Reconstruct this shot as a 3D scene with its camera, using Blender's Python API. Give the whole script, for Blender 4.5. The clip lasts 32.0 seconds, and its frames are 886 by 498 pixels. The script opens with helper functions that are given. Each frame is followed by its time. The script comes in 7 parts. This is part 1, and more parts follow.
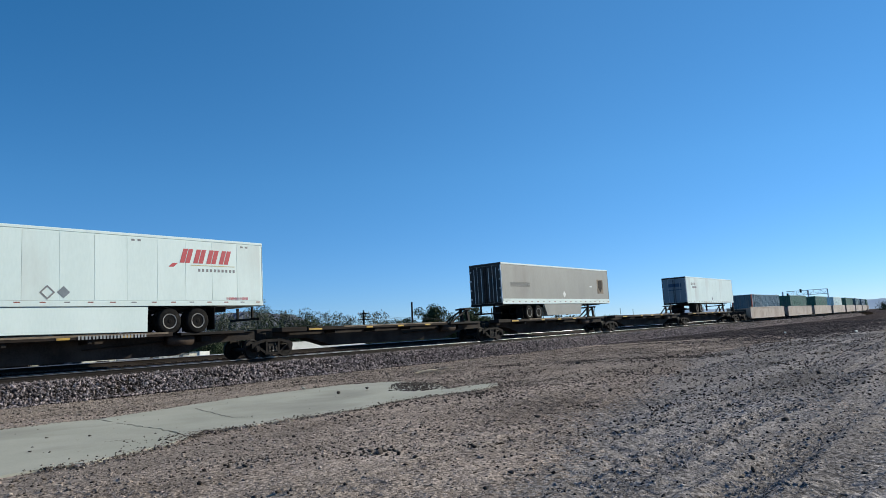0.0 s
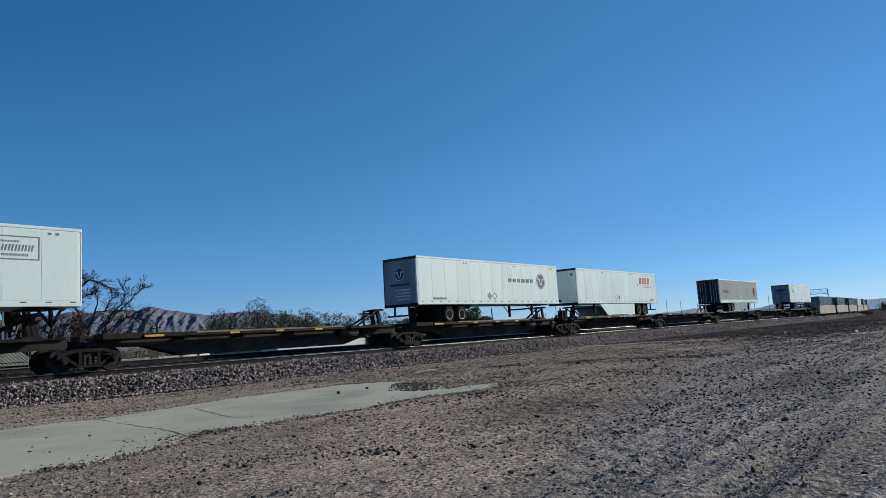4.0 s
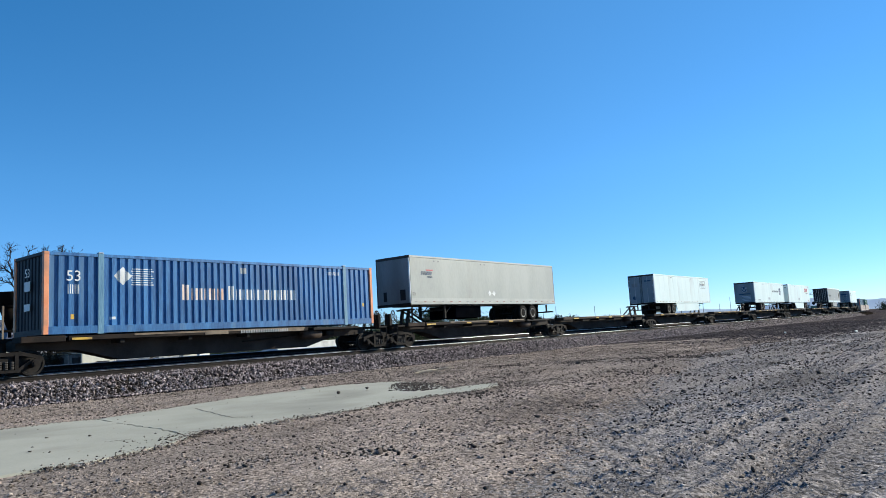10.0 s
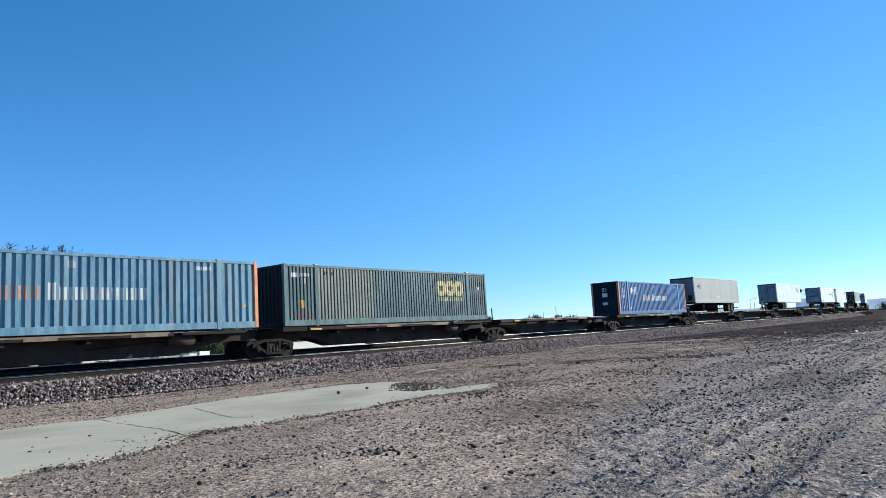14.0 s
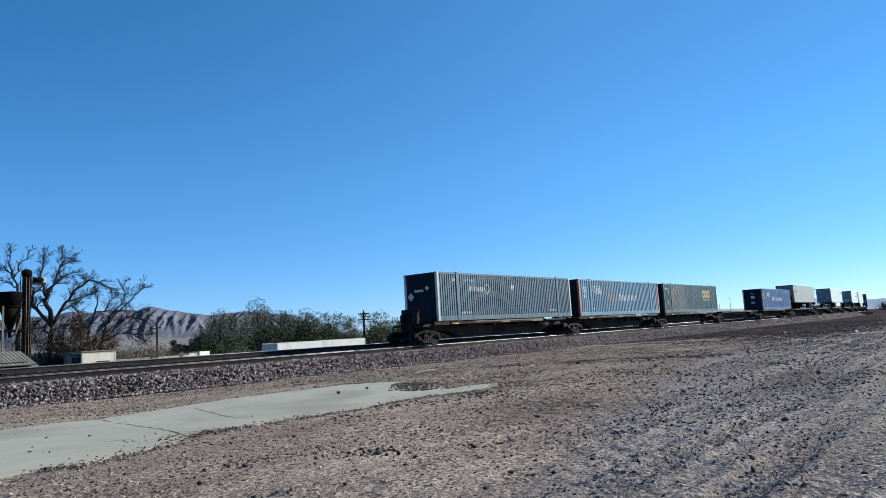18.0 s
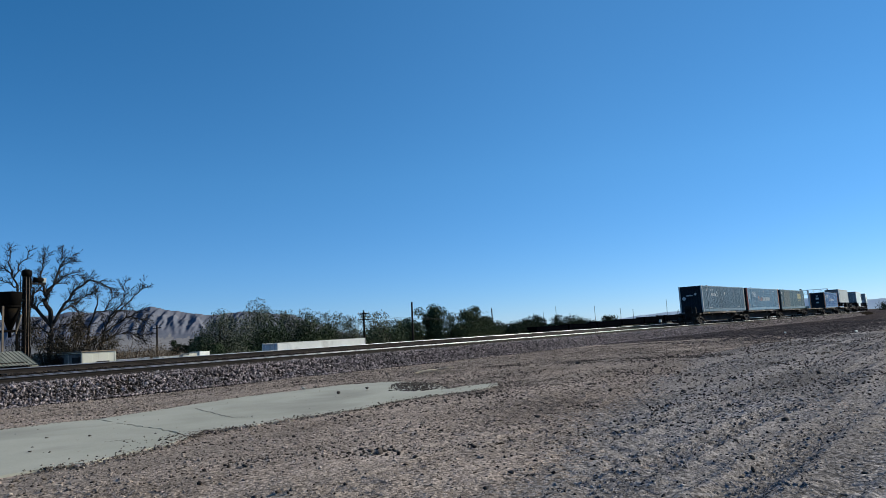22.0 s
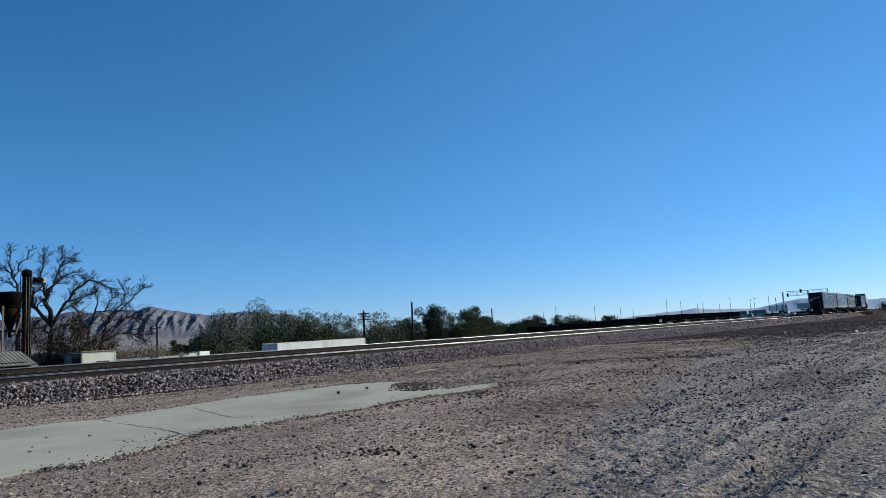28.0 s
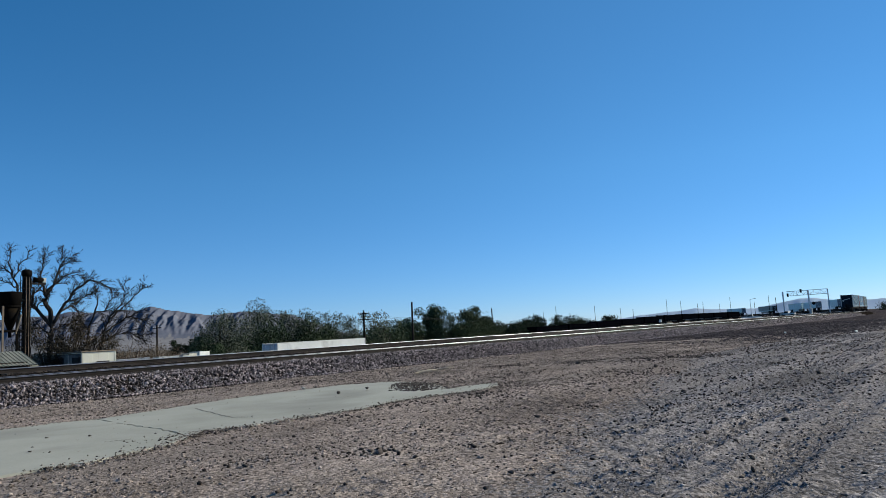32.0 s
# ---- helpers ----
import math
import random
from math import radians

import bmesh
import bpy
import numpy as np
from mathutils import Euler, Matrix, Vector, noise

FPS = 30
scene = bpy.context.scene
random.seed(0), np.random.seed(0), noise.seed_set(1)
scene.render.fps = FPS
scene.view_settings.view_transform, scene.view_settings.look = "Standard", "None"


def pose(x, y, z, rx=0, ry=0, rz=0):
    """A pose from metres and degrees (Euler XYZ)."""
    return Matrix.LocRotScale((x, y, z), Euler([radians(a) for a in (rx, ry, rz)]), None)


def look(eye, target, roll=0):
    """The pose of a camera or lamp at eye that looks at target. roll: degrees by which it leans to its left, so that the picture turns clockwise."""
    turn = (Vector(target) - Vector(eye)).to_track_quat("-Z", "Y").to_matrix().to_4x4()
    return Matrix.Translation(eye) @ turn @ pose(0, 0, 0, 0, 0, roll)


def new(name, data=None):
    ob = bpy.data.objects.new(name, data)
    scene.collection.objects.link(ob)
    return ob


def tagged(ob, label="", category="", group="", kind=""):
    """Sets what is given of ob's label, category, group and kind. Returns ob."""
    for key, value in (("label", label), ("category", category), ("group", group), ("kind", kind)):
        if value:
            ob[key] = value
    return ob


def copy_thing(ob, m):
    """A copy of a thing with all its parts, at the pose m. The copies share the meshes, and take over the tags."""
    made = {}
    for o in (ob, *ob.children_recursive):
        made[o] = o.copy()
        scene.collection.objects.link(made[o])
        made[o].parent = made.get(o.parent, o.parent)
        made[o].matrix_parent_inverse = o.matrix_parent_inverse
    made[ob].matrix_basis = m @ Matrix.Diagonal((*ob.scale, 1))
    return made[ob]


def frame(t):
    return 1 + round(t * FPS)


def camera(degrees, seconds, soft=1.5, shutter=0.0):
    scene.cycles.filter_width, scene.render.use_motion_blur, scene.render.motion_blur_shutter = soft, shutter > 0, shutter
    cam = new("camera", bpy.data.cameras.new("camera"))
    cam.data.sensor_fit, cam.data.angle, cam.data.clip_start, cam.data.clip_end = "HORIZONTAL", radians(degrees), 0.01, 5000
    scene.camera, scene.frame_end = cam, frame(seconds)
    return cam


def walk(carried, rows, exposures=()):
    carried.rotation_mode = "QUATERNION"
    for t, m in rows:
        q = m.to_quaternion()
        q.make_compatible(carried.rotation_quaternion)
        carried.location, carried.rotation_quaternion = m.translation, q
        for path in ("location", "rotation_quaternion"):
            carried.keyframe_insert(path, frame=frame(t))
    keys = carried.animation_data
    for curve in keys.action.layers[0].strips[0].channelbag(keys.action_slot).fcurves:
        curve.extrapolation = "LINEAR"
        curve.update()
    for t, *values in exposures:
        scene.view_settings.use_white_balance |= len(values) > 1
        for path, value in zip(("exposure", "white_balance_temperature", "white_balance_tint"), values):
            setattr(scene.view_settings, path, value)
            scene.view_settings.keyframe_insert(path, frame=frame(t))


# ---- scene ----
cam = camera(64.93, 32.0, soft=0.5)
EYE = (0.0, 0.0, 1.5)
AIM = pose(0, 0, 0, 0, 0, 38.347) @ pose(0, 0, 0, 0, -6.898, 0) @ Vector((10, 0, 0))
VIEW = look(EYE, Vector(EYE) + AIM, -3.314)
walk(cam, [(0, VIEW), (32, VIEW)], exposures=[
    (0, 0.18), (1, -0.20), (2, -0.07), (3, -0.09), (4.5, -0.11), (5.5, -0.08), (6, -0.2), (7, 0.2), (8, 0.2), (9, 0.32), (10, 0.58), (11, 0.64),
    (12, 0.35), (13, 0.35), (14, 0.68), (15.5, 0.75), (17, 0.77), (18, 0.48), (19, 0.18), (20, 0.17), (21, 0.16), (22, 0.13), (23, 0.13), (24, 0.13),
    (25, 0.13), (28, 0.13), (29, 0.13), (30, 0.13), (31, 0.13), (32, 0.13)])

# ---- light ----
SUN = Vector((0.826, -0.40, 0.40)).normalized()
world = bpy.data.worlds.new("sky")
world.use_nodes = True
scene.world = world
wn = world.node_tree
sky = wn.nodes.new("ShaderNodeTexSky")
sky.sky_type = 'NISHITA'
sky.sun_disc = False
sky.sun_elevation = math.asin(SUN.z)
sky.sun_rotation = math.atan2(SUN.x, SUN.y)
sky.altitude = 3000
sky.air_density = 1.0
sky.dust_density = 0.0
sky.ozone_density = 5.0
hue = wn.nodes.new("ShaderNodeHueSaturation")
hue.inputs["Hue"].default_value, hue.inputs["Saturation"].default_value = 0.495, 1.12
wn.links.new(sky.outputs[0], hue.inputs["Color"])
veil = wn.nodes.new("ShaderNodeMix")
veil.data_type = 'RGBA'
veil.inputs[0].default_value = 0.3
veil.inputs[7].default_value = (0.40, 1.86, 4.0, 1)
wn.links.new(hue.outputs[0], veil.inputs[6])
# the sky deepens away from the sun, and dusty air dims it at the horizon
tco = wn.nodes.new("ShaderNodeTexCoord")
dot = wn.nodes.new("ShaderNodeVectorMath")
dot.operation = 'DOT_PRODUCT'
dot.inputs[1].default_value = SUN
wn.links.new(tco.outputs["Generated"], dot.inputs[0])
deep = wn.nodes.new("ShaderNodeMapRange")
deep.inputs[1].default_value, deep.inputs[2].default_value, deep.inputs[3].default_value, deep.inputs[4].default_value = 0.0, 0.66, 0.29, 0.0
wn.links.new(dot.outputs["Value"], deep.inputs[0])
sep = wn.nodes.new("ShaderNodeSeparateXYZ")
wn.links.new(tco.outputs["Generated"], sep.inputs[0])
high = wn.nodes.new("ShaderNodeMapRange")
high.inputs[1].default_value, high.inputs[2].default_value = 0.10, 0.48
wn.links.new(sep.outputs[2], high.inputs[0])
less = wn.nodes.new("ShaderNodeMath")
less.operation = 'MULTIPLY'
wn.links.new(deep.outputs[0], less.inputs[0])
wn.links.new(high.outputs[0], less.inputs[1])
rest = wn.nodes.new("ShaderNodeVectorMath")
rest.operation = 'MULTIPLY_ADD'
rest.inputs[1].default_value, rest.inputs[2].default_value = (-2.0, -1.0, -0.65), (1, 1, 1)
wn.links.new(less.outputs[0], rest.inputs[0])
dusk = wn.nodes.new("ShaderNodeValToRGB")
dusk.color_ramp.elements[0].position, dusk.color_ramp.elements[0].color = 0.0, (0.77, 0.80, 0.91, 1)
dusk.color_ramp.elements[1].position, dusk.color_ramp.elements[1].color = 0.22, (1, 1, 1, 1)
for place, tone in ((0.48, (1, 1, 1, 1)), (0.85, (0.42, 0.44, 0.50, 1))):
    dusk.color_ramp.elements.new(place).color = tone
wn.links.new(sep.outputs[2], dusk.inputs[0])
tint = wn.nodes.new("ShaderNodeMix")
tint.data_type, tint.blend_type = 'RGBA', 'MULTIPLY'
tint.inputs[0].default_value = 1.0
wn.links.new(veil.outputs[2], tint.inputs[6])
wn.links.new(dusk.outputs[0], tint.inputs[7])
scale_sky = wn.nodes.new("ShaderNodeVectorMath")
scale_sky.operation = 'MULTIPLY'
wn.links.new(tint.outputs[2], scale_sky.inputs[0])
wn.links.new(rest.outputs[0], scale_sky.inputs[1])
wn.links.new(scale_sky.outputs[0], wn.nodes["Background"].inputs[0])
wn.nodes["Background"].inputs[1].default_value = 0.137
sun = new("sun", bpy.data.lights.new("sun", 'SUN'))
sun.data.energy, sun.data.angle, sun.data.color = 5.0, radians(0.53), (1.0, 0.95, 0.80)
sun.matrix_world = look(SUN * 50, (0, 0, 0))

# ---- materials ----
MATS = {}


def mat(name, a, b, rough=0.6, metal=0.0, scale=3.0, fine=40.0, bump=0.1, dirt=None, dirt_amount=0.3,
        per=None, grain=0.25, stretch=(1, 1, 1), spec=0.5, space="Object", gravel=0.0, streak=1.0):
    """A worn surface: two tones blended by a coarse and a fine noise, stains of a third tone, relief."""
    if name in MATS:
        return MATS[name]
    m = bpy.data.materials.new(name)
    m.use_nodes = True
    nt = m.node_tree
    N, L = nt.nodes, nt.links
    bs = N["Principled BSDF"]
    tc = N.new("ShaderNodeTexCoord")
    mp = N.new("ShaderNodeMapping")
    mp.inputs["Scale"].default_value = stretch
    oi = N.new("ShaderNodeObjectInfo")
    add = N.new("ShaderNodeVectorMath")
    add.operation = 'MULTIPLY_ADD'
    comb = N.new("ShaderNodeCombineXYZ")
    for k in range(3):
        L.new(oi.outputs["Random"], comb.inputs[k])
    L.new(comb.outputs[0], add.inputs[0])
    add.inputs[1].default_value = (37.0, 23.0, 51.0) if space == "Object" else (0, 0, 0)
    L.new(mp.outputs[0], add.inputs[2])
    if space == "Object":
        L.new(tc.outputs["Object"], mp.inputs[0])
    else:
        geo0 = N.new("ShaderNodeNewGeometry")
        L.new(geo0.outputs["Position"], mp.inputs[0])
    n1 = N.new("ShaderNodeTexNoise")
    n1.inputs["Scale"].default_value, n1.inputs["Detail"].default_value = scale, 5.0
    n2 = N.new("ShaderNodeTexNoise")
    n2.inputs["Scale"].default_value, n2.inputs["Detail"].default_value = fine, 4.0
    along = N.new("ShaderNodeVectorMath")
    along.operation = 'MULTIPLY'
    along.inputs[1].default_value = (streak, 1, 1)
    L.new(add.outputs[0], along.inputs[0])
    L.new(along.outputs[0], n1.inputs["Vector"])
    L.new(add.outputs[0], n2.inputs["Vector"])
    mixf = N.new("ShaderNodeMath")
    mixf.operation = 'MULTIPLY_ADD'
    L.new(n2.outputs[0], mixf.inputs[0])
    mixf.inputs[1].default_value = grain * 2
    sub = N.new("ShaderNodeMath")
    sub.operation = 'SUBTRACT'
    L.new(n1.outputs[0], sub.inputs[0])
    sub.inputs[1].default_value = grain
    L.new(sub.outputs[0], mixf.inputs[2])
    ramp = N.new("ShaderNodeValToRGB")
    ramp.color_ramp.elements[0].position, ramp.color_ramp.elements[1].position = 0.32, 0.68
    ramp.color_ramp.elements[0].color = (*a, 1)
    ramp.color_ramp.elements[1].color = (*b, 1)
    L.new(mixf.outputs[0], ramp.inputs[0])
    col = ramp.outputs[0]
    if dirt:
        n3 = N.new("ShaderNodeTexNoise")
        n3.inputs["Scale"].default_value, n3.inputs["Detail"].default_value = scale * 0.6, 8.0
        off = N.new("ShaderNodeVectorMath")
        off.inputs[1].default_value = (11.3, 4.7, 9.1)
        L.new(along.outputs[0], off.inputs[0])
        L.new(off.outputs[0], n3.inputs["Vector"])
        r3 = N.new("ShaderNodeValToRGB")
        r3.color_ramp.elements[0].position = 0.62 - 0.3 * dirt_amount
        r3.color_ramp.elements[1].position = 0.78 - 0.15 * dirt_amount
        L.new(n3.outputs[0], r3.inputs[0])
        mx = N.new("ShaderNodeMix")
        mx.data_type = 'RGBA'
        L.new(r3.outputs[0], mx.inputs[0])
        L.new(col, mx.inputs[6])
        mx.inputs[7].default_value = (*dirt, 1)
        col = mx.outputs[2]
    cells = None
    if gravel:
        # fine grit of single tones, and scattered darker stones
        cells = N.new("ShaderNodeTexVoronoi")
        cells.inputs["Scale"].default_value = gravel
        rock = N.new("ShaderNodeTexVoronoi")
        rock.inputs["Scale"].default_value = gravel * 0.42
        L.new(add.outputs[0], cells.inputs["Vector"])
        L.new(add.outputs[0], rock.inputs["Vector"])
        tone = N.new("ShaderNodeSeparateColor")
        L.new(cells.outputs["Color"], tone.inputs[0])
        val = N.new("ShaderNodeMapRange")
        val.inputs[3].default_value, val.inputs[4].default_value = 0.50, 1.48
        L.new(tone.outputs[0], val.inputs[0])
        pick = N.new("ShaderNodeSeparateColor")
        L.new(rock.outputs["Color"], pick.inputs[0])
        big = N.new("ShaderNodeMath")
        big.operation = 'GREATER_THAN'
        big.inputs[1].default_value = 0.84
        L.new(pick.outputs[1], big.inputs[0])
        core = N.new("ShaderNodeMath")
        core.operation = 'LESS_THAN'
        core.inputs[1].default_value = 0.42
        L.new(rock.outputs["Distance"], core.inputs[0])
        both = N.new("ShaderNodeMath")
        both.operation = 'MULTIPLY'
        L.new(big.outputs[0], both.inputs[0])
        L.new(core.outputs[0], both.inputs[1])
        dim = N.new("ShaderNodeMapRange")
        dim.inputs[3].default_value, dim.inputs[4].default_value = 1.0, 0.45
        L.new(both.outputs[0], dim.inputs[0])
        vv = N.new("ShaderNodeMath")
        vv.operation = 'MULTIPLY'
        L.new(val.outputs[0], vv.inputs[0])
        L.new(dim.outputs[0], vv.inputs[1])
        gv = N.new("ShaderNodeHueSaturation")
        L.new(vv.outputs[0], gv.inputs["Value"])
        L.new(col, gv.inputs["Color"])
        col = gv.outputs[0]
    if per:
        hsv = N.new("ShaderNodeHueSaturation")
        mr = N.new("ShaderNodeMapRange")
        mr.inputs[3].default_value, mr.inputs[4].default_value = 1 - per, 1 + per
        if space == "Island":
            geo = N.new("ShaderNodeNewGeometry")
            L.new(geo.outputs["Random Per Island"], mr.inputs[0])
        else:
            L.new(oi.outputs["Random"], mr.inputs[0])
        L.new(mr.outputs[0], hsv.inputs["Value"])
        L.new(col, hsv.inputs["Color"])
        col = hsv.outputs[0]
    L.new(col, bs.inputs["Base Color"])
    bs.inputs["Roughness"].default_value = rough
    bs.inputs["Metallic"].default_value = metal
    bs.inputs["Specular IOR Level"].default_value = spec
    if bump:
        bp = N.new("ShaderNodeBump")
        bp.inputs["Strength"].default_value = min(1.0, bump * 3)
        bp.inputs["Distance"].default_value = bump * 0.1
        if cells:
            hh = N.new("ShaderNodeMath")
            hh.operation = 'MULTIPLY_ADD'
            L.new(cells.outputs["Distance"], hh.inputs[0])
            hh.inputs[1].default_value = -0.3
            L.new(n2.outputs[0], hh.inputs[2])
            L.new(hh.outputs[0], bp.inputs["Height"])
        else:
            L.new(n2.outputs[0], bp.inputs["Height"])
        L.new(bp.outputs[0], bs.inputs["Normal"])
    MATS[name] = m
    return m


white_paint = mat("white_trailer_paint", (0.635, 0.74, 0.705), (0.715, 0.815, 0.775), 0.42, scale=0.6, fine=14, bump=0.02, dirt=(0.52, 0.55, 0.51), dirt_amount=0.15, stretch=(1, 1, 0.3))
grey_paint = mat("grey_trailer_paint", (0.31, 0.325, 0.295), (0.38, 0.395, 0.355), 0.45, scale=0.6, fine=14, bump=0.02, dirt=(0.26, 0.25, 0.21), dirt_amount=0.2, stretch=(1, 1, 0.3))
brown_paint = mat("taupe_trailer_paint", (0.25, 0.245, 0.215), (0.3, 0.295, 0.26), 0.45, scale=0.6, fine=14, bump=0.02, dirt=(0.2, 0.185, 0.16), dirt_amount=0.2, stretch=(1, 1, 0.3))
# grey stands for shade on white rear doors; some placards share it
shade_door_grey = mat("grey_door_shade_paint", (0.16, 0.19, 0.215), (0.215, 0.245, 0.265), 0.5, scale=1.0, fine=18, bump=0.02, dirt=(0.13, 0.135, 0.14), dirt_amount=0.35, stretch=(1, 1, 0.3))
blue_paint = mat("blue_container_paint", (0.012, 0.078, 0.215), (0.045, 0.18, 0.40), 0.42, scale=1.6, fine=16, bump=0.03, dirt=(0.09, 0.19, 0.32), dirt_amount=0.15, stretch=(2.2, 2.2, 0.22), grain=0.35, per=0.10)
greyblue_paint = mat("faded_grey_blue_paint", (0.06, 0.16, 0.25), (0.15, 0.29, 0.385), 0.42, scale=1.6, fine=16, bump=0.03, dirt=(0.2, 0.23, 0.24), dirt_amount=0.2, stretch=(2.2, 2.2, 0.22), grain=0.35, per=0.10)
slate_paint = mat("slate_container_paint", (0.022, 0.068, 0.082), (0.09, 0.166, 0.18), 0.42, scale=1.6, fine=16, bump=0.03, dirt=(0.12, 0.16, 0.165), dirt_amount=0.18, stretch=(2.2, 2.2, 0.22), grain=0.35, per=0.10)
dark_paint = mat("dark_blue_grey_paint", (0.026, 0.075, 0.115), (0.095, 0.175, 0.225), 0.42, scale=1.6, fine=16, bump=0.03, dirt=(0.14, 0.17, 0.185), dirt_amount=0.18, stretch=(2.2, 2.2, 0.22), grain=0.35, per=0.10)
slate_faded = mat("sun_bleached_slate_paint", (0.09, 0.125, 0.125), (0.17, 0.205, 0.19), 0.5, scale=1.6, fine=16, bump=0.03, dirt=(0.2, 0.2, 0.17), dirt_amount=0.4, stretch=(2.2, 2.2, 0.22), grain=0.35)
green_paint = mat("dark_green_paint", (0.02, 0.10, 0.07), (0.035, 0.15, 0.10), 0.5, scale=0.8, fine=16, bump=0.03, dirt=(0.06, 0.09, 0.07), dirt_amount=0.3)
orange_paint = mat("orange_post_paint", (0.62, 0.21, 0.09), (0.74, 0.29, 0.14), 0.5, scale=2, fine=20, bump=0.03, dirt=(0.4, 0.2, 0.12), dirt_amount=0.3)
red_paint = mat("red_post_paint", (0.36, 0.08, 0.05), (0.45, 0.12, 0.08), 0.55, scale=2, fine=20, bump=0.03, dirt=(0.28, 0.12, 0.09), dirt_amount=0.3)
post_white = mat("off_white_post_paint", (0.45, 0.465, 0.45), (0.54, 0.55, 0.52), 0.5, scale=2, fine=20, bump=0.03, dirt=(0.28, 0.23, 0.18), dirt_amount=0.3)
pale_band = mat("pale_grey_band_paint", (0.37, 0.385, 0.35), (0.44, 0.455, 0.415), 0.45, scale=0.6, fine=14, bump=0.02, dirt=(0.3, 0.29, 0.25), dirt_amount=0.2, stretch=(1, 1, 0.3))
silver = mat("bare_aluminium", (0.62, 0.63, 0.62), (0.74, 0.74, 0.72), 0.42, 0.6, scale=2, fine=30, bump=0.02)
steel_grey = mat("galvanised_steel", (0.42, 0.44, 0.45), (0.55, 0.56, 0.56), 0.45, 0.6, scale=2, fine=30, bump=0.03)
car_brown = mat("weathered_car_brown", (0.011, 0.0085, 0.0075), (0.027, 0.02, 0.016), 0.75, scale=1.5, fine=25, bump=0.1, dirt=(0.06, 0.04, 0.03), dirt_amount=0.25, spec=0.12)
car_black = mat("grimy_black_steel", (0.010, 0.009, 0.0085), (0.022, 0.0195, 0.018), 0.7, scale=2, fine=25, bump=0.1, dirt=(0.036, 0.027, 0.022), dirt_amount=0.25, spec=0.12)
deck_tan = mat("worn_deck_edge", (0.12, 0.088, 0.06), (0.23, 0.175, 0.12), 0.75, scale=2, fine=25, bump=0.1, dirt=(0.04, 0.03, 0.024), dirt_amount=0.5)
rust = mat("rusty_steel", (0.009, 0.008, 0.0075), (0.026, 0.022, 0.020), 0.8, scale=4, fine=40, bump=0.12, dirt=(0.013, 0.01, 0.009), dirt_amount=0.35, spec=0.12)
spring_steel = mat("dusty_spring_steel", (0.022, 0.02, 0.0185), (0.05, 0.046, 0.042), 0.6, 0.2, scale=8, fine=40, bump=0.05, spec=0.2)
wheel_steel = mat("worn_wheel_steel", (0.012, 0.011, 0.0105), (0.032, 0.028, 0.025), 0.6, 0.3, scale=5, fine=40, bump=0.06, spec=0.12)
yellow_mark = mat("yellow_reflector", (0.50, 0.29, 0.035), (0.62, 0.40, 0.06), 0.5, scale=4, fine=30, bump=0.0, dirt=(0.16, 0.1, 0.04), dirt_amount=0.5)
red_mark = mat("red_lettering", (0.42, 0.045, 0.055), (0.5, 0.06, 0.07), 0.5, scale=4, bump=0.0)
navy_mark = mat("navy_lettering", (0.012, 0.04, 0.09), (0.02, 0.058, 0.125), 0.5, scale=4, bump=0.0)
white_mark = mat("white_lettering", (0.6, 0.62, 0.6), (0.7, 0.71, 0.69), 0.5, scale=4, bump=0.0, dirt=(0.4, 0.4, 0.4), dirt_amount=0.2)
grey_mark = mat("grey_lettering", (0.16, 0.16, 0.17), (0.22, 0.22, 0.22), 0.5, scale=4, bump=0.0)
slate_mark = mat("dark_slate_lettering", (0.045, 0.065, 0.085), (0.07, 0.095, 0.12), 0.5, scale=4, bump=0.0)
gold_mark = mat("yellow_lettering", (0.46, 0.4, 0.19), (0.55, 0.49, 0.26), 0.5, scale=4, bump=0.0, dirt=(0.25, 0.24, 0.15), dirt_amount=0.3)
rubber = mat("black_rubber", (0.008, 0.008, 0.008), (0.017, 0.0165, 0.016), 0.85, scale=6, fine=50, bump=0.06, dirt=(0.028, 0.025, 0.022), dirt_amount=0.15, spec=0.06)
rim_ring = mat("worn_rim_ring", (0.16, 0.16, 0.155), (0.26, 0.26, 0.25), 0.5, 0.3, scale=6, fine=50, bump=0.03, dirt=(0.08, 0.07, 0.06), dirt_amount=0.4)
rim_metal = mat("dull_wheel_rim", (0.045, 0.044, 0.043), (0.09, 0.088, 0.085), 0.5, 0.4, scale=6, fine=50, bump=0.03, dirt=(0.04, 0.035, 0.03), dirt_amount=0.4)

dirt_mat = mat("desert_dirt", (0.165, 0.134, 0.113), (0.425, 0.347, 0.295), 0.95, scale=0.5, fine=19.0, bump=0.26, dirt=(0.25, 0.212, 0.185), dirt_amount=0.5, grain=0.7, space="World", spec=0.0, gravel=33.0, streak=0.4)
plain_mat = mat("desert_scrub_plain", (0.15, 0.128, 0.102), (0.24, 0.206, 0.165), 0.95, scale=0.02, fine=0.6, bump=0.2, dirt=(0.065, 0.065, 0.045), dirt_amount=0.5, grain=0.3, space="World", spec=0.0)
# near-black bed: shade between the loose stones is put into its colour
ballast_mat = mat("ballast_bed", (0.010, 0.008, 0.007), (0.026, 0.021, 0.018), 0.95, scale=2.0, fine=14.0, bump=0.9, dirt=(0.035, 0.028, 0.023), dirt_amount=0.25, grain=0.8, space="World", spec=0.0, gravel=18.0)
stone_mat = mat("ballast_stone", (0.018, 0.015, 0.016), (0.40, 0.338, 0.335), 0.9, scale=9, fine=60, bump=0.1, per=0.85, grain=0.3, space="Island", spec=0.12)
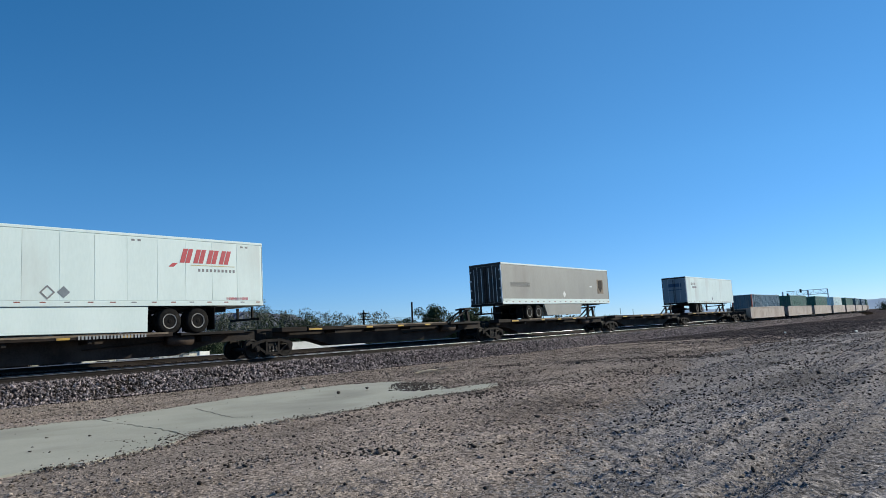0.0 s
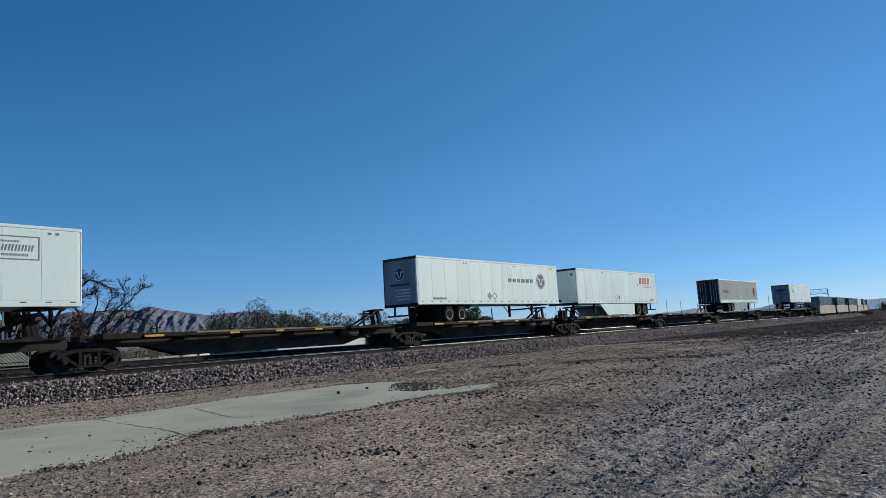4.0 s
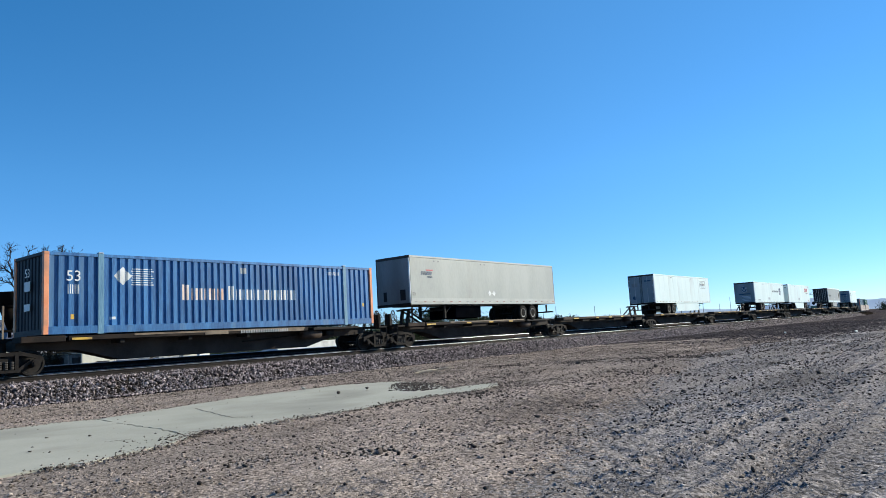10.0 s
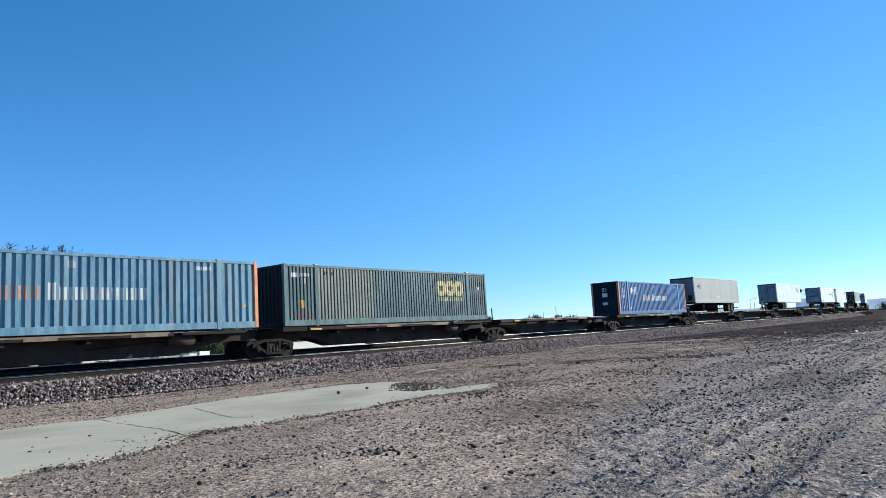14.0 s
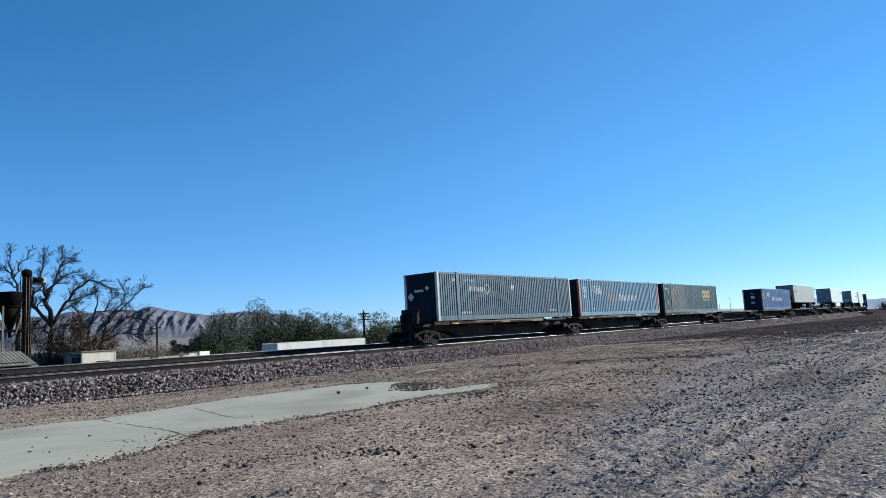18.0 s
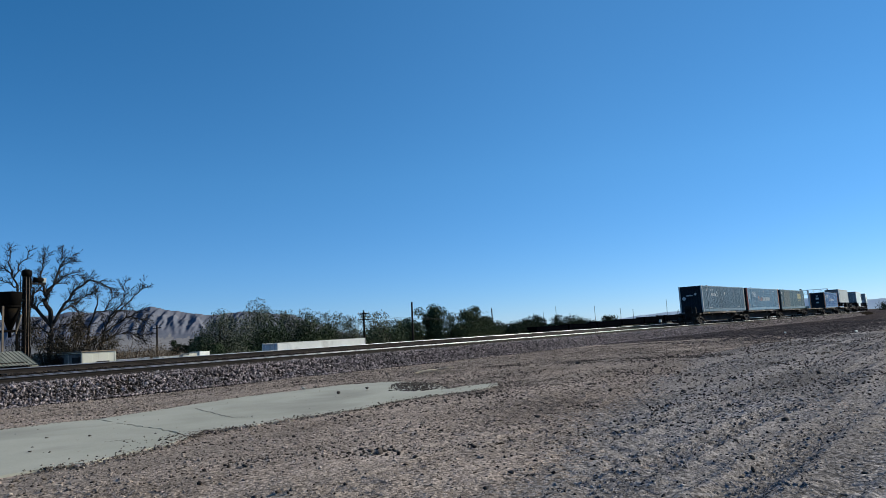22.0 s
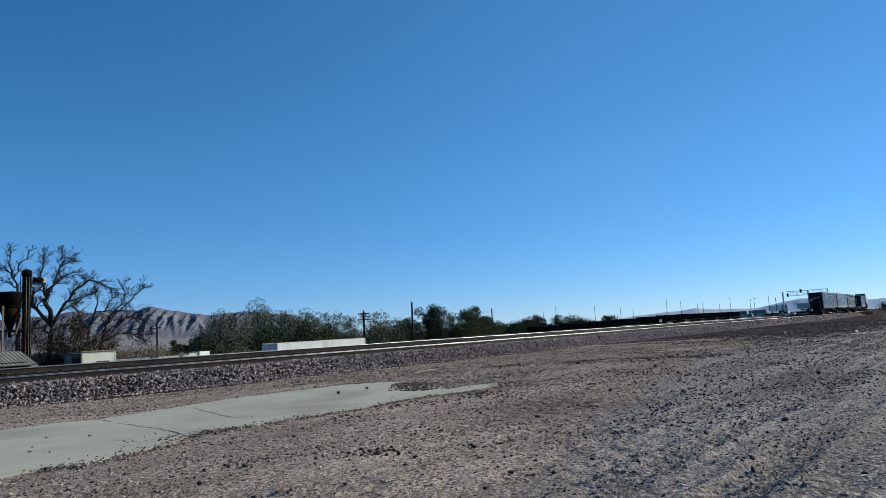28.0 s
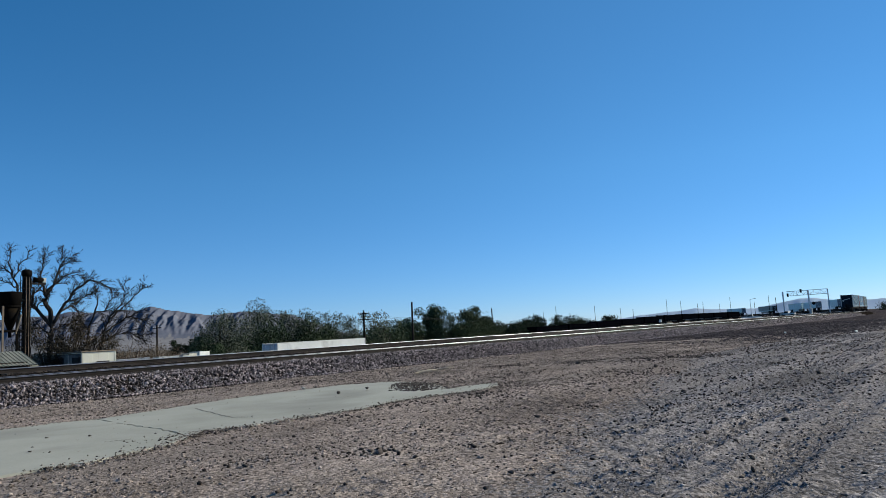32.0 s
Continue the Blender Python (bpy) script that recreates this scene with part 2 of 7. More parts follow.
lane_mat = mat("grey_lane_dirt", (0.135, 0.123, 0.117), (0.36, 0.325, 0.308), 0.95, scale=0.9, fine=19.0, bump=0.26, dirt=(0.25, 0.222, 0.205), dirt_amount=0.4, grain=0.7, space="World", spec=0.0, gravel=33.0, streak=0.15)
lane_pebble_mat = mat("grey_pebbles", (0.085, 0.078, 0.076), (0.33, 0.302, 0.29), 0.95, scale=3, fine=60, bump=0.1, per=0.75, grain=0.3, space="Island", spec=0.0)
pebble_mat = mat("dusty_pebbles", (0.09, 0.074, 0.063), (0.35, 0.288, 0.247), 0.95, scale=3, fine=60, bump=0.1, per=0.75, grain=0.3, space="Island", spec=0.0)
concrete = mat("weathered_concrete", (0.345, 0.34, 0.279), (0.43, 0.42, 0.351), 0.9, scale=0.5, fine=30, bump=0.08, dirt=(0.262, 0.254, 0.212), dirt_amount=0.35, space="World", spec=0.3)
crack_dark = mat("crack_soil", (0.05, 0.043, 0.037), (0.09, 0.075, 0.06), 0.95, scale=4, fine=40, bump=0.1)
rail_side = mat("rusty_rail", (0.017, 0.0145, 0.013), (0.036, 0.029, 0.025), 0.85, scale=1.0, fine=30, bump=0.08, spec=0.12)
rail_top = mat("polished_rail_head", (0.46, 0.455, 0.46), (0.58, 0.575, 0.58), 0.38, 1.0, scale=0.5, fine=6, bump=0.005, stretch=(0.1, 1, 1))
tie_wood = mat("creosoted_tie", (0.05, 0.042, 0.036), (0.10, 0.084, 0.07), 0.95, scale=2, fine=30, bump=0.2, spec=0.12)
# blue-grey distance haze is mixed into the rock's colours
hazed_rock_far = mat("haze_tinted_mountain_rock", (0.125, 0.136, 0.172), (0.17, 0.173, 0.206), 1.0, scale=0.003, fine=0.016, bump=12, dirt=(0.085, 0.098, 0.135), dirt_amount=0.5, grain=0.5, spec=0.0)
# the hills' pale blue is air haze painted into their colour
hill_far = mat("haze_painted_far_hill", (0.42, 0.52, 0.63), (0.46, 0.56, 0.67), 1.0, scale=0.003, fine=0.02, bump=0.0, spec=0.0)
bark = mat("grey_bark", (0.02, 0.017, 0.0145), (0.052, 0.043, 0.036), 0.95, scale=3, fine=30, bump=0.2, stretch=(1, 1, 0.3), spec=0.12)
# fan gravel is greyed towards blue, as haze over distance
fan_gravel = mat("far_gravel_fan", (0.2, 0.195, 0.2), (0.275, 0.262, 0.262), 1.0, scale=0.004, fine=0.03, bump=0.5, dirt=(0.13, 0.135, 0.14), dirt_amount=0.4, grain=0.4, spec=0.0)
leaf_olive = mat("olive_leaf", (0.06, 0.07, 0.042), (0.13, 0.14, 0.09), 0.8, scale=1.5, fine=10, bump=0, per=0.35, space="Island", spec=0.3)
leaf_dark = mat("dark_green_leaf", (0.02, 0.036, 0.012), (0.052, 0.076, 0.028), 0.75, scale=1.5, fine=10, bump=0, per=0.35, space="Island", spec=0.3)
leaf_dry = mat("dry_brown_leaf", (0.075, 0.052, 0.034), (0.16, 0.115, 0.075), 0.9, scale=1.5, fine=10, bump=0, per=0.35, space="Island", spec=0.2)
brush_dark = mat("dark_twiggy_brush", (0.028, 0.023, 0.016), (0.085, 0.068, 0.046), 0.9, scale=1.5, fine=10, bump=0, per=0.4, space="Island", spec=0.1)
pole_wood = mat("weathered_pole", (0.014, 0.011, 0.009), (0.032, 0.025, 0.02), 0.9, scale=3, fine=30, bump=0.1, stretch=(1, 1, 0.2), spec=0.12)
white_wall = mat("white_painted_steel", (0.55, 0.565, 0.54), (0.64, 0.65, 0.62), 0.6, scale=1, fine=20, bump=0.03, dirt=(0.4, 0.4, 0.38), dirt_amount=0.3)
cream_wall = mat("cream_painted_wall", (0.52, 0.51, 0.43), (0.61, 0.6, 0.51), 0.7, scale=1, fine=20, bump=0.05, dirt=(0.27, 0.235, 0.19), dirt_amount=0.3)
roof_sheet = mat("weathered_roof_sheet", (0.2, 0.2, 0.155), (0.29, 0.285, 0.225), 0.8, 0.0, scale=1, fine=20, bump=0.05, dirt=(0.15, 0.13, 0.1), dirt_amount=0.35, spec=0.15)
dark_hole = mat("dark_interior", (0.015, 0.015, 0.015), (0.03, 0.03, 0.03), 0.9, scale=2, fine=20, bump=0.02, spec=0.12)
glass_dark = mat("vehicle_glass", (0.02, 0.022, 0.025), (0.03, 0.032, 0.035), 0.08, scale=2, fine=20, bump=0)


# darker than the dirt around: the clods' shaded sides are painted in
clod_mat = mat("shade_darkened_clods", (0.028, 0.023, 0.02), (0.15, 0.122, 0.104), 0.95, scale=5, fine=60, bump=0.1, per=0.5, grain=0.3, space="Island", spec=0.12)
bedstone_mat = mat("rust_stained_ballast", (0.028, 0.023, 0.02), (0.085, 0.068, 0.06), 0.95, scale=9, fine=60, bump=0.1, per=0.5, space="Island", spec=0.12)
apron_mat = mat("dark_gravel_apron", (0.042, 0.036, 0.038), (0.09, 0.077, 0.079), 0.95, scale=0.6, fine=9.0, bump=0.8, dirt=(0.115, 0.096, 0.088), dirt_amount=0.25, grain=0.7, space="World", spec=0.0, gravel=20.0)
apron_stone_mat = mat("dark_purple_gravel", (0.035, 0.029, 0.031), (0.13, 0.108, 0.11), 0.95, scale=9, fine=60, bump=0.1, per=0.6, space="Island", spec=0.12)
dead_wood = mat("bleached_dead_wood", (0.28, 0.235, 0.175), (0.44, 0.37, 0.28), 0.9, scale=3, fine=40, bump=0.1)
pale_blue = mat("pale_blue_grey_paint", (0.36, 0.41, 0.46), (0.46, 0.51, 0.55), 0.6, scale=2, fine=20, bump=0.03, dirt=(0.25, 0.24, 0.23), dirt_amount=0.35)
# peeling wall, also darkened because this side lies in shade
peel_shade_wall = mat("peeling_shade_wall", (0.07, 0.07, 0.068), (0.16, 0.158, 0.15), 0.8, scale=1.2, fine=12, bump=0.05, dirt=(0.035, 0.033, 0.032), dirt_amount=0.7)
dark_hopper = mat("dark_rusted_plate", (0.0025, 0.0022, 0.002), (0.006, 0.005, 0.0045), 0.8, scale=1.5, fine=20, bump=0.08, dirt=(0.01, 0.007, 0.005), dirt_amount=0.25, spec=0.05)
yellow_hopper = mat("faded_yellow_rust", (0.003, 0.0025, 0.0022), (0.007, 0.0055, 0.0045), 0.8, scale=1.5, fine=20, bump=0.08, dirt=(0.02, 0.014, 0.007), dirt_amount=0.2, spec=0.05)
pale_orange = mat("pale_orange_lettering", (0.66, 0.50, 0.40), (0.78, 0.68, 0.60), 0.5, scale=1.2, bump=0.0, dirt=(0.6, 0.33, 0.2), dirt_amount=0.4)
dark_door = mat("black_brown_door", (0.030, 0.027, 0.026), (0.055, 0.05, 0.047), 0.5, scale=1.0, fine=18, bump=0.02, dirt=(0.08, 0.07, 0.06), dirt_amount=0.3, spec=0.12)
beige_well = mat("dusty_beige_paint", (0.3, 0.245, 0.205), (0.38, 0.315, 0.265), 0.65, scale=0.7, fine=16, bump=0.03, dirt=(0.22, 0.165, 0.135), dirt_amount=0.4)
# near-black steel with a blue cast painted in for distance haze
near_black = mat("near_black_steel", (0.0015, 0.002, 0.003), (0.003, 0.0036, 0.0052), 1.0, scale=1, fine=20, bump=0.05, dirt=(0.005, 0.0052, 0.0062), dirt_amount=0.2, spec=0.0)
sill_black = mat("oily_black_sill", (0.028, 0.024, 0.022), (0.056, 0.048, 0.043), 0.8, scale=1, fine=20, bump=0.05, dirt=(0.075, 0.06, 0.05), dirt_amount=0.2, spec=0.05)
# darkened colour for container ends, shade painted in
end_shade_navy = mat("end_shade_navy_paint", (0.006, 0.013, 0.02), (0.012, 0.021, 0.031), 0.5, scale=0.8, fine=16, bump=0.03, dirt=(0.02, 0.027, 0.034), dirt_amount=0.25, spec=0.1)
pale_steel = mat("pale_painted_steel", (0.60, 0.64, 0.66), (0.70, 0.73, 0.74), 0.6, scale=2, fine=20, bump=0.02)
dim_white = mat("chalky_worn_lettering", (0.30, 0.32, 0.33), (0.40, 0.42, 0.42), 0.6, scale=3, bump=0.0, dirt=(0.2, 0.22, 0.25), dirt_amount=0.35)
dim_orange = mat("chalky_orange_lettering", (0.42, 0.20, 0.13), (0.50, 0.27, 0.18), 0.6, scale=3, bump=0.0, dirt=(0.25, 0.2, 0.2), dirt_amount=0.35)
tank_brown = mat("dusty_brown_tank", (0.03, 0.022, 0.018), (0.065, 0.047, 0.037), 0.7, scale=3, fine=30, bump=0.05, spec=0.2)
# trailer end wall in a darker grey, its shade painted in
end_shade_grey = mat("grey_end_shade_paint", (0.15, 0.168, 0.178), (0.20, 0.215, 0.222), 0.6, scale=1.0, fine=18, bump=0.02, dirt=(0.11, 0.11, 0.11), dirt_amount=0.35, stretch=(1, 1, 0.3), spec=0.3)
faint_grey = mat("faint_grey_lettering", (0.16, 0.158, 0.145), (0.20, 0.198, 0.182), 0.5, scale=4, bump=0.0)
mid_white = mat("worn_white_lettering", (0.46, 0.48, 0.48), (0.56, 0.58, 0.57), 0.6, scale=3, bump=0.0, dirt=(0.28, 0.31, 0.34), dirt_amount=0.35)
# darkened leaf tone for distant trees, shade painted in
far_leaf = mat("shade_painted_far_leaf", (0.010, 0.017, 0.008), (0.026, 0.038, 0.016), 0.9, scale=1.5, fine=10, bump=0, per=0.35, space="Island", spec=0.1)
dull_red = mat("dull_red_tape", (0.20, 0.045, 0.038), (0.27, 0.07, 0.055), 0.6, scale=4, bump=0.0, dirt=(0.12, 0.07, 0.06), dirt_amount=0.3)
maroon = mat("maroon_car_paint", (0.14, 0.022, 0.026), (0.19, 0.03, 0.034), 0.35, scale=1, fine=20, bump=0.0)


# ---- building blocks ----
def link(name, bm, material, parent=None, smooth=False):
    me = bpy.data.meshes.new(name)
    bmesh.ops.recalc_face_normals(bm, faces=bm.faces)
    bm.to_mesh(me)
    bm.free()
    me.materials.append(material)
    if smooth:
        for f in me.polygons:
            f.use_smooth = True
    ob = new(name, me)
    ob.parent = parent
    return ob


def part(name, bm, material, parent, label="", smooth=False):
    ob = link(name, bm, material, parent, smooth)
    return tagged(ob, label) if label else ob


def thing(name, label, category, group="", m=None):
    ob = new(name)
    ob.empty_display_size = 0.3
    tagged(ob, label, category, group)
    if m is not None:
        ob.matrix_basis = m
    return ob


def box(bm, x0, x1, y0, y1, z0, z1, bevel=0.0, m=None):
    vs = bmesh.ops.create_cube(bm, size=1)["verts"]
    for v in vs:
        v.co = Vector(((x0 + x1) / 2 + v.co.x * (x1 - x0), (y0 + y1) / 2 + v.co.y * (y1 - y0), (z0 + z1) / 2 + v.co.z * (z1 - z0)))
    if bevel:
        es = list({e for v in vs for e in v.link_edges})
        got = bmesh.ops.bevel(bm, geom=es, offset=bevel, segments=1, affect='EDGES')
        vs = list({v for f in got["faces"] for v in f.verts} | {v for v in vs if v.is_valid})
    if m is not None:
        bmesh.ops.transform(bm, matrix=m, verts=vs)
    return bm


def B(*a, **k):
    return box(bmesh.new(), *a, **k)


def cyl(bm, a, b, r0, r1=None, n=12):
    a, b = Vector(a), Vector(b)
    d = b - a
    q = d.to_track_quat("Z", "Y").to_matrix().to_4x4()
    bmesh.ops.create_cone(bm, cap_ends=True, segments=n, radius1=r0, radius2=r0 if r1 is None else r1, depth=d.length, matrix=Matrix.Translation((a + b) / 2) @ q)
    return bm


def C(*a, **k):
    return cyl(bmesh.new(), *a, **k)


def lathe(bm, profile, n=24, m=Matrix(), caps=True):
    """Turns (radius, height) pairs round the local y axis."""
    rings = []
    for r, h in profile:
        rings.append([bm.verts.new(m @ Vector((r * math.cos(2 * math.pi * k / n), h, r * math.sin(2 * math.pi * k / n)))) for k in range(n)])
    for a, b in zip(rings, rings[1:]):
        for k in range(n):
            bm.faces.new((a[k], a[(k + 1) % n], b[(k + 1) % n], b[k]))
    for ring in (rings[0], rings[-1]) if caps else ():
        bm.faces.new(ring)
    return bm


def prism(bm, outline, y0, y1):
    """An outline in x and z, given thickness along y."""
    a = [bm.verts.new((x, y0, z)) for x, z in outline]
    b = [bm.verts.new((x, y1, z)) for x, z in outline]
    bm.faces.new(a)
    bm.faces.new(list(reversed(b)))
    n = len(a)
    for k in range(n):
        bm.faces.new((a[k], b[k], b[(k + 1) % n], a[(k + 1) % n]))
    return bm


# ---- the line ----
RAIL = 0.87
TRACK_Y = 27.0
EASE_S, TURN_S = 109.5, 240.0
EASE_K, TURN_K = 1 / 1500, 1 / 296


def line(s, off=0.0):
    """Place on the track's centre line (moved left by off) and heading there, s metres along it."""
    if s <= EASE_S:
        x, y, a = s, TRACK_Y, 0.0
    else:
        e = min(s, TURN_S) - EASE_S
        a = e * EASE_K
        x, y = EASE_S + math.sin(a) / EASE_K, TRACK_Y + (1 - math.cos(a)) / EASE_K
        if s > TURN_S:
            b = a + (s - TURN_S) * TURN_K
            x += (math.sin(b) - math.sin(a)) / TURN_K
            y += (math.cos(a) - math.cos(b)) / TURN_K
            a = b
    return x - off * math.sin(a), y + off * math.cos(a), a


def stations(s0, s1, step):
    n = max(1, int(round((s1 - s0) / step)))
    return [s0 + (s1 - s0) * k / n for k in range(n + 1)]


def sweep(bm, profile, ss, closed=True, off=0.0, z=0.0):
    """A profile in (across, up) drawn along the line."""
    rings = []
    for s in ss:
        ring = []
        for u, w in profile:
            x, y, a = line(s, off + u)
            ring.append(bm.verts.new((x, y, z + w)))
        rings.append(ring)
    n = len(profile)
    for r0, r1 in zip(rings, rings[1:]):
        for k in range(n if closed else n - 1):
            bm.faces.new((r0[k], r1[k], r1[(k + 1) % n], r0[(k + 1) % n]))
    return bm


def smooth_step(v, a, b):
    t = np.clip((v - a) / (b - a), 0, 1)
    return t * t * (3 - 2 * t)


def waves(x, y, seed, octaves, base):
    """Cheap smooth noise out of rotated sine waves."""
    rng = np.random.RandomState(seed)
    out = np.zeros_like(x)
    amp, freq = 1.0, base
    for o in range(octaves):
        for k in range(4):
            th, ph = rng.rand() * 6.283, rng.rand() * 6.283
            f = freq * (0.7 + 0.6 * rng.rand())
            out += amp * np.sin((x * math.cos(th) + y * math.sin(th)) * f + ph + 1.3 * np.sin((x * math.sin(th) - y * math.cos(th)) * f * 0.7 + ph * 2)) / 4
        amp *= 0.55
        freq *= 2.1
    return out


def lumps(x, y, cell, seed):
    """Value noise, 0 to 1, with one random height per cell."""
    u, v = x / cell, y / cell
    i, j = np.floor(u), np.floor(v)
    f, g = u - i, v - j
    f, g = f * f * (3 - 2 * f), g * g * (3 - 2 * g)

    def at(a, b):
        k = np.sin(a * 127.1 + b * 311.7 + seed * 74.7) * 43758.5453
        return k - np.floor(k)
    return (at(i, j) * (1 - f) + at(i + 1, j) * f) * (1 - g) + (at(i, j + 1) * (1 - f) + at(i + 1, j + 1) * f) * g


def ground_height(x, y):
    x, y = np.asarray(x, float), np.asarray(y, float)
    near = 1 - smooth_step(np.hypot(x, y), 30, 90)
    h = 0.05 * waves(x, y, 3, 2, 0.35) * (0.3 + 0.7 * near)
    h += near * 0.012 * waves(x, y, 5, 2, 3.0)
    broken = near * (0.45 + 0.75 * smooth_step(lumps(x, y, 1.7, 9), 0.35, 0.8))
    h += broken * (0.032 * (lumps(x, y, 0.31, 1) - 0.5) + 0.040 * (np.abs(lumps(x, y, 0.17, 2) - 0.5) - 0.25) + 0.026 * (lumps(x, y, 0.095, 3) - 0.5))
    for yc, w, deep_, seed in ((3.02, 0.20, 0.036, 1), (2.05, 0.24, 0.038, 2), (1.35, 0.18, 0.032, 3), (4.3, 0.18, 0.026, 4), (5.6, 0.18, 0.016, 5)):
        d = y - yc - 0.10 * np.sin(x * 0.22 + seed) - 0.012 * (x - 8)
        on = near * (0.45 + 0.55 * smooth_step(np.sin(x * 0.55 + seed * 2.0) + 0.5 * np.sin(x * 1.7 + seed), -0.6, 0.6))
        inr = np.exp(-(d / w) ** 4)
        h += on * deep_ * (0.9 * np.exp(-((np.abs(d) - w * 1.35) / (0.35 * w)) ** 2) - 0.7 * inr)
        h += on * deep_ * 0.6 * inr * np.sin(x * 41.0 + np.sign(d) * 30.0 * np.abs(d))
    pad = smooth_step(y, 8.5, 10.5) * (1 - smooth_step(y, 17.2, 19)) * (1 - smooth_step(x, 16.5, 19))
    h *= 1 - 0.85 * pad
    h += smooth_step(y, 35, 45) * (-1.15 + 1.7 * smooth_step(x, 150, 260)) * (1 - smooth_step(np.hypot(x, y), 900, 1600))
    return h - 0.02


def lane(x, y):
    """Where the grey wheel-worn lane runs, 0 to 1."""
    x, y = np.asarray(x, float), np.asarray(y, float)
    return np.clip(smooth_step(-y, -3.4 - 0.26 * np.minimum(x, 30), -1.4 - 0.26 * np.minimum(x, 30)) + 0.30 * waves(x, y, 52, 3, 0.6), 0, 1)


def apron(x, y):
    """How far the dark gravel beside the track reaches, 0 to 1."""
    x, y = np.asarray(x, float), np.asarray(y, float)
    edge = 0.30 * waves(x, y, 45, 4, 0.35) * (x > 36) * (y > 4)
    return np.clip(smooth_step(x, 40, 60) * smooth_step(y, 5.5, 10.5) * (1 - smooth_step(y, 33, 36)) * (1 - smooth_step(x, 900, 1000)) + edge, 0, 1)


def gz(x, y):
    return float(ground_height(x, y))

# ---- ground ----
def axis_steps(fine0, fine1, step, lo, hi, grow=1.09):
    mid = list(np.arange(fine0, fine1, step))
    up, d, v = [], step, fine1
    while v < hi:
        up.append(v)
        d *= grow
        v += d
    up.append(hi)
    down, d, v = [], step, fine0
    while v > lo:
        d *= grow
        v -= d
        down.append(max(v, lo))
    return np.array(down[::-1] + mid + up)


gx = np.unique(np.round(np.concatenate([axis_steps(2.0, 24, 0.1, -1500, 4950), np.arange(2.0, 14, 0.05)]), 3))
gy = np.unique(np.round(np.concatenate([axis_steps(-1.5, 23, 0.1, -1500, 4950), np.arange(-1.5, 9.5, 0.05)]), 3))
GX, GY = np.meshgrid(gx, gy, indexing="ij")
GZ = ground_height(GX, GY)
nx, ny = GX.shape
verts = np.stack([GX.ravel(), GY.ravel(), GZ.ravel()], 1)
idx = np.arange(nx * ny).reshape(nx, ny)
quads = np.stack([idx[:-1, :-1].ravel(), idx[1:, :-1].ravel(), idx[1:, 1:].ravel(), idx[:-1, 1:].ravel()], 1)
me = bpy.data.meshes.new("ground")
me.vertices.add(len(verts))
me.vertices.foreach_set("co", verts.ravel())
me.loops.add(quads.size)
me.loops.foreach_set("vertex_index", quads.ravel().astype(np.int32))
me.polygons.add(len(quads))
me.polygons.foreach_set("loop_start", (np.arange(len(quads)) * 4).astype(np.int32))
me.polygons.foreach_set("use_smooth", np.ones(len(quads), dtype=bool))
me.materials.append(dirt_mat)
me.materials.append(plain_mat)
me.materials.append(apron_mat)
me.materials.append(lane_mat)
cy = verts[quads[:, 0], 1]
cx = verts[quads[:, 0], 0]
me.polygons.foreach_set("material_index", np.where((cy > 30) & (cx > 150) & (cy < 0.25 * cx) & (cx < 1200), 2, np.where((cy > 36) | (cx > 1000), 1, np.where(apron(cx, cy) + 0.9 * (np.random.RandomState(5).rand(len(cx)) - 0.5) > 0.5, 2, np.where(lane(cx, cy) + 0.7 * (np.random.RandomState(4).rand(len(cx)) - 0.5) > 0.5, 3, 0)))).astype(np.int32))
me.update()
ground = tagged(new("ground", me), "dry brown desert dirt with pebbles and tyre ruts", "ground", kind="structure")

# ---- ballast, ties and rails ----
RISE = 0.23
SS = stations(-260, 80, 20) + stations(80, 560, 6)[1:] + stations(560, 980, 10)[1:]
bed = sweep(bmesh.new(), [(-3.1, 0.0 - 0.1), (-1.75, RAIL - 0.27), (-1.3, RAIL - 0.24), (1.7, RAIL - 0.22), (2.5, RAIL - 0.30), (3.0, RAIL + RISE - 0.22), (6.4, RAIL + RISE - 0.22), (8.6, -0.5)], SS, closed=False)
tagged(link("ballast_bed", bed, ballast_mat), "crushed stone ballast under two tracks, darkened for shaded gaps", "ballast", kind="structure")

RAIL_PROFILE = [(-0.075, 0), (0.075, 0), (0.075, 0.015), (0.012, 0.035), (0.010, 0.130), (0.036, 0.142), (0.036, 0.168), (-0.036, 0.168), (-0.036, 0.142), (-0.010, 0.130), (-0.012, 0.035), (-0.075, 0.015)]
HEAD_PROFILE = [(-0.035, 0.167), (0.035, 0.167), (0.034, 0.176), (0.022, 0.181), (0.0, 0.1825), (-0.022, 0.181), (-0.034, 0.176)]
for off in (0.0, 4.6):
    for g in (-0.7535, 0.7535):
        rail = tagged(link("rail", sweep(bmesh.new(), RAIL_PROFILE, SS, off=off + g, z=RAIL - 0.182 + (RISE if off else 0)), rail_side), "rust-brown steel rail with a polished head", "rail", "rails", kind="structure")
        part("rail_head", sweep(bmesh.new(), HEAD_PROFILE, SS, off=off + g, z=RAIL - 0.182 + (RISE if off else 0)), rail_top, rail, "shiny worn running surface", True)

# ---- running stock ----
V = 11.6


def gone(t):
    """Metres that the train has run since 8 s; it gathers a little speed at first."""
    return V * (t - 8) + 0.15 * max(0.0, 6 - t)


def run(ob, s0, dz=0.0):
    """Keys a thing that stands s0 metres along the line at 8 s."""
    rows = []
    for k in range(33):
        x, y, a = line(s0 + gone(k))
        rows.append((k, pose(x, y, RAIL + dz, 0, 0, math.degrees(a))))
    walk(ob, rows)


ROLLS = []
RUNS = []


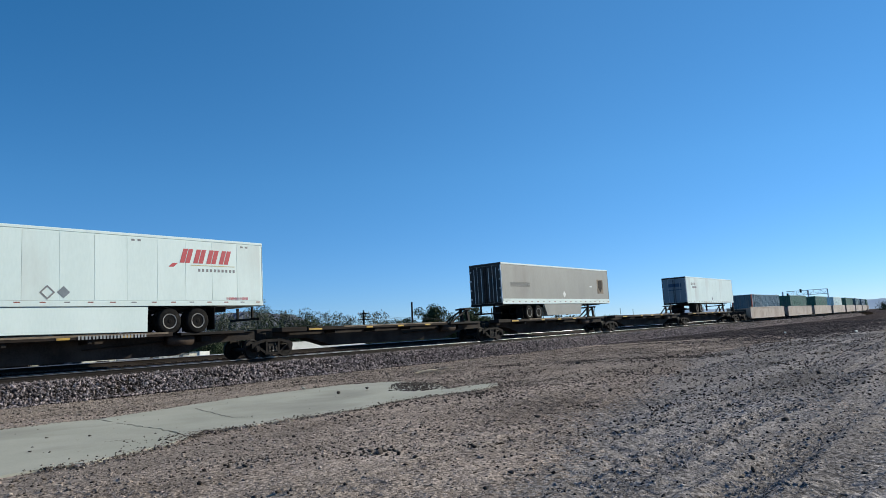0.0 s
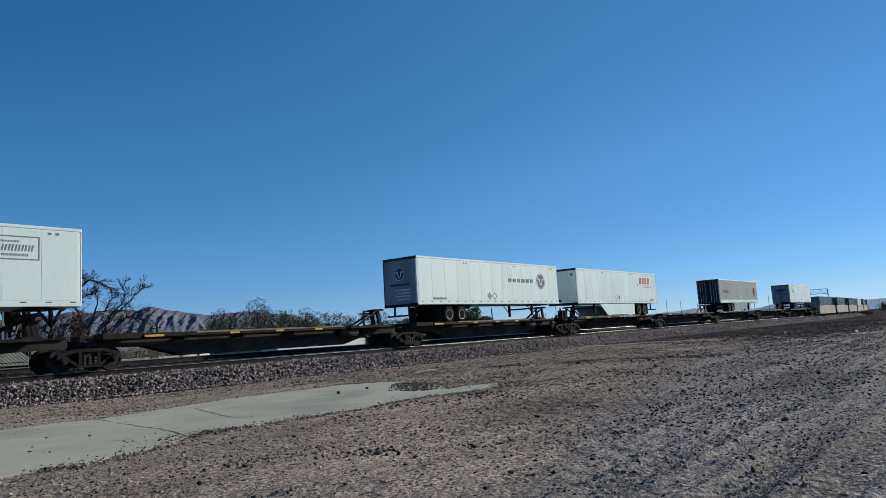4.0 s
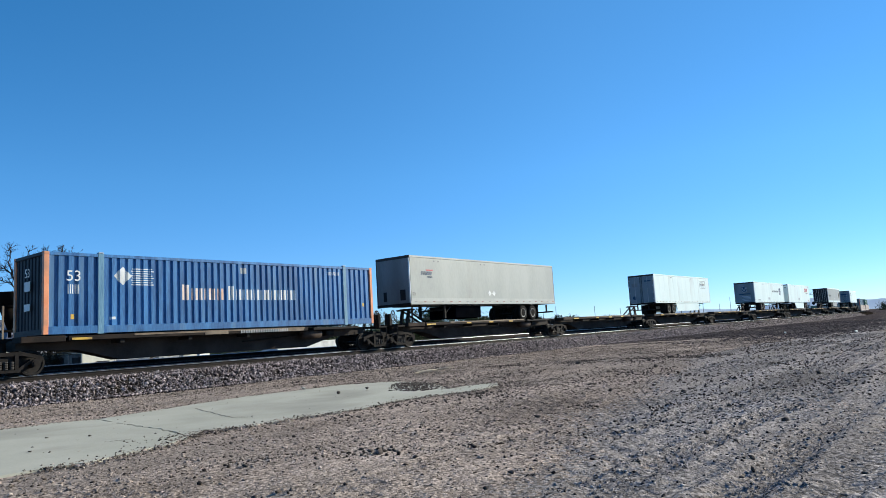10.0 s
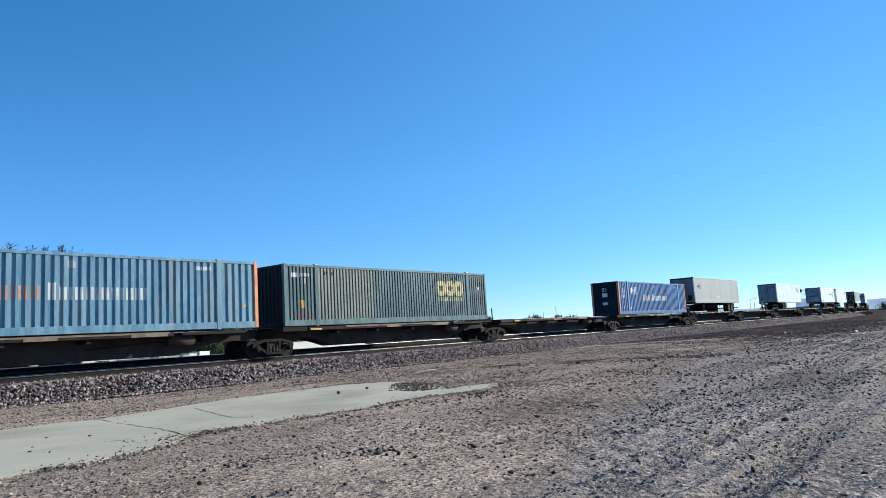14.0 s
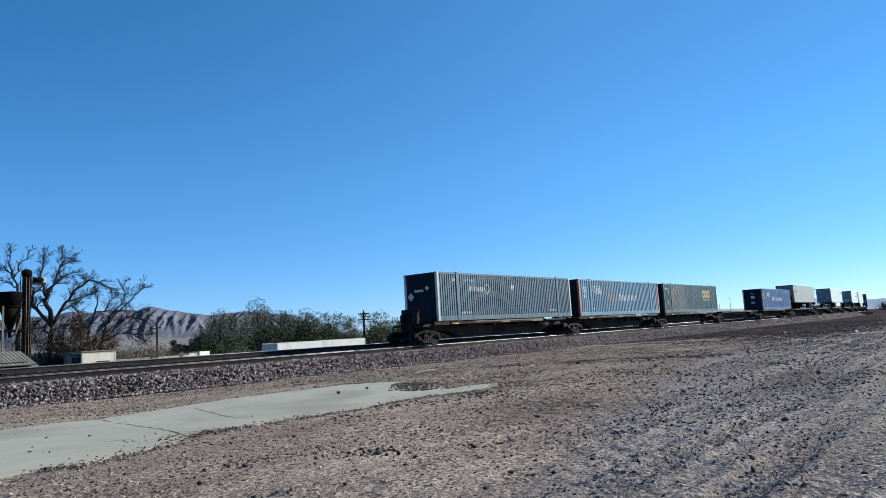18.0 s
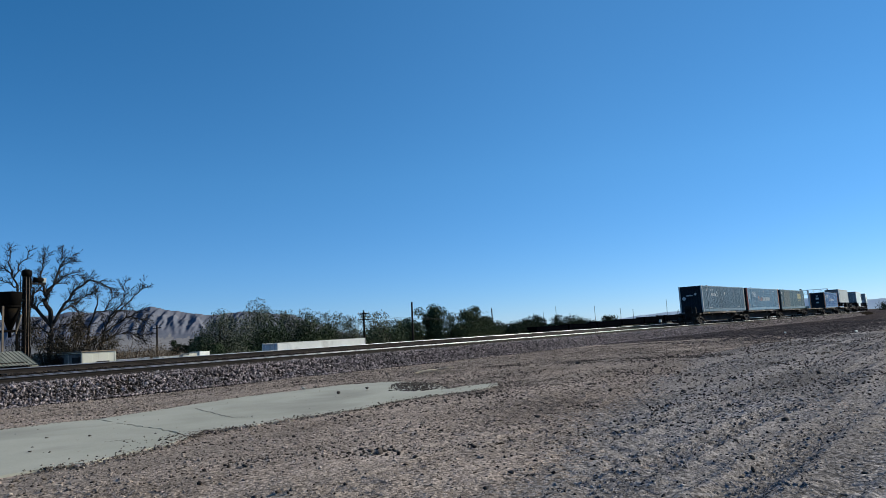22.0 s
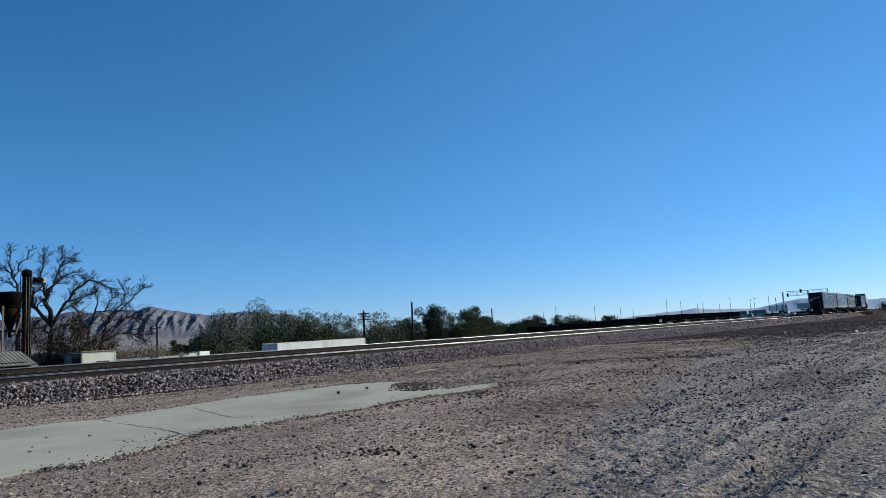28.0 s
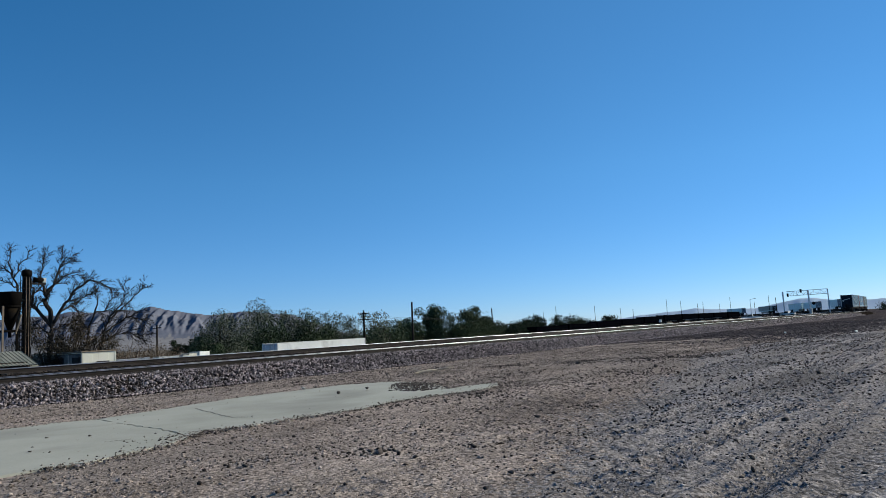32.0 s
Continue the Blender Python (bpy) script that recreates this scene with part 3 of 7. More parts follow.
def wheelset_mesh():
    bm = bmesh.new()
    cyl(bm, (0, -0.95, 0), (0, 0.95, 0), 0.075, n=10)
    for side in (-1, 1):
        prof = [(0.10, 0.72), (0.13, 0.66), (0.34, 0.70), (0.36, 0.68), (0.455, 0.685), (0.455, 0.715), (0.425, 0.73), (0.42, 0.82), (0.355, 0.82), (0.34, 0.79), (0.15, 0.80), (0.12, 0.86)]
        lathe(bm, [(r, side * h) for r, h in prof], 20)
    me = bpy.data.meshes.new("wheelset")
    bmesh.ops.recalc_face_normals(bm, faces=bm.faces)
    bm.to_mesh(me)
    bm.free()
    me.materials.append(wheel_steel)
    return me


WHEELSET = wheelset_mesh()


def bar(bm, a, b, w, y0, y1):
    """A straight bar between two points in x and z, w deep, from y0 to y1."""
    a, b = Vector(a), Vector(b)
    n_ = Vector((-(b - a).y, (b - a).x)).normalized() * w / 2
    prism(bm, [tuple(a - n_), tuple(b - n_), tuple(b + n_), tuple(a + n_)], y0, y1)


def side_frame_mesh():
    """Cast side frame: arched top, sagging lower chord, open windows beside the spring pocket."""
    bm = bmesh.new()
    bar(bm, (-0.50, 0.76), (0.50, 0.76), 0.13, -0.075, 0.075)
    for s in (-1, 1):
        bar(bm, (s * 0.46, 0.77), (s * 1.10, 0.60), 0.12, -0.073, 0.073)
        bar(bm, (s * 0.38, 0.22), (s * 0.80, 0.50), 0.10, -0.071, 0.071)
        bar(bm, (s * 0.33, 0.20), (s * 0.33, 0.74), 0.11, -0.09, 0.09)
        prism(bm, [(s * 0.74, 0.56), (s * 1.13, 0.60), (s * 1.13, 0.46), (s * 1.06, 0.42), (s * 0.74, 0.42)], -0.079, 0.079)
        cyl(bm, (s * 0.89, -0.17, 0.42), (s * 0.89, 0.10, 0.42), 0.13, n=14)
        cyl(bm, (s * 0.89, -0.20, 0.42), (s * 0.89, -0.17, 0.42), 0.08, n=10)
    bar(bm, (-0.44, 0.19), (0.44, 0.19), 0.09, -0.10, 0.10)
    me = bpy.data.meshes.new("side_frame")
    bmesh.ops.recalc_face_normals(bm, faces=bm.faces)
    bm.to_mesh(me)
    bm.free()
    me.materials.append(rust)
    return me


def spring_mesh():
    """A nest of three coil springs between the lower chord and the bolster."""
    bm = bmesh.new()
    for x in (-0.19, 0.0, 0.19):
        for k in range(5):
            lathe(bm, [(0.055, -0.018), (0.085, -0.018), (0.085, 0.018), (0.055, 0.018), (0.055, -0.018)], 10, Matrix.Translation((x, -0.02, 0.27 + k * 0.055)) @ pose(0, 0, 0, 84, 0, 0), caps=False)
    me = bpy.data.meshes.new("spring_nest")
    bmesh.ops.recalc_face_normals(bm, faces=bm.faces)
    bm.to_mesh(me)
    bm.free()
    me.materials.append(spring_steel)
    return me


SPRINGS = spring_mesh()
SIDE_FRAME = side_frame_mesh()


def truck(parent, x, s0):
    """A two-axle truck under a car, x metres ahead of its origin."""
    t = part("truck", B(-0.22, 0.22, -1.0, 1.0, 0.46, 0.70, 0.03), car_black, parent, "rusty cast truck bolster")
    t.location = (x, 0, 0)
    for y in (-1.0, 1.0):
        f = new("side_frame", SIDE_FRAME)
        f.parent, f.location = t, (0, y, 0)
        sp = new("spring_nest", SPRINGS)
        sp.parent, sp.location = t, (0, y, 0)
        if y > 0:
            f.rotation_euler = sp.rotation_euler = (0, 0, math.pi)
    for dx in (-0.89, 0.89):
        w = new("wheelset", WHEELSET)
        w.parent, w.location = t, (dx, 0, 0.42)
        ROLLS.append((w, dx, s0 + x + dx))
    return t


def platform(s0, hitch=1, first=False, last=False, length=17.7):
    """One platform of an articulated spine car, its middle s0 along the line at 8 s."""
    ob = thing("spine_car_platform", "grimy dark brown steel spine car platform of a freight train", "flatcar", "spine car platforms")
    h = length / 2
    out = [(-h + 0.5, 1.18), (h - 0.5, 1.18), (h - 0.5, 0.86), (h - 2.6, 0.80), (h - 4.4, 0.36), (-h + 4.2, 0.36), (-h + 2.6, 0.80), (-h + 0.5, 0.86)]
    part("center_sill", prism(bmesh.new(), out, -0.42, 0.42), sill_black, ob)
    part("sill_flange", B(-h + 0.6, h - 0.6, -0.55, 0.55, 1.185, 1.22, 0.01), car_black, ob)
    for sy in (-1, 1):
        a, b = sorted((sy * 1.30, sy * 1.20))
        part("side_sill", B(-h + 1.9, h - 5.0, a, b, 1.13, 1.30, 0.015), car_brown, ob)
        c, d = sorted((sy * 1.28, sy * 0.60))
        part("wheel_trough", B(-h + 1.9, h - 5.0, c, d, 1.12, 1.16, 0.01), car_black, ob)
        part("deck_edge", B(-4.6, h - 5.2, *sorted((sy * 1.315, sy * 1.30)), 1.235, 1.305), deck_tan, ob, "scuffed tan deck edge")
        part("end_apron", B(h - 4.6, h - 1.6, *sorted((sy * 1.22, sy * 0.56)), 1.14, 1.26, 0.015), car_black, ob)
        part("end_sill", B(-h + 0.35, -h + 1.8, *sorted((sy * 1.32, sy * 0.56)), 1.10, 1.32, 0.02), car_brown, ob)
        bands = ((-h + 1.95, 0.8), (-3.0, 0.45), (-0.6, 0.45), (1.7, 0.45)) if hitch else ((-h + 2.0, 0.7),)
        for x, w_ in () if hitch else ((-1.6, 1.1), (2.1, 1.5)):
            part("ochre_band", B(x, x + w_, *sorted((sy * 1.322, sy * 1.316)), 1.14, 1.29), deck_tan, ob, "scuffed ochre band")
        for x, w_ in bands:
            part("reflector", B(x, x + w_, *sorted((sy * 1.322, sy * 1.316)), 1.15, 1.23), yellow_mark, ob, "yellow reflective plate")
        for x in (-5.0, -2.2, 0.6):
            part("cross_bearer", prism(bmesh.new(), [(x - 0.08, 1.12), (x + 0.08, 1.12), (x + 0.08, 0.98), (x - 0.08, 0.98)], *sorted((sy * 0.44, sy * 1.2))), car_black, ob)
    part("brake_reservoir", C((h - 5.0, -0.82, 0.98), (h - 3.9, -0.82, 0.98), 0.22, n=14), tank_brown, ob, "dusty brown air tank", True)
    part("brake_rod", C((h - 8.2, -0.62, 0.78), (h - 5.0, -0.62, 0.95), 0.03, n=6), car_black, ob)
    part("brake_valve", B(h - 3.5, h - 3.0, -0.9, -0.5, 0.86, 1.12, 0.03), car_black, ob)
    if hitch:
        hx = hitch * (h - 1.65)
        hs = part("hitch_stand", B(hx - 0.35, hx + 0.35, -0.30, 0.30, 1.22, 1.34, 0.02), car_black, ob)
        for y in (-0.22, 0.22):
            part("hitch_leg", C((hx - hitch * 1.7, y, 1.24), (hx - hitch * 0.05, y, 2.0), 0.055, n=8), car_black, hs)
        for y in (-0.24, 0.24):
            part("hitch_post", prism(bmesh.new(), [(hx + hitch * 0.16 - 0.11, 1.32), (hx + hitch * 0.16 + 0.11, 1.32), (hx + 0.09, 2.06), (hx - 0.09, 2.06)], y - 0.06, y + 0.06), car_black, hs)
        part("hitch_head", prism(bmesh.new(), [(hx - 0.40, 2.10), (hx - 0.30, 2.02), (hx + 0.30, 2.04), (hx + 0.38, 2.14), (hx + 0.1, 2.17)], -0.40, 0.40), car_black, hs)
    part("articulation", C((-h, 0, 0.70), (-h, 0, 1.12), 0.36, n=14), car_black, ob)
    truck(ob, -h, s0)
    if first:
        truck(ob, h, s0)
        part("draft_gear", B(h - 0.5, h + 0.5, -0.22, 0.22, 0.66, 0.98, 0.03), car_black, ob)
    for end, on in ((-1, last), (1, first)):
        if on:
            x = end * (h + 0.45)
            part("coupler", B(min(x, x + end * 0.5), max(x, x + end * 0.5), -0.14, 0.14, 0.70, 0.94, 0.04), rust, ob)
            part("end_platform", B(min(x, x - end * 0.6), max(x, x - end * 0.6), -1.25, 1.25, 1.12, 1.2, 0.01), car_black, ob)
            hub = (x - end * 0.2, -0.75, 1.75)
            bw = part("brake_wheel", lathe(bmesh.new(), [(0.27, -0.02), (0.31, -0.02), (0.31, 0.02), (0.27, 0.02), (0.27, -0.02)], 20, Matrix.Translation(hub) @ pose(0, 0, 0, 0, 0, 20), caps=False), car_black, ob)
            for a_ in range(4):
                c_, s_ = 0.28 * math.cos(a_ * math.pi / 4), 0.28 * math.sin(a_ * math.pi / 4)
                part("spoke", C((hub[0] - c_ * 0.94, hub[1] - c_ * 0.34, hub[2] - s_), (hub[0] + c_ * 0.94, hub[1] + c_ * 0.34, hub[2] + s_), 0.014, n=5), car_black, bw)
            part("brake_stand", B(x - 0.30, x - 0.1, -0.95, -0.55, 1.2, 1.85, 0.03), car_black, ob)
            for y in (-1.2, 1.2):
                g = part("grab_rail", C((x, y, 0.45), (x, y, 1.75), 0.018, n=6), car_black, ob)
                part("rung", C((x, y, 0.5), (x - end * 0.45, y, 0.5), 0.018, n=6), car_black, g)
                part("rung", C((x, y, 0.85), (x - end * 0.45, y, 0.85), 0.018, n=6), car_black, g)
                part("post", C((x - end * 0.45, y, 0.45), (x - end * 0.45, y, 1.75), 0.018, n=6), car_black, g)
            part("air_hose", C((x + end * 0.1, -0.35, 0.75), (x + end * 0.35, -0.35, 0.25), 0.03, n=6), rubber, ob)
    if last and not hitch:
        x = -h - 0.55
        es = part("end_stand", B(x - 0.16, x + 0.16, -0.42, 0.30, 0.55, 1.95, 0.04), car_black, ob, "grimy brake stand at the train's tail")
        part("gear_box", B(x - 0.26, x - 0.14, -0.34, 0.22, 1.55, 2.10, 0.05), car_black, es)
        part("marker_box", B(x - 0.40, x - 0.24, -0.12, 0.18, 1.35, 1.80, 0.03), rubber, es)
        part("side_step", B(x - 0.1, x + 0.5, -1.28, -0.42, 1.04, 1.14, 0.01), car_black, es)
        for y0, sw in ((-0.30, 0.24), (-0.12, 0.30), (0.16, 0.20)):
            bm = bmesh.new()
            limb(bm, [Vector((x - 0.2 - sw * math.sin(math.pi * q / 8), y0 - 0.02 * q, 2.0 - 1.75 * q / 8)) for q in range(9)] + [Vector((x + 0.1, y0 - 0.2, 0.22)), Vector((x + 0.25, y0 - 0.2, 0.5))], [0.025] * 11, 6)
            part("air_hose", bm, rubber, es)
    RUNS.append((ob, s0, 0.0))
    return ob


DECK = 1.36          # floor of a container above the rail
LEN, WID, HGT = 16.15, 2.59, 2.90


def rib_columns(x0, x1, pitch):
    """Where the ribs of a sheet bend: (x, how deep from 0 to 1)."""
    n = max(1, int(round((x1 - x0) / pitch)))
    p = (x1 - x0) / n
    cols = []
    for k in range(n):
        for f, d in ((0.0, 0), (0.56, 0), (0.64, 1), (0.92, 1)):
            cols.append((x0 + (k + f) * p, d))
    cols.append((x1, 0))
    return cols


def corrugated(x0, x1, z0, z1, y, side, pitch, depth):
    """A sheet of trapezoid ribs along x; side is the way it faces."""
    bm = bmesh.new()
    cols = [(x, y - side * depth * d) for x, d in rib_columns(x0, x1, pitch)]
    a = [bm.verts.new((x, v, z0)) for x, v in cols]
    b = [bm.verts.new((x, v, z1)) for x, v in cols]
    for k in range(len(cols) - 1):
        bm.faces.new((a[k], a[k + 1], b[k + 1], b[k]))
    return bm


SKIN = {}            # bends of each container's near side, for the paint on it
SY = -WID / 2 + 0.0035


def clip_x(poly, x, sign):
    """The part of a convex outline on one side of an upright line."""
    out = []
    for (x1, z1), (x2, z2) in zip(poly, poly[1:] + poly[:1]):
        i1, i2 = sign * (x1 - x) >= 0, sign * (x2 - x) >= 0
        if i1:
            out.append((x1, z1))
        if i1 != i2:
            f = (x - x1) / (x2 - x1)
            out.append((x, z1 + (z2 - z1) * f))
    return out


def painted(bm, parent, outline, y=SY):
    """One convex patch of paint: thin on a flat side, bent over the ribs of a container."""
    cols = SKIN.get(parent.name)
    if not cols:
        prism(bm, outline, y - 0.0015, y + 0.0015)
        return
    for (xa, ya), (xb, yb) in zip(cols, cols[1:]):
        if xb - xa < 1e-4:
            continue
        piece = clip_x(clip_x(outline, xa, 1), xb, -1)
        if len(piece) < 3 or max(q[0] for q in piece) - min(q[0] for q in piece) < 1e-3:
            continue
        bm.faces.new([bm.verts.new((x, ya + (yb - ya) * (x - xa) / (xb - xa) - 0.003, z)) for x, z in piece])


def glyphs(parent, x0, x1, z0, z1, n, material, label, y=SY, slant=0.0, cap=0.0, strokes=2, weight=0.26):
    """A word that is not spelt out: upright bars in its colour, one or two to a letter."""
    bm = bmesh.new()
    w = (x1 - x0) / n
    for k in range(n):
        top = z1 + (cap if k == 0 else 0)
        sl = slant * (z1 - z0)
        spans = ((0.10, 0.10 + weight), (0.84 - weight, 0.84)) if strokes == 2 else ((0.08, 0.92),)
        for f0, f1 in spans:
            a, b = x0 + w * (k + f0), x0 + w * (k + f1)
            painted(bm, parent, [(a, z0), (b, z0), (b + sl, top), (a + sl, top)], y)
    return part("lettering", bm, material, parent, label)


def block_mark(parent, x0, x1, z0, z1, n, material, label, hole=0.36):
    """Bold rounded blocks with a hole in each, in place of a heavy wordmark."""
    bm = bmesh.new()
    w = (x1 - x0) / n
    zc, hz = (z0 + z1) / 2, (z1 - z0) / 2
    for k in range(n):
        xc, hx = x0 + w * (k + 0.5), w * 0.49
        ring = [(1, 0.55), (0.6, 1), (-0.6, 1), (-1, 0.55), (-1, -0.55), (-0.6, -1), (0.6, -1), (1, -0.55)]
        for (a, b), (c, d) in zip(ring, ring[1:] + ring[:1]):
            painted(bm, parent, [(xc + hx * a, zc + hz * b), (xc + hx * c, zc + hz * d), (xc + hx * c * hole, zc + hz * d * hole), (xc + hx * a * hole, zc + hz * b * hole)])
    return part("lettering", bm, material, parent, label)


def diamond(parent, x, z, r, material, label, y=SY, hollow=False):
    bm = bmesh.new()
    o = [(x - r, z), (x, z + r), (x + r, z), (x, z - r)]
    if hollow:
        i = [(x + (a - x) * 0.72, z + (b - z) * 0.72) for a, b in o]
        for k in range(4):
            painted(bm, parent, [o[k], o[(k + 1) % 4], i[(k + 1) % 4], i[k]], y)
    else:
        painted(bm, parent, o, y)
    return part("placard", bm, material, parent, label)


def plate(parent, x0, x1, z0, z1, material, label, y=SY, name="decal"):
    bm = bmesh.new()
    painted(bm, parent, [(x0, z0), (x1, z0), (x1, z1), (x0, z1)], y)
    return part(name, bm, material, parent, label)


def end_plate(parent, y0, y1, z0, z1, material, label, x=-LEN / 2 - 0.012, name="decal"):
    return part(name, B(x - 0.002, x + 0.002, y0, y1, z0, z1), material, parent, label)


def number(parent, text, size, m, material, label):
    cu = bpy.data.curves.new("stencil", 'FONT')
    cu.body, cu.size, cu.extrude, cu.align_x = text, size, 0.004, 'CENTER'
    ob = new("stencil", cu)
    me = bpy.data.meshes.new_from_object(ob)
    bpy.data.objects.remove(ob)
    me.materials.clear()
    me.materials.append(material)
    ob = new("stencil", me)
    ob.parent, ob.matrix_basis = parent, m
    return tagged(ob, label)


SIDE_TEXT = pose(0, 0, 0, 90, 0, 0)
REAR_TEXT = pose(0, 0, 0, 90, 0, -90)


def container(s0, label, paint, rail_paint, rear_post, front_post, mid_post, pitch=0.38, depth=0.05, z=DECK, length=LEN, height=HGT, group="containers on the train", end_paint=None, bleached=None):
    """A corrugated shipping container, its middle s0 along the line at 8 s."""
    ob = thing("shipping_container", label, "container", group)
    h, w, top = length / 2, WID / 2, z + height
    posts = [-h, -h + 0.16, h - 0.16, h]
    mids = [-6.1, 6.1] if length > 14 else []
    cuts = [-h + 0.16] + [v for m_ in mids for v in (m_ - 0.11, m_ + 0.11)] + [h - 0.16]
    for side in (-1, 1):
        y = side * (w - 0.02)
        cols = []
        for a, b in zip(cuts[::2], cuts[1::2]):
            ribs = max(1, int(round((b - a) / pitch)))
            p = (b - a) / ribs
            step = max(1, round(1.9 / p))
            for q, k in enumerate(range(0, ribs, step)):
                e0, e1 = a + k * p, a + min(ribs, k + step) * p
                worn = bleached and b - a > 4 and q < 2
                part("side_panel", corrugated(e0, e1, z + 0.28, top - 0.12, y, side, p, depth), bleached if worn else paint, ob, "sun-bleached grey replacement panel" if worn else "")
            cols += [(x, y - side * depth * d) for x, d in rib_columns(a, b, p)]
        if side < 0:
            SKIN[ob.name] = cols
        part("bottom_rail", B(-h + 0.1, h - 0.1, *sorted((side * w, side * (w - 0.09))), z, z + 0.28, 0.01), rail_paint, ob)
        part("top_rail", B(-h + 0.1, h - 0.1, *sorted((side * (w - 0.002), side * (w - 0.08))), top - 0.12, top, 0.01), rail_paint, ob)
        for m_ in mids:
            part("mid_post", B(m_ - 0.11, m_ + 0.11, *sorted((side * (w + 0.012), side * (w - 0.08))), z - 0.03, top + 0.02, 0.01), mid_post, ob)
            part("lifting_casting", B(m_ - 0.09, m_ + 0.09, *sorted((side * (w + 0.02), side * (w - 0.16))), top + 0.021, top + 0.06, 0.01), steel_grey, ob)
        for x, pm in ((-h, rear_post), (h, front_post)):
            a, b = sorted((x, x + (0.18 if x < 0 else -0.18)))
            cp = part("corner_post", B(a, b, *sorted((side * (w + 0.006), side * (w - 0.16))), z, top, 0.015), pm, ob)
            part("corner_casting", B(a - 0.004, b + 0.004, *sorted((side * (w + 0.012), side * (w - 0.17))), top - 0.10, top + 0.012, 0.015), pm, cp)
    part("roof", B(-h + 0.1, h - 0.1, -w + 0.06, w - 0.06, top - 0.05, top - 0.01), rail_paint, ob)
    part("floor", B(-h + 0.1, h - 0.1, -w + 0.06, w - 0.06, z + 0.06, z + 0.16), car_black, ob)
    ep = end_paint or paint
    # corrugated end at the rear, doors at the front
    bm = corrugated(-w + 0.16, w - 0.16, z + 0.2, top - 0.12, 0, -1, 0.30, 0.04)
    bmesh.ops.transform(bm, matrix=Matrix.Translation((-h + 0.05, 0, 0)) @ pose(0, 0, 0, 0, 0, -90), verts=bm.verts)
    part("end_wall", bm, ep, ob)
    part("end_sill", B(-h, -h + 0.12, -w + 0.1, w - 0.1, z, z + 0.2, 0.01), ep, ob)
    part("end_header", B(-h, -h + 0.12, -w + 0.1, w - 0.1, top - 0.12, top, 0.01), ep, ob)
    for sy in (-1, 1):
        d = part("door", B(h - 0.10, h - 0.04, *sorted((sy * 0.01, sy * (w - 0.14))), z + 0.12, top - 0.1, 0.01), ep, ob)
        part("lock_rod", C((h - 0.01, sy * 0.4, z + 0.15), (h - 0.01, sy * 0.4, top - 0.12), 0.022, n=6), steel_grey, d)
    RUNS.append((ob, s0, 0.0))
    return ob


def trailer_wheel(parent, x, y, z):
    s = -1 if y < 0 else 1
    t = part("tyre", lathe(bmesh.new(), [(0.29, -0.10), (0.46, -0.13), (0.50, -0.09), (0.50, 0.09), (0.46, 0.13), (0.29, 0.10)], 24), rubber, parent, "", True)
    t.location = (x, y, z)
    r = part("rim", lathe(bmesh.new(), [(0.30, s * 0.08), (0.30, s * 0.125), (0.262, s * 0.12), (0.25, s * 0.03), (0.235, s * 0.0)], 24, caps=False), rim_ring, t, "worn grey wheel rim")
    part("wheel_disc", lathe(bmesh.new(), [(0.25, s * 0.015), (0.14, s * 0.03), (0.12, s * 0.09), (0.05, s * 0.12)], 20), rubber, r, "dark dished wheel disc")
    return t


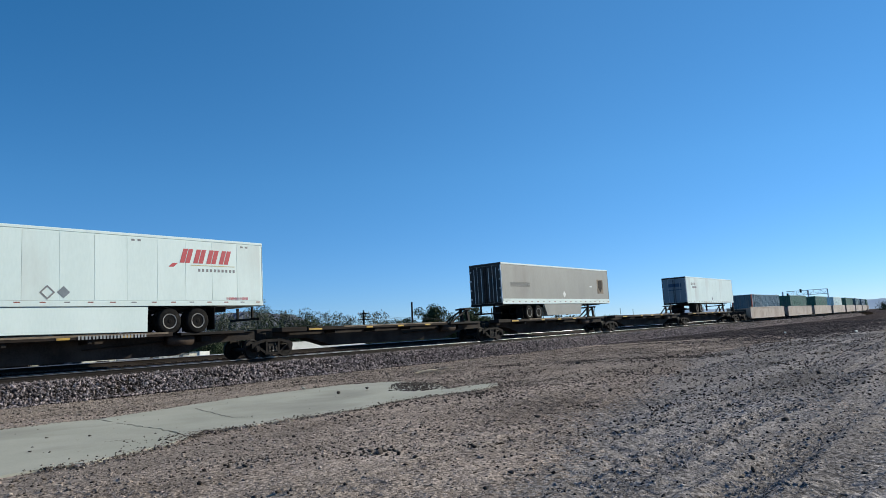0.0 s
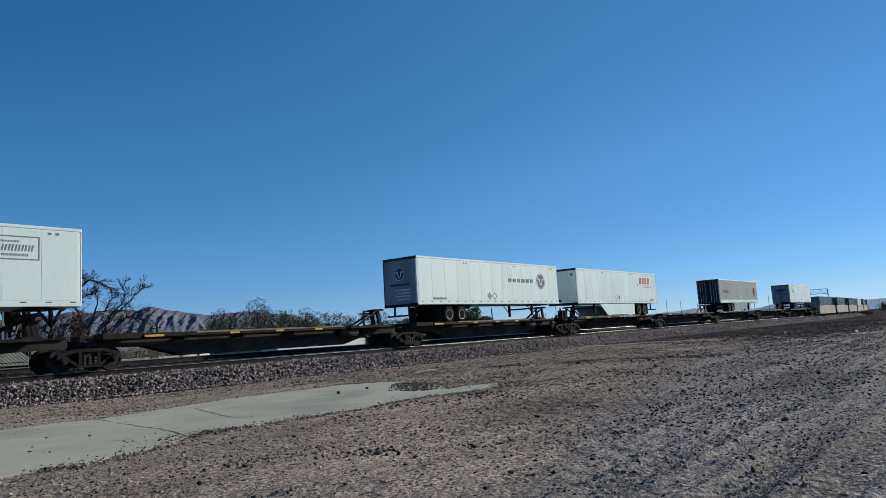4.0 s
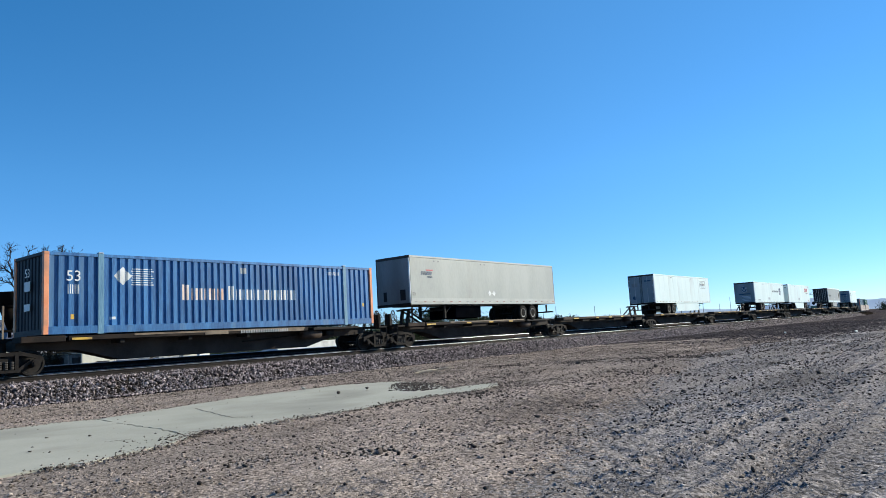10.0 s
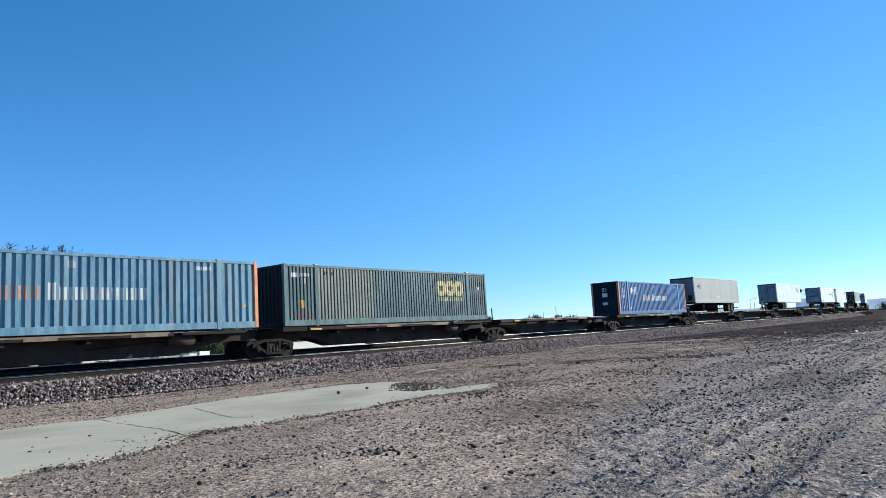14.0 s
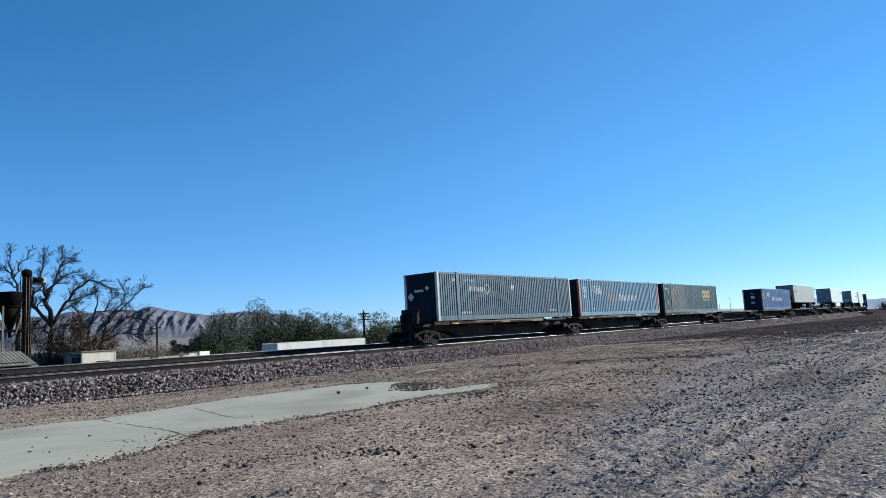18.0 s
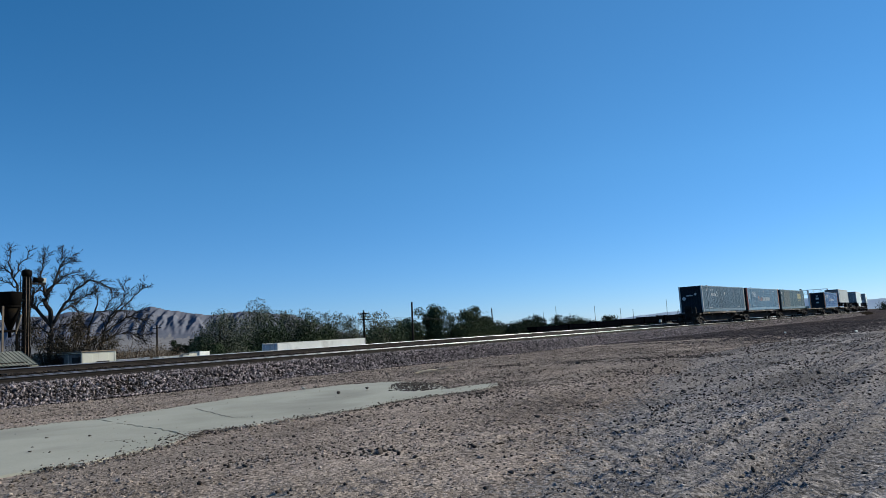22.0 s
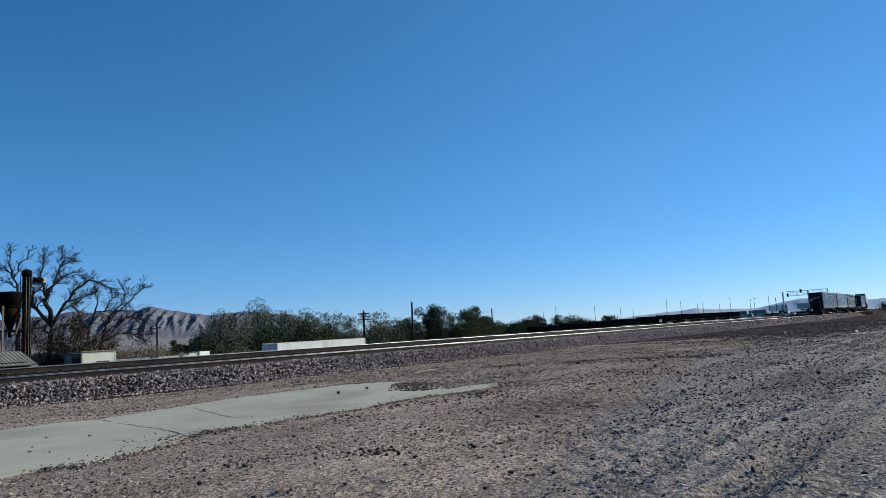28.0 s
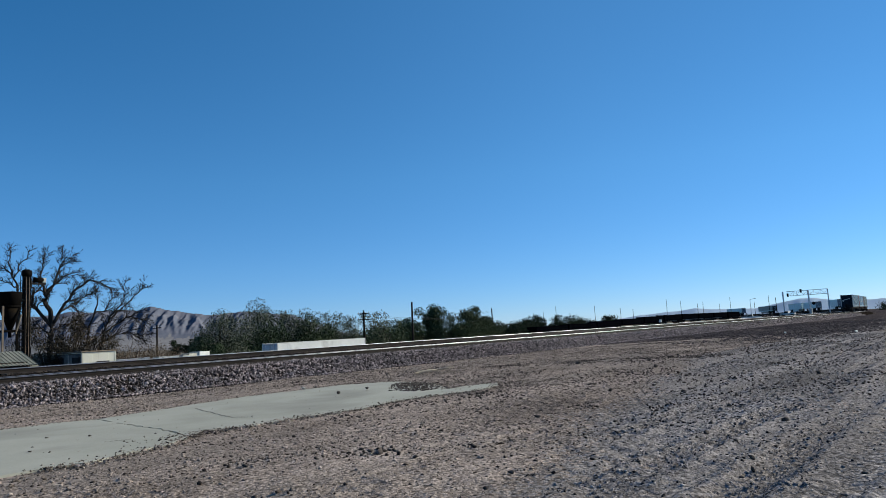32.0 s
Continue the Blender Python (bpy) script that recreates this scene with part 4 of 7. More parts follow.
def trailer(s0, label, paint, seams=True, skirt=True, top=5.13, box_h=2.80, bogie=-6.3, door=shade_door_grey, rail_mat=None, band=None, doors=True, skirt_to=4.2, flip=False, slant=0.25, rake=0.4, low=0.84):
    """A 53-foot van trailer on its own wheels, rear end towards -x."""
    ob = thing("van_trailer", label, "trailer", "trailers on the train")
    h, w = LEN / 2, WID / 2
    z0 = top - box_h
    deck = 1.23
    rail_mat = rail_mat or paint
    part("body", B(-h + 0.06, h - 0.04, -w + 0.03, w - 0.03, z0 + 0.05, top - 0.06, 0.02), paint, ob)
    for side in (-1, 1):
        y = side * (w - 0.03)
        if seams:
            n = 13
            p = (LEN - 0.3) / n
            sheet = part("side_wall", B(-h + 0.1, h - 0.1, *sorted((y, y + side * 0.012)), z0 + 0.2, top - 0.12), paint, ob)
            bm = B(0.004, p - 0.004, *sorted((y + side * 0.012, y + side * 0.022)), z0 + 0.22, top - 0.13, 0.004)
            pan = part("panel", bm, paint, sheet)
            for k in range(n):
                q = pan if k == 0 else pan.copy()
                if k:
                    scene.collection.objects.link(q)
                q.location = (-h + 0.15 + k * p, 0, 0)
        else:
            sheet = part("side_wall", B(-h + 0.1, h - 0.1, *sorted((y, y + side * 0.02)), z0 + 0.2, top - 0.12, 0.004), paint, ob)
        br = part("bottom_rail", B(-h + 0.02, h - 0.02, *sorted((side * w, side * (w - 0.06))), z0, z0 + 0.2, 0.01), rail_mat, ob)
        part("top_rail", B(-h + 0.02, h - 0.02, *sorted((side * w, side * (w - 0.06))), top - 0.12, top, 0.02), paint if not band else rail_mat, ob)
        for k in range(20):
            x = -h + 0.35 + k * 0.81
            part("reflector", B(x, x + 0.2, *sorted((side * (w + 0.003), side * w)), z0 + 0.13, z0 + 0.17), dull_red if k % 3 else grey_mark, br, "red and white reflective tape")
        if band:
            part("stripe", B(-h + 0.1, h - 0.1, *sorted((side * (w + 0.004), side * (w - 0.01))), z0 + 0.20, z0 + 0.36), band, ob, "pale stripe along the lower side")
    part("roof", B(-h + 0.05, h - 0.05, -w + 0.04, w - 0.04, top - 0.06, top - 0.01, 0.01), silver, ob)
    part("front_wall", B(h - 0.05, h, -w + 0.02, w - 0.02, z0, top, 0.02), paint, ob)
    # header and far post take a darker material, standing for rear shade
    fr = part("rear_frame", B(-h, -h + 0.06, -w, w, top - 0.16, top, 0.01), dark_door, ob)
    part("rear_post", B(-h, -h + 0.06, -w, -w + 0.09, z0, top - 0.16, 0.01), steel_grey, fr)
    part("rear_post", B(-h, -h + 0.06, w - 0.09, w, z0, top - 0.16, 0.01), dark_door, fr)
    part("rear_sill", B(-h - 0.02, -h + 0.06, -w, w, z0 - 0.06, z0 + 0.10, 0.01), car_black, fr)
    if doors:
        for sy in (-1, 1):
            d = part("rear_door", B(-h - 0.008, -h + 0.05, *sorted((sy * 0.012, sy * (w - 0.10))), z0 + 0.12, top - 0.18, 0.008), door, ob)
            for y, rod in ((0.09, car_black), (0.62, steel_grey)):
                part("lock_rod", C((-h - 0.03, sy * y, z0 + 0.1), (-h - 0.03, sy * y, top - 0.2), 0.016, n=6), rod, d)
            for k in range(4):
                zz = z0 + 0.4 + k * 0.62
                part("hinge", B(-h - 0.03, -h + 0.02, *sorted((sy * (w - 0.16), sy * (w + 0.012))), zz, zz + 0.10), steel_grey, d)
    else:
        part("rear_wall", B(-h - 0.008, -h + 0.05, -w + 0.09, w - 0.09, z0 + 0.1, top - 0.16, 0.008), door, ob)
    # bumper guard, frame rails, running gear
    gx_ = h - 0.14 if flip else -h + 0.02
    g = part("bumper_guard", B(gx_, gx_ + 0.10, -1.1, 1.1, z0 - 0.62, z0 - 0.52, 0.01), car_black, ob)
    for y in (-0.55, 0.55):
        part("guard_post", B(gx_ + 0.01, gx_ + 0.09, y - 0.05, y + 0.05, z0 - 0.52, z0 - 0.02), car_black, g)
    f_ = -1 if flip else 1
    part("slider_frame", B(bogie - 1.6, bogie + 2.4, -0.62, 0.62, z0 - 0.22, z0 - 0.01, 0.02), car_black, ob)
    for dx in (-0.62, 0.62):
        ax = part("axle", C((bogie + dx, -1.2, deck + 0.5), (bogie + dx, 1.2, deck + 0.5), 0.065, n=10), car_black, ob)
        for y in (-1.16, -0.84, 0.84, 1.16):
            trailer_wheel(ax, bogie + dx, y, deck + 0.5)
    part("mud_flap", B(bogie - f_ * 1.41 - 0.01, bogie - f_ * 1.41 + 0.01, -1.25, -0.68, deck + 0.12, z0 - 0.05), rubber, ob)
    part("mud_flap", B(bogie - f_ * 1.41 - 0.01, bogie - f_ * 1.41 + 0.01, 0.68, 1.25, deck + 0.12, z0 - 0.05), rubber, ob)
    f = -1 if flip else 1
    lx = f * (h - 3.4)
    lg = part("landing_gear", B(lx - 0.05, lx + 0.05, -0.95, 0.95, z0 - 0.35, z0 - 0.25), car_black, ob)
    for y in (-0.95, 0.95):
        part("leg", B(lx - 0.07, lx + 0.07, y - 0.07, y + 0.07, z0 - 0.80, z0), car_black, lg)
        part("brace", C((lx - f * 0.7, y, z0 - 0.03), (lx, y, z0 - 0.6), 0.03, n=6), car_black, lg)
    part("kingpin_plate", B(f * (h - 1.05) - 0.55, f * (h - 1.05) + 0.55, -0.6, 0.6, z0 - 0.06, z0 - 0.005, 0.01), car_black, ob)
    if skirt:
        for side in (-1, 1):
            part("side_skirt", prism(bmesh.new(), [(bogie + f_ * 1.5, z0 - 0.02), (bogie + f_ * (1.5 + rake), z0 - low), (f_ * (skirt_to - slant), z0 - low + 0.04), (f_ * skirt_to, z0 - 0.02)], *sorted((side * (w - 0.05), side * (w - 0.08)))), paint, ob, "white aerodynamic side skirt")
    RUNS.append((ob, s0, 0.0))
    return ob

# ---- loose stones ----
def ico():
    bm = bmesh.new()
    bmesh.ops.create_icosphere(bm, subdivisions=1, radius=1.0)
    v = np.array([x.co[:] for x in bm.verts])
    f = np.array([[w.index for w in x.verts] for x in bm.faces])
    bm.free()
    return v, f


ICO_V, ICO_F = ico()
OCT_V = np.array([(1, 0, 0), (-1, 0, 0), (0, 1, 0), (0, -1, 0), (0, 0, 1), (0, 0, -1)], float)
OCT_F = np.array([(0, 2, 4), (2, 1, 4), (1, 3, 4), (3, 0, 4), (2, 0, 5), (1, 2, 5), (3, 1, 5), (0, 3, 5)])

# half-buried chips: no face below the ground
CHIP_V = np.array([(1, 0, -0.5), (-1, 0, -0.5), (0, 1, -0.5), (0, -1, -0.5), (0, 0, 1)], float)
CHIP_F = OCT_F[:4]


def tri_mesh(name, v, f, material):
    me = bpy.data.meshes.new(name)
    me.vertices.add(len(v))
    me.vertices.foreach_set("co", np.ascontiguousarray(v, dtype=np.float32).ravel())
    me.loops.add(f.size)
    me.loops.foreach_set("vertex_index", f.ravel().astype(np.int32))
    me.polygons.add(len(f))
    me.polygons.foreach_set("loop_start", (np.arange(len(f)) * f.shape[1]).astype(np.int32))
    me.materials.append(material)
    me.update()
    me.validate()
    return new(name, me)


def scatter(name, pos, size, material, rng, flat=0.65, shape=(OCT_V, OCT_F)):
    bv, bf = shape
    n, k = len(pos), len(bv)
    v = bv[None] * (1 + 0.9 * (rng.rand(n, k, 1) - 0.5)) + 0.7 * (rng.rand(n, k, 3) - 0.5)
    sc = np.stack([0.75 + 0.6 * rng.rand(n), 0.75 + 0.6 * rng.rand(n), flat * (0.7 + 0.6 * rng.rand(n))], 1)
    v = v * sc[:, None, :] * np.asarray(size)[:, None, None]
    a = rng.rand(n) * 6.283
    t = (rng.rand(n) - 0.5) * 0.9
    ca, sa, ct, st = np.cos(a)[:, None], np.sin(a)[:, None], np.cos(t)[:, None], np.sin(t)[:, None]
    x, y, z = v[..., 0], v[..., 1], v[..., 2]
    y, z = y * ct - z * st, y * st + z * ct
    x, y = x * ca - y * sa, x * sa + y * ca
    v = np.stack([x, y, z], -1) + np.asarray(pos)[:, None, :]
    f = bf[None] + (np.arange(n) * k)[:, None, None]
    return tri_mesh(name, v.reshape(-1, 3), f.reshape(-1, 3), material)


SLAB = [(-30, 17.0), (5.8, 16.9), (7.0, 16.83), (7.7, 16.45), (10.46, 17.05), (12.55, 17.48), (14.05, 17.28), (15.9, 17.26), (17.3, 16.04), (16.7, 13.9), (14.9, 11.9), (15.4, 12.0), (16.8, 11.6), (15.9, 10.95), (14.5, 10.75), (13.5, 11.05), (12.1, 11.26), (10.65, 10.9), (9.6, 11.07), (8.8, 11.15), (8.0, 11.1), (7.2, 11.45), (6.63, 11.0), (6.0, 10.5), (5.4, 10.4), (4.6, 10.15), (4.0, 10.27), (-30, 10.4)]


def inside(px, py, poly):
    ok = np.zeros(len(px), bool)
    n = len(poly)
    for i in range(n):
        (x1, y1), (x2, y2) = poly[i], poly[(i + 1) % n]
        c = (y1 > py) != (y2 > py)
        ok ^= c & (px < (x2 - x1) * (py - y1) / (y2 - y1 + 1e-9) + x1)
    return ok


rng = np.random.RandomState(11)
# pebbles on the dirt, thicker in drifts; the finest only where one could see them
n = 330000
r = 4.5 + 46 * rng.rand(n) ** 1.7
th = np.radians(-3 + 84 * rng.rand(n))
px, py = r * np.cos(th), r * np.sin(th)
drift = waves(px, py, 21, 3, 0.5)
keep = (py > -2) & (py < 24.2) & (px > 1.0) & (rng.rand(n) < np.where(lane(px, py) > 0.5, 0.12 + 0.52 * smooth_step(lumps(px * 0.07, py - 0.015 * px, 0.42, 5), 0.30, 0.75), np.clip(0.48 + 0.45 * drift, 0.16, 1))) & (~inside(px, py, SLAB) | (rng.rand(n) < 0.004))
px, py = px[keep], py[keep]
sz = np.minimum((0.0024 + 0.00043 * np.hypot(px, py)) * (0.02 + 0.98 * rng.rand(len(px))) ** -0.40, 0.038)
pos = np.stack([px, py, ground_height(px, py) + sz * 0.10 + 0.028 * inside(px, py, SLAB)], 1)
grey = lane(px, py) > 0.5
fine_ = sz < 0.014
for name_, on, m_, words in (("pebbles", ~grey, pebble_mat, "brown pebbles strewn over the dirt"), ("lane_pebbles", grey, lane_pebble_mat, "grey pebbles strewn over a wheel-worn lane")):
    tagged(scatter(name_, pos[on & ~fine_], sz[on & ~fine_], m_, rng, 0.72), words, "pebbles", kind="stuff")
    tagged(scatter("fine_" + name_, pos[on & fine_], sz[on & fine_], m_, rng, 0.9, (CHIP_V, CHIP_F)), "fine " + words, "pebbles", kind="stuff")
# a thin scatter all round
n = 9000
r = 14 * rng.rand(n) ** 0.7
th = 6.283 * rng.rand(n)
px, py = r * np.cos(th), r * np.sin(th)
keep = (r < 4.6) | (np.degrees(th) > 80) & (np.degrees(th) < 356)
keep &= ~inside(px, py, SLAB)
px, py = px[keep], py[keep]
sz = 0.006 + 0.016 * rng.rand(len(px)) ** 4
tagged(scatter("sparse_pebbles", np.stack([px, py, ground_height(px, py) + sz * 0.2], 1), sz, lane_pebble_mat, rng, 0.8, (CHIP_V, CHIP_F)), "small pebbles strewn thinly over the dirt", "pebbles", kind="stuff")
# clods and bigger stones, in clusters
n = 42000
r = 4.5 + 48 * rng.rand(n) ** 1.15
th = np.radians(-3 + 84 * rng.rand(n))
px, py = r * np.cos(th), r * np.sin(th)
cl = lumps(px, py, 1.1, 33) * 0.6 + lumps(px * 0.45, py, 0.8, 34) * 0.6 + 0.14 * rng.randn(n)
keep = (py > -2) & (py < 23.8) & (px > 1.5) & (cl > 0.93 - 0.12 * (lane(px, py) > 0.5) - 0.10 * (px > 14)) & (rng.rand(n) < 0.55) & ~inside(px, py, SLAB)
px, py = px[keep], py[keep]
for x, y, rad, num in ((6.8, 6.65, 0.26, 46), (6.5, 7.1, 0.18, 20), (9.6, 10.3, 0.35, 40), (11.6, 10.5, 0.5, 60), (13.6, 9.9, 0.5, 60), (7.3, 5.8, 0.3, 18), (8.8, 4.7, 0.35, 24), (12.2, 4.3, 0.7, 50), (17, 6, 1.0, 60), (20, 9.5, 1.3, 90), (26, 11.5, 1.6, 110), (19.5, 13.5, 1.0, 80), (16.5, 3.4, 1.2, 80), (22.5, 18.6, 0.6, 90), (24.3, 16.4, 0.7, 150), (26.0, 13.8, 0.7, 160), (27.2, 11.4, 0.8, 170), (28.4, 9.8, 0.8, 120), (21.2, 9.2, 0.8, 80), (24.2, 5.7, 1.0, 90), (12.3, 6.4, 0.25, 22), (12.6, 4.9, 0.25, 22)):
    px = np.append(px, x + rad * rng.randn(num))
    py = np.append(py, y + rad * rng.randn(num) * 0.7)
ok = ~inside(px, py, SLAB)
px, py = px[ok], py[ok]
sz = 0.005 + 0.022 * rng.rand(len(px)) ** 4 + 0.0006 * np.hypot(px, py)
pos = np.stack([px, py, ground_height(px, py) + sz * 0.30], 1)
tagged(scatter("dirt_clods", pos, sz, clod_mat, rng, 0.9, (ICO_V, ICO_F)), "dark dirt clods and stones lying in clusters", "clods", kind="stuff")
# dirt crumbs along the slab's edges
n = 5000
e0 = rng.randint(1, len(SLAB) - 2, n)
f0 = rng.rand(n)
sl = np.array(SLAB)
px = sl[e0, 0] * (1 - f0) + sl[e0 + 1, 0] * f0 + 0.13 * rng.randn(n)
py = sl[e0, 1] * (1 - f0) + sl[e0 + 1, 1] * f0 + 0.13 * rng.randn(n)
sz = 0.008 + 0.022 * rng.rand(n) ** 2
tagged(scatter("slab_edge_crumbs", np.stack([px, py, 0.004 + 0 * px], 1), sz, pebble_mat, rng, 0.8, (CHIP_V, CHIP_F)), "loose dirt and pebbles along the edge of a slab", "pebbles", kind="stuff")
# darker clods that have rolled on to the slab's rim
n = 650
e0 = rng.randint(7, len(SLAB) - 2, n)
f0 = rng.rand(n)
spread = 0.16 + 0.25 * (rng.rand(n) < 0.15)
px = sl[e0, 0] * (1 - f0) + sl[e0 + 1, 0] * f0 + spread * rng.randn(n)
py = sl[e0, 1] * (1 - f0) + sl[e0 + 1, 1] * f0 + spread * rng.randn(n)
k2 = 150
px[:k2], py[:k2] = 6.9 + 0.5 * rng.randn(k2), 11.2 + 0.28 * rng.randn(k2)
sz = 0.007 + 0.016 * rng.rand(n) ** 2.5
tagged(scatter("rim_clods", np.stack([px, py, 0.012 + 0.3 * sz], 1), sz, clod_mat, rng, 0.7, (ICO_V, ICO_F)), "dark clods lying along the rim of a slab", "clods", kind="stuff")
# gravel spilt on the slab's far corner
n = 1500
px, py = 14.2 + 2.6 * rng.rand(n), 12.2 + 3.0 * rng.rand(n)
keep = np.abs((px - 15.3) * 0.9 - (py - 13.4)) < 0.75 * rng.rand(n) + 0.3
px, py = px[keep], py[keep]
sz = 0.010 + 0.022 * rng.rand(len(px))
tagged(scatter("spilt_gravel", np.stack([px, py, np.full(len(px), 0.02)], 1), sz, clod_mat, rng, 0.7, (ICO_V, ICO_F)), "dark gravel spilt over the corner of a slab", "gravel", kind="stuff")
# single stones: place and size
STONES = ((6.73, 6.75, 0.041), (6.68, 6.53, 0.046), (6.9, 6.55, 0.035), (6.77, 6.28, 0.028), (6.86, 7.04, 0.03), (6.57, 5.82, 0.033), (5.43, 7.69, 0.035), (7.63, 5.74, 0.035), (5.65, 4.12, 0.026), (5.18, 5.59, 0.024), (6.36, 4.28, 0.029), (7.32, 3.81, 0.031), (6.36, 3.77, 0.032), (9.53, 3.26, 0.037), (7.9, 2.26, 0.036), (10.5, 4.72, 0.035), (10.99, 2.62, 0.042), (15.08, 5.81, 0.049), (12.7, 3.91, 0.041), (14.19, 2.86, 0.044), (15.02, 7.23, 0.051), (10.6, 6.52, 0.038), (8.66, 7.34, 0.028), (7.49, 9.24, 0.029), (6.1, 7.09, 0.029), (4.68, 7.59, 0.022), (24.74, 13.14, 0.085), (58.64, 13.28, 0.09), (22.98, 9.35, 0.076), (19.41, 3.73, 0.06))
for x, y, s in ((13.4, 14.56, 0.055), (14.8, 14.87, 0.06), (5.42, 7.63, 0.035), (6.8, 6.56, 0.045), (6.6, 7.0, 0.035), (53.9, 7.85, 0.09)) + STONES:
    o = scatter("stone", np.zeros((1, 3)), np.array([s]), clod_mat if x < 50 else white_wall, rng, 0.8, (ICO_V, ICO_F))
    o.location = (x, y, gz(x, y) + (0.07 if x > 13 and x < 16 and y > 12 else 0.45 * s))
    tagged(o, "dark angular stone lying on the ground" if x < 50 else "pale stone lying on dark gravel", "stone", "single stones")


px, py = 4.5 + 12 * rng.rand(420), 10.6 + 6.3 * rng.rand(420)
keep = inside(px, py, SLAB) & (rng.rand(420) < 0.13)
px, py = px[keep], py[keep]
tagged(scatter("slab_grit", np.stack([px, py, np.full(len(px), 0.016)], 1), 0.008 + 0.018 * rng.rand(len(px)) ** 3, clod_mat, rng, 0.7, (ICO_V, ICO_F)), "dark bits of grit lying on a slab", "pebbles", kind="stuff")
lp_ = scatter("stone", np.zeros((1, 3)), np.array([0.10]), concrete, rng, 0.35, (ICO_V, ICO_F))
lp_.location = (14.75, 17.65, 0.02)
tagged(lp_, "pale flat stone at the edge of a concrete slab", "stone", "single stones")


def bed_height(u):
    return np.interp(u, [-3.1, -1.75, -1.3, 1.7], [-0.1, RAIL - 0.27, RAIL - 0.24, RAIL - 0.22])


# ballast on the shoulder, and between the rails
n = 40000
sx = 4 + 78 * rng.rand(n) ** 1.15
u = -3.15 + 1.95 * rng.rand(n)
sz = 0.024 + 0.036 * rng.rand(n) ** 1.3 + 0.0002 * sx
pos = np.stack([sx, TRACK_Y + u + 0.10 * waves(sx, sx * 0, 8, 2, 0.8), bed_height(u) + sz * 0.1 + (0.10 - 0.07 * smooth_step(u, -2.2, -1.7)) * rng.rand(n) ** 2], 1)
pos[:, 2] = np.maximum(pos[:, 2], 0.0)
tagged(scatter("ballast_shoulder", pos, sz, stone_mat, rng, 0.95), "pinkish grey crushed stone on the track shoulder", "ballast", kind="stuff")
n = 7000
s_ = 80 + 120 * rng.rand(n)
u = -3.2 + 1.7 * rng.rand(n)
P = np.array([line(a, b)[:2] for a, b in zip(s_, u)])
pos = np.stack([P[:, 0], P[:, 1], np.maximum(bed_height(u), 0) + 0.02], 1)
tagged(scatter("ballast_far_shoulder", pos, 0.06 + 0.05 * rng.rand(n), stone_mat, rng, 0.9, (CHIP_V, CHIP_F)), "crushed stone along the track further on", "ballast", kind="stuff")
n = 15000
sx = 4 + 56 * rng.rand(n)
u = -1.1 + 7.0 * rng.rand(n)
pos = np.stack([sx, TRACK_Y + u, RAIL - 0.215 + np.where(u > 2.6, RISE, 0)], 1)
keep = (u < 1.8) | (u > 3.1)
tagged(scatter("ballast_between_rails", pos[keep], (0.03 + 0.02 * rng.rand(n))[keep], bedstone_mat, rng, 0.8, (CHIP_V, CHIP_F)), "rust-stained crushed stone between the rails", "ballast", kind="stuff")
# dark gravel apron
n = 9000
px, py = 38 + 75 * rng.rand(n) ** 1.4, 6 + 18.5 * rng.rand(n)
keep = apron(px, py) > 0.3
px, py = px[keep], py[keep]
tagged(scatter("gravel_apron_stones", np.stack([px, py, ground_height(px, py) + 0.015], 1), 0.035 + 0.04 * rng.rand(len(px)), apron_stone_mat, rng, 0.6), "dark purple-grey gravel beside the track", "gravel", kind="stuff")

# ---- ties of the two tracks ----
tie_me = None
for off in (0.0, 4.6):
    ties = tagged(new("tie_row"), "weathered dark wooden ties under a railway track", "ties", kind="structure")
    for k in range(140):
        x, y, a = line(2 + k * 0.55, off)
        if tie_me is None:
            t0 = part("tie", B(-0.115, 0.115, -1.3, 1.3, -0.19, 0.0, 0.012), tie_wood, ties)
            tie_me = t0.data
        else:
            t0 = new("tie", tie_me)
            t0.parent = ties
        t0.matrix_basis = pose(x, y, RAIL - 0.186 + (RISE if off else 0), 0, 0, math.degrees(a) + (rng.rand() - 0.5) * 1.5)

# ---- the concrete slab ----
def rough_outline(poly, step, jag, seed):
    rr = random.Random(seed)
    out = []
    for i, (x1, y1) in enumerate(poly):
        x2, y2 = poly[(i + 1) % len(poly)]
        d = math.hypot(x2 - x1, y2 - y1)
        k = max(1, int(d / step)) if max(x1, x2) > 2 and d < 12 else 1
        for j in range(k):
            f = j / k
            out.append((x1 + (x2 - x1) * f + rr.uniform(-jag, jag), y1 + (y2 - y1) * f + rr.uniform(-jag, jag)))
    return out


slab = tagged(new("concrete_slab"), "cracked grey concrete slab half buried in dirt", "slab", kind="structure")
crack = [(7.69, 16.40), (7.45, 15.2), (7.22, 13.6), (7.10, 12.6), (6.85, 11.6), (6.70, 11.02)]
left = SLAB[:3] + [(x - 0.02, y) for x, y in crack] + SLAB[23:]
right = SLAB[4:22] + [(x + 0.025, y) for x, y in crack[::-1]]
for poly, seed in ((left, 1), (right, 2)):
    o = rough_outline(poly, 0.16, 0.045, seed)
    bm = bmesh.new()
    a = [bm.verts.new((x, y, 0.012)) for x, y in o]
    b = [bm.verts.new((x, y, -0.12)) for x, y in o]
    bm.faces.new(a)
    for k in range(len(o)):
        bm.faces.new((a[k], b[k], b[(k + 1) % len(o)], a[(k + 1) % len(o)]))
    bmesh.ops.triangulate(bm, faces=[f for f in bm.faces if len(f.verts) > 4])
    part("slab_piece", bm, concrete, slab)
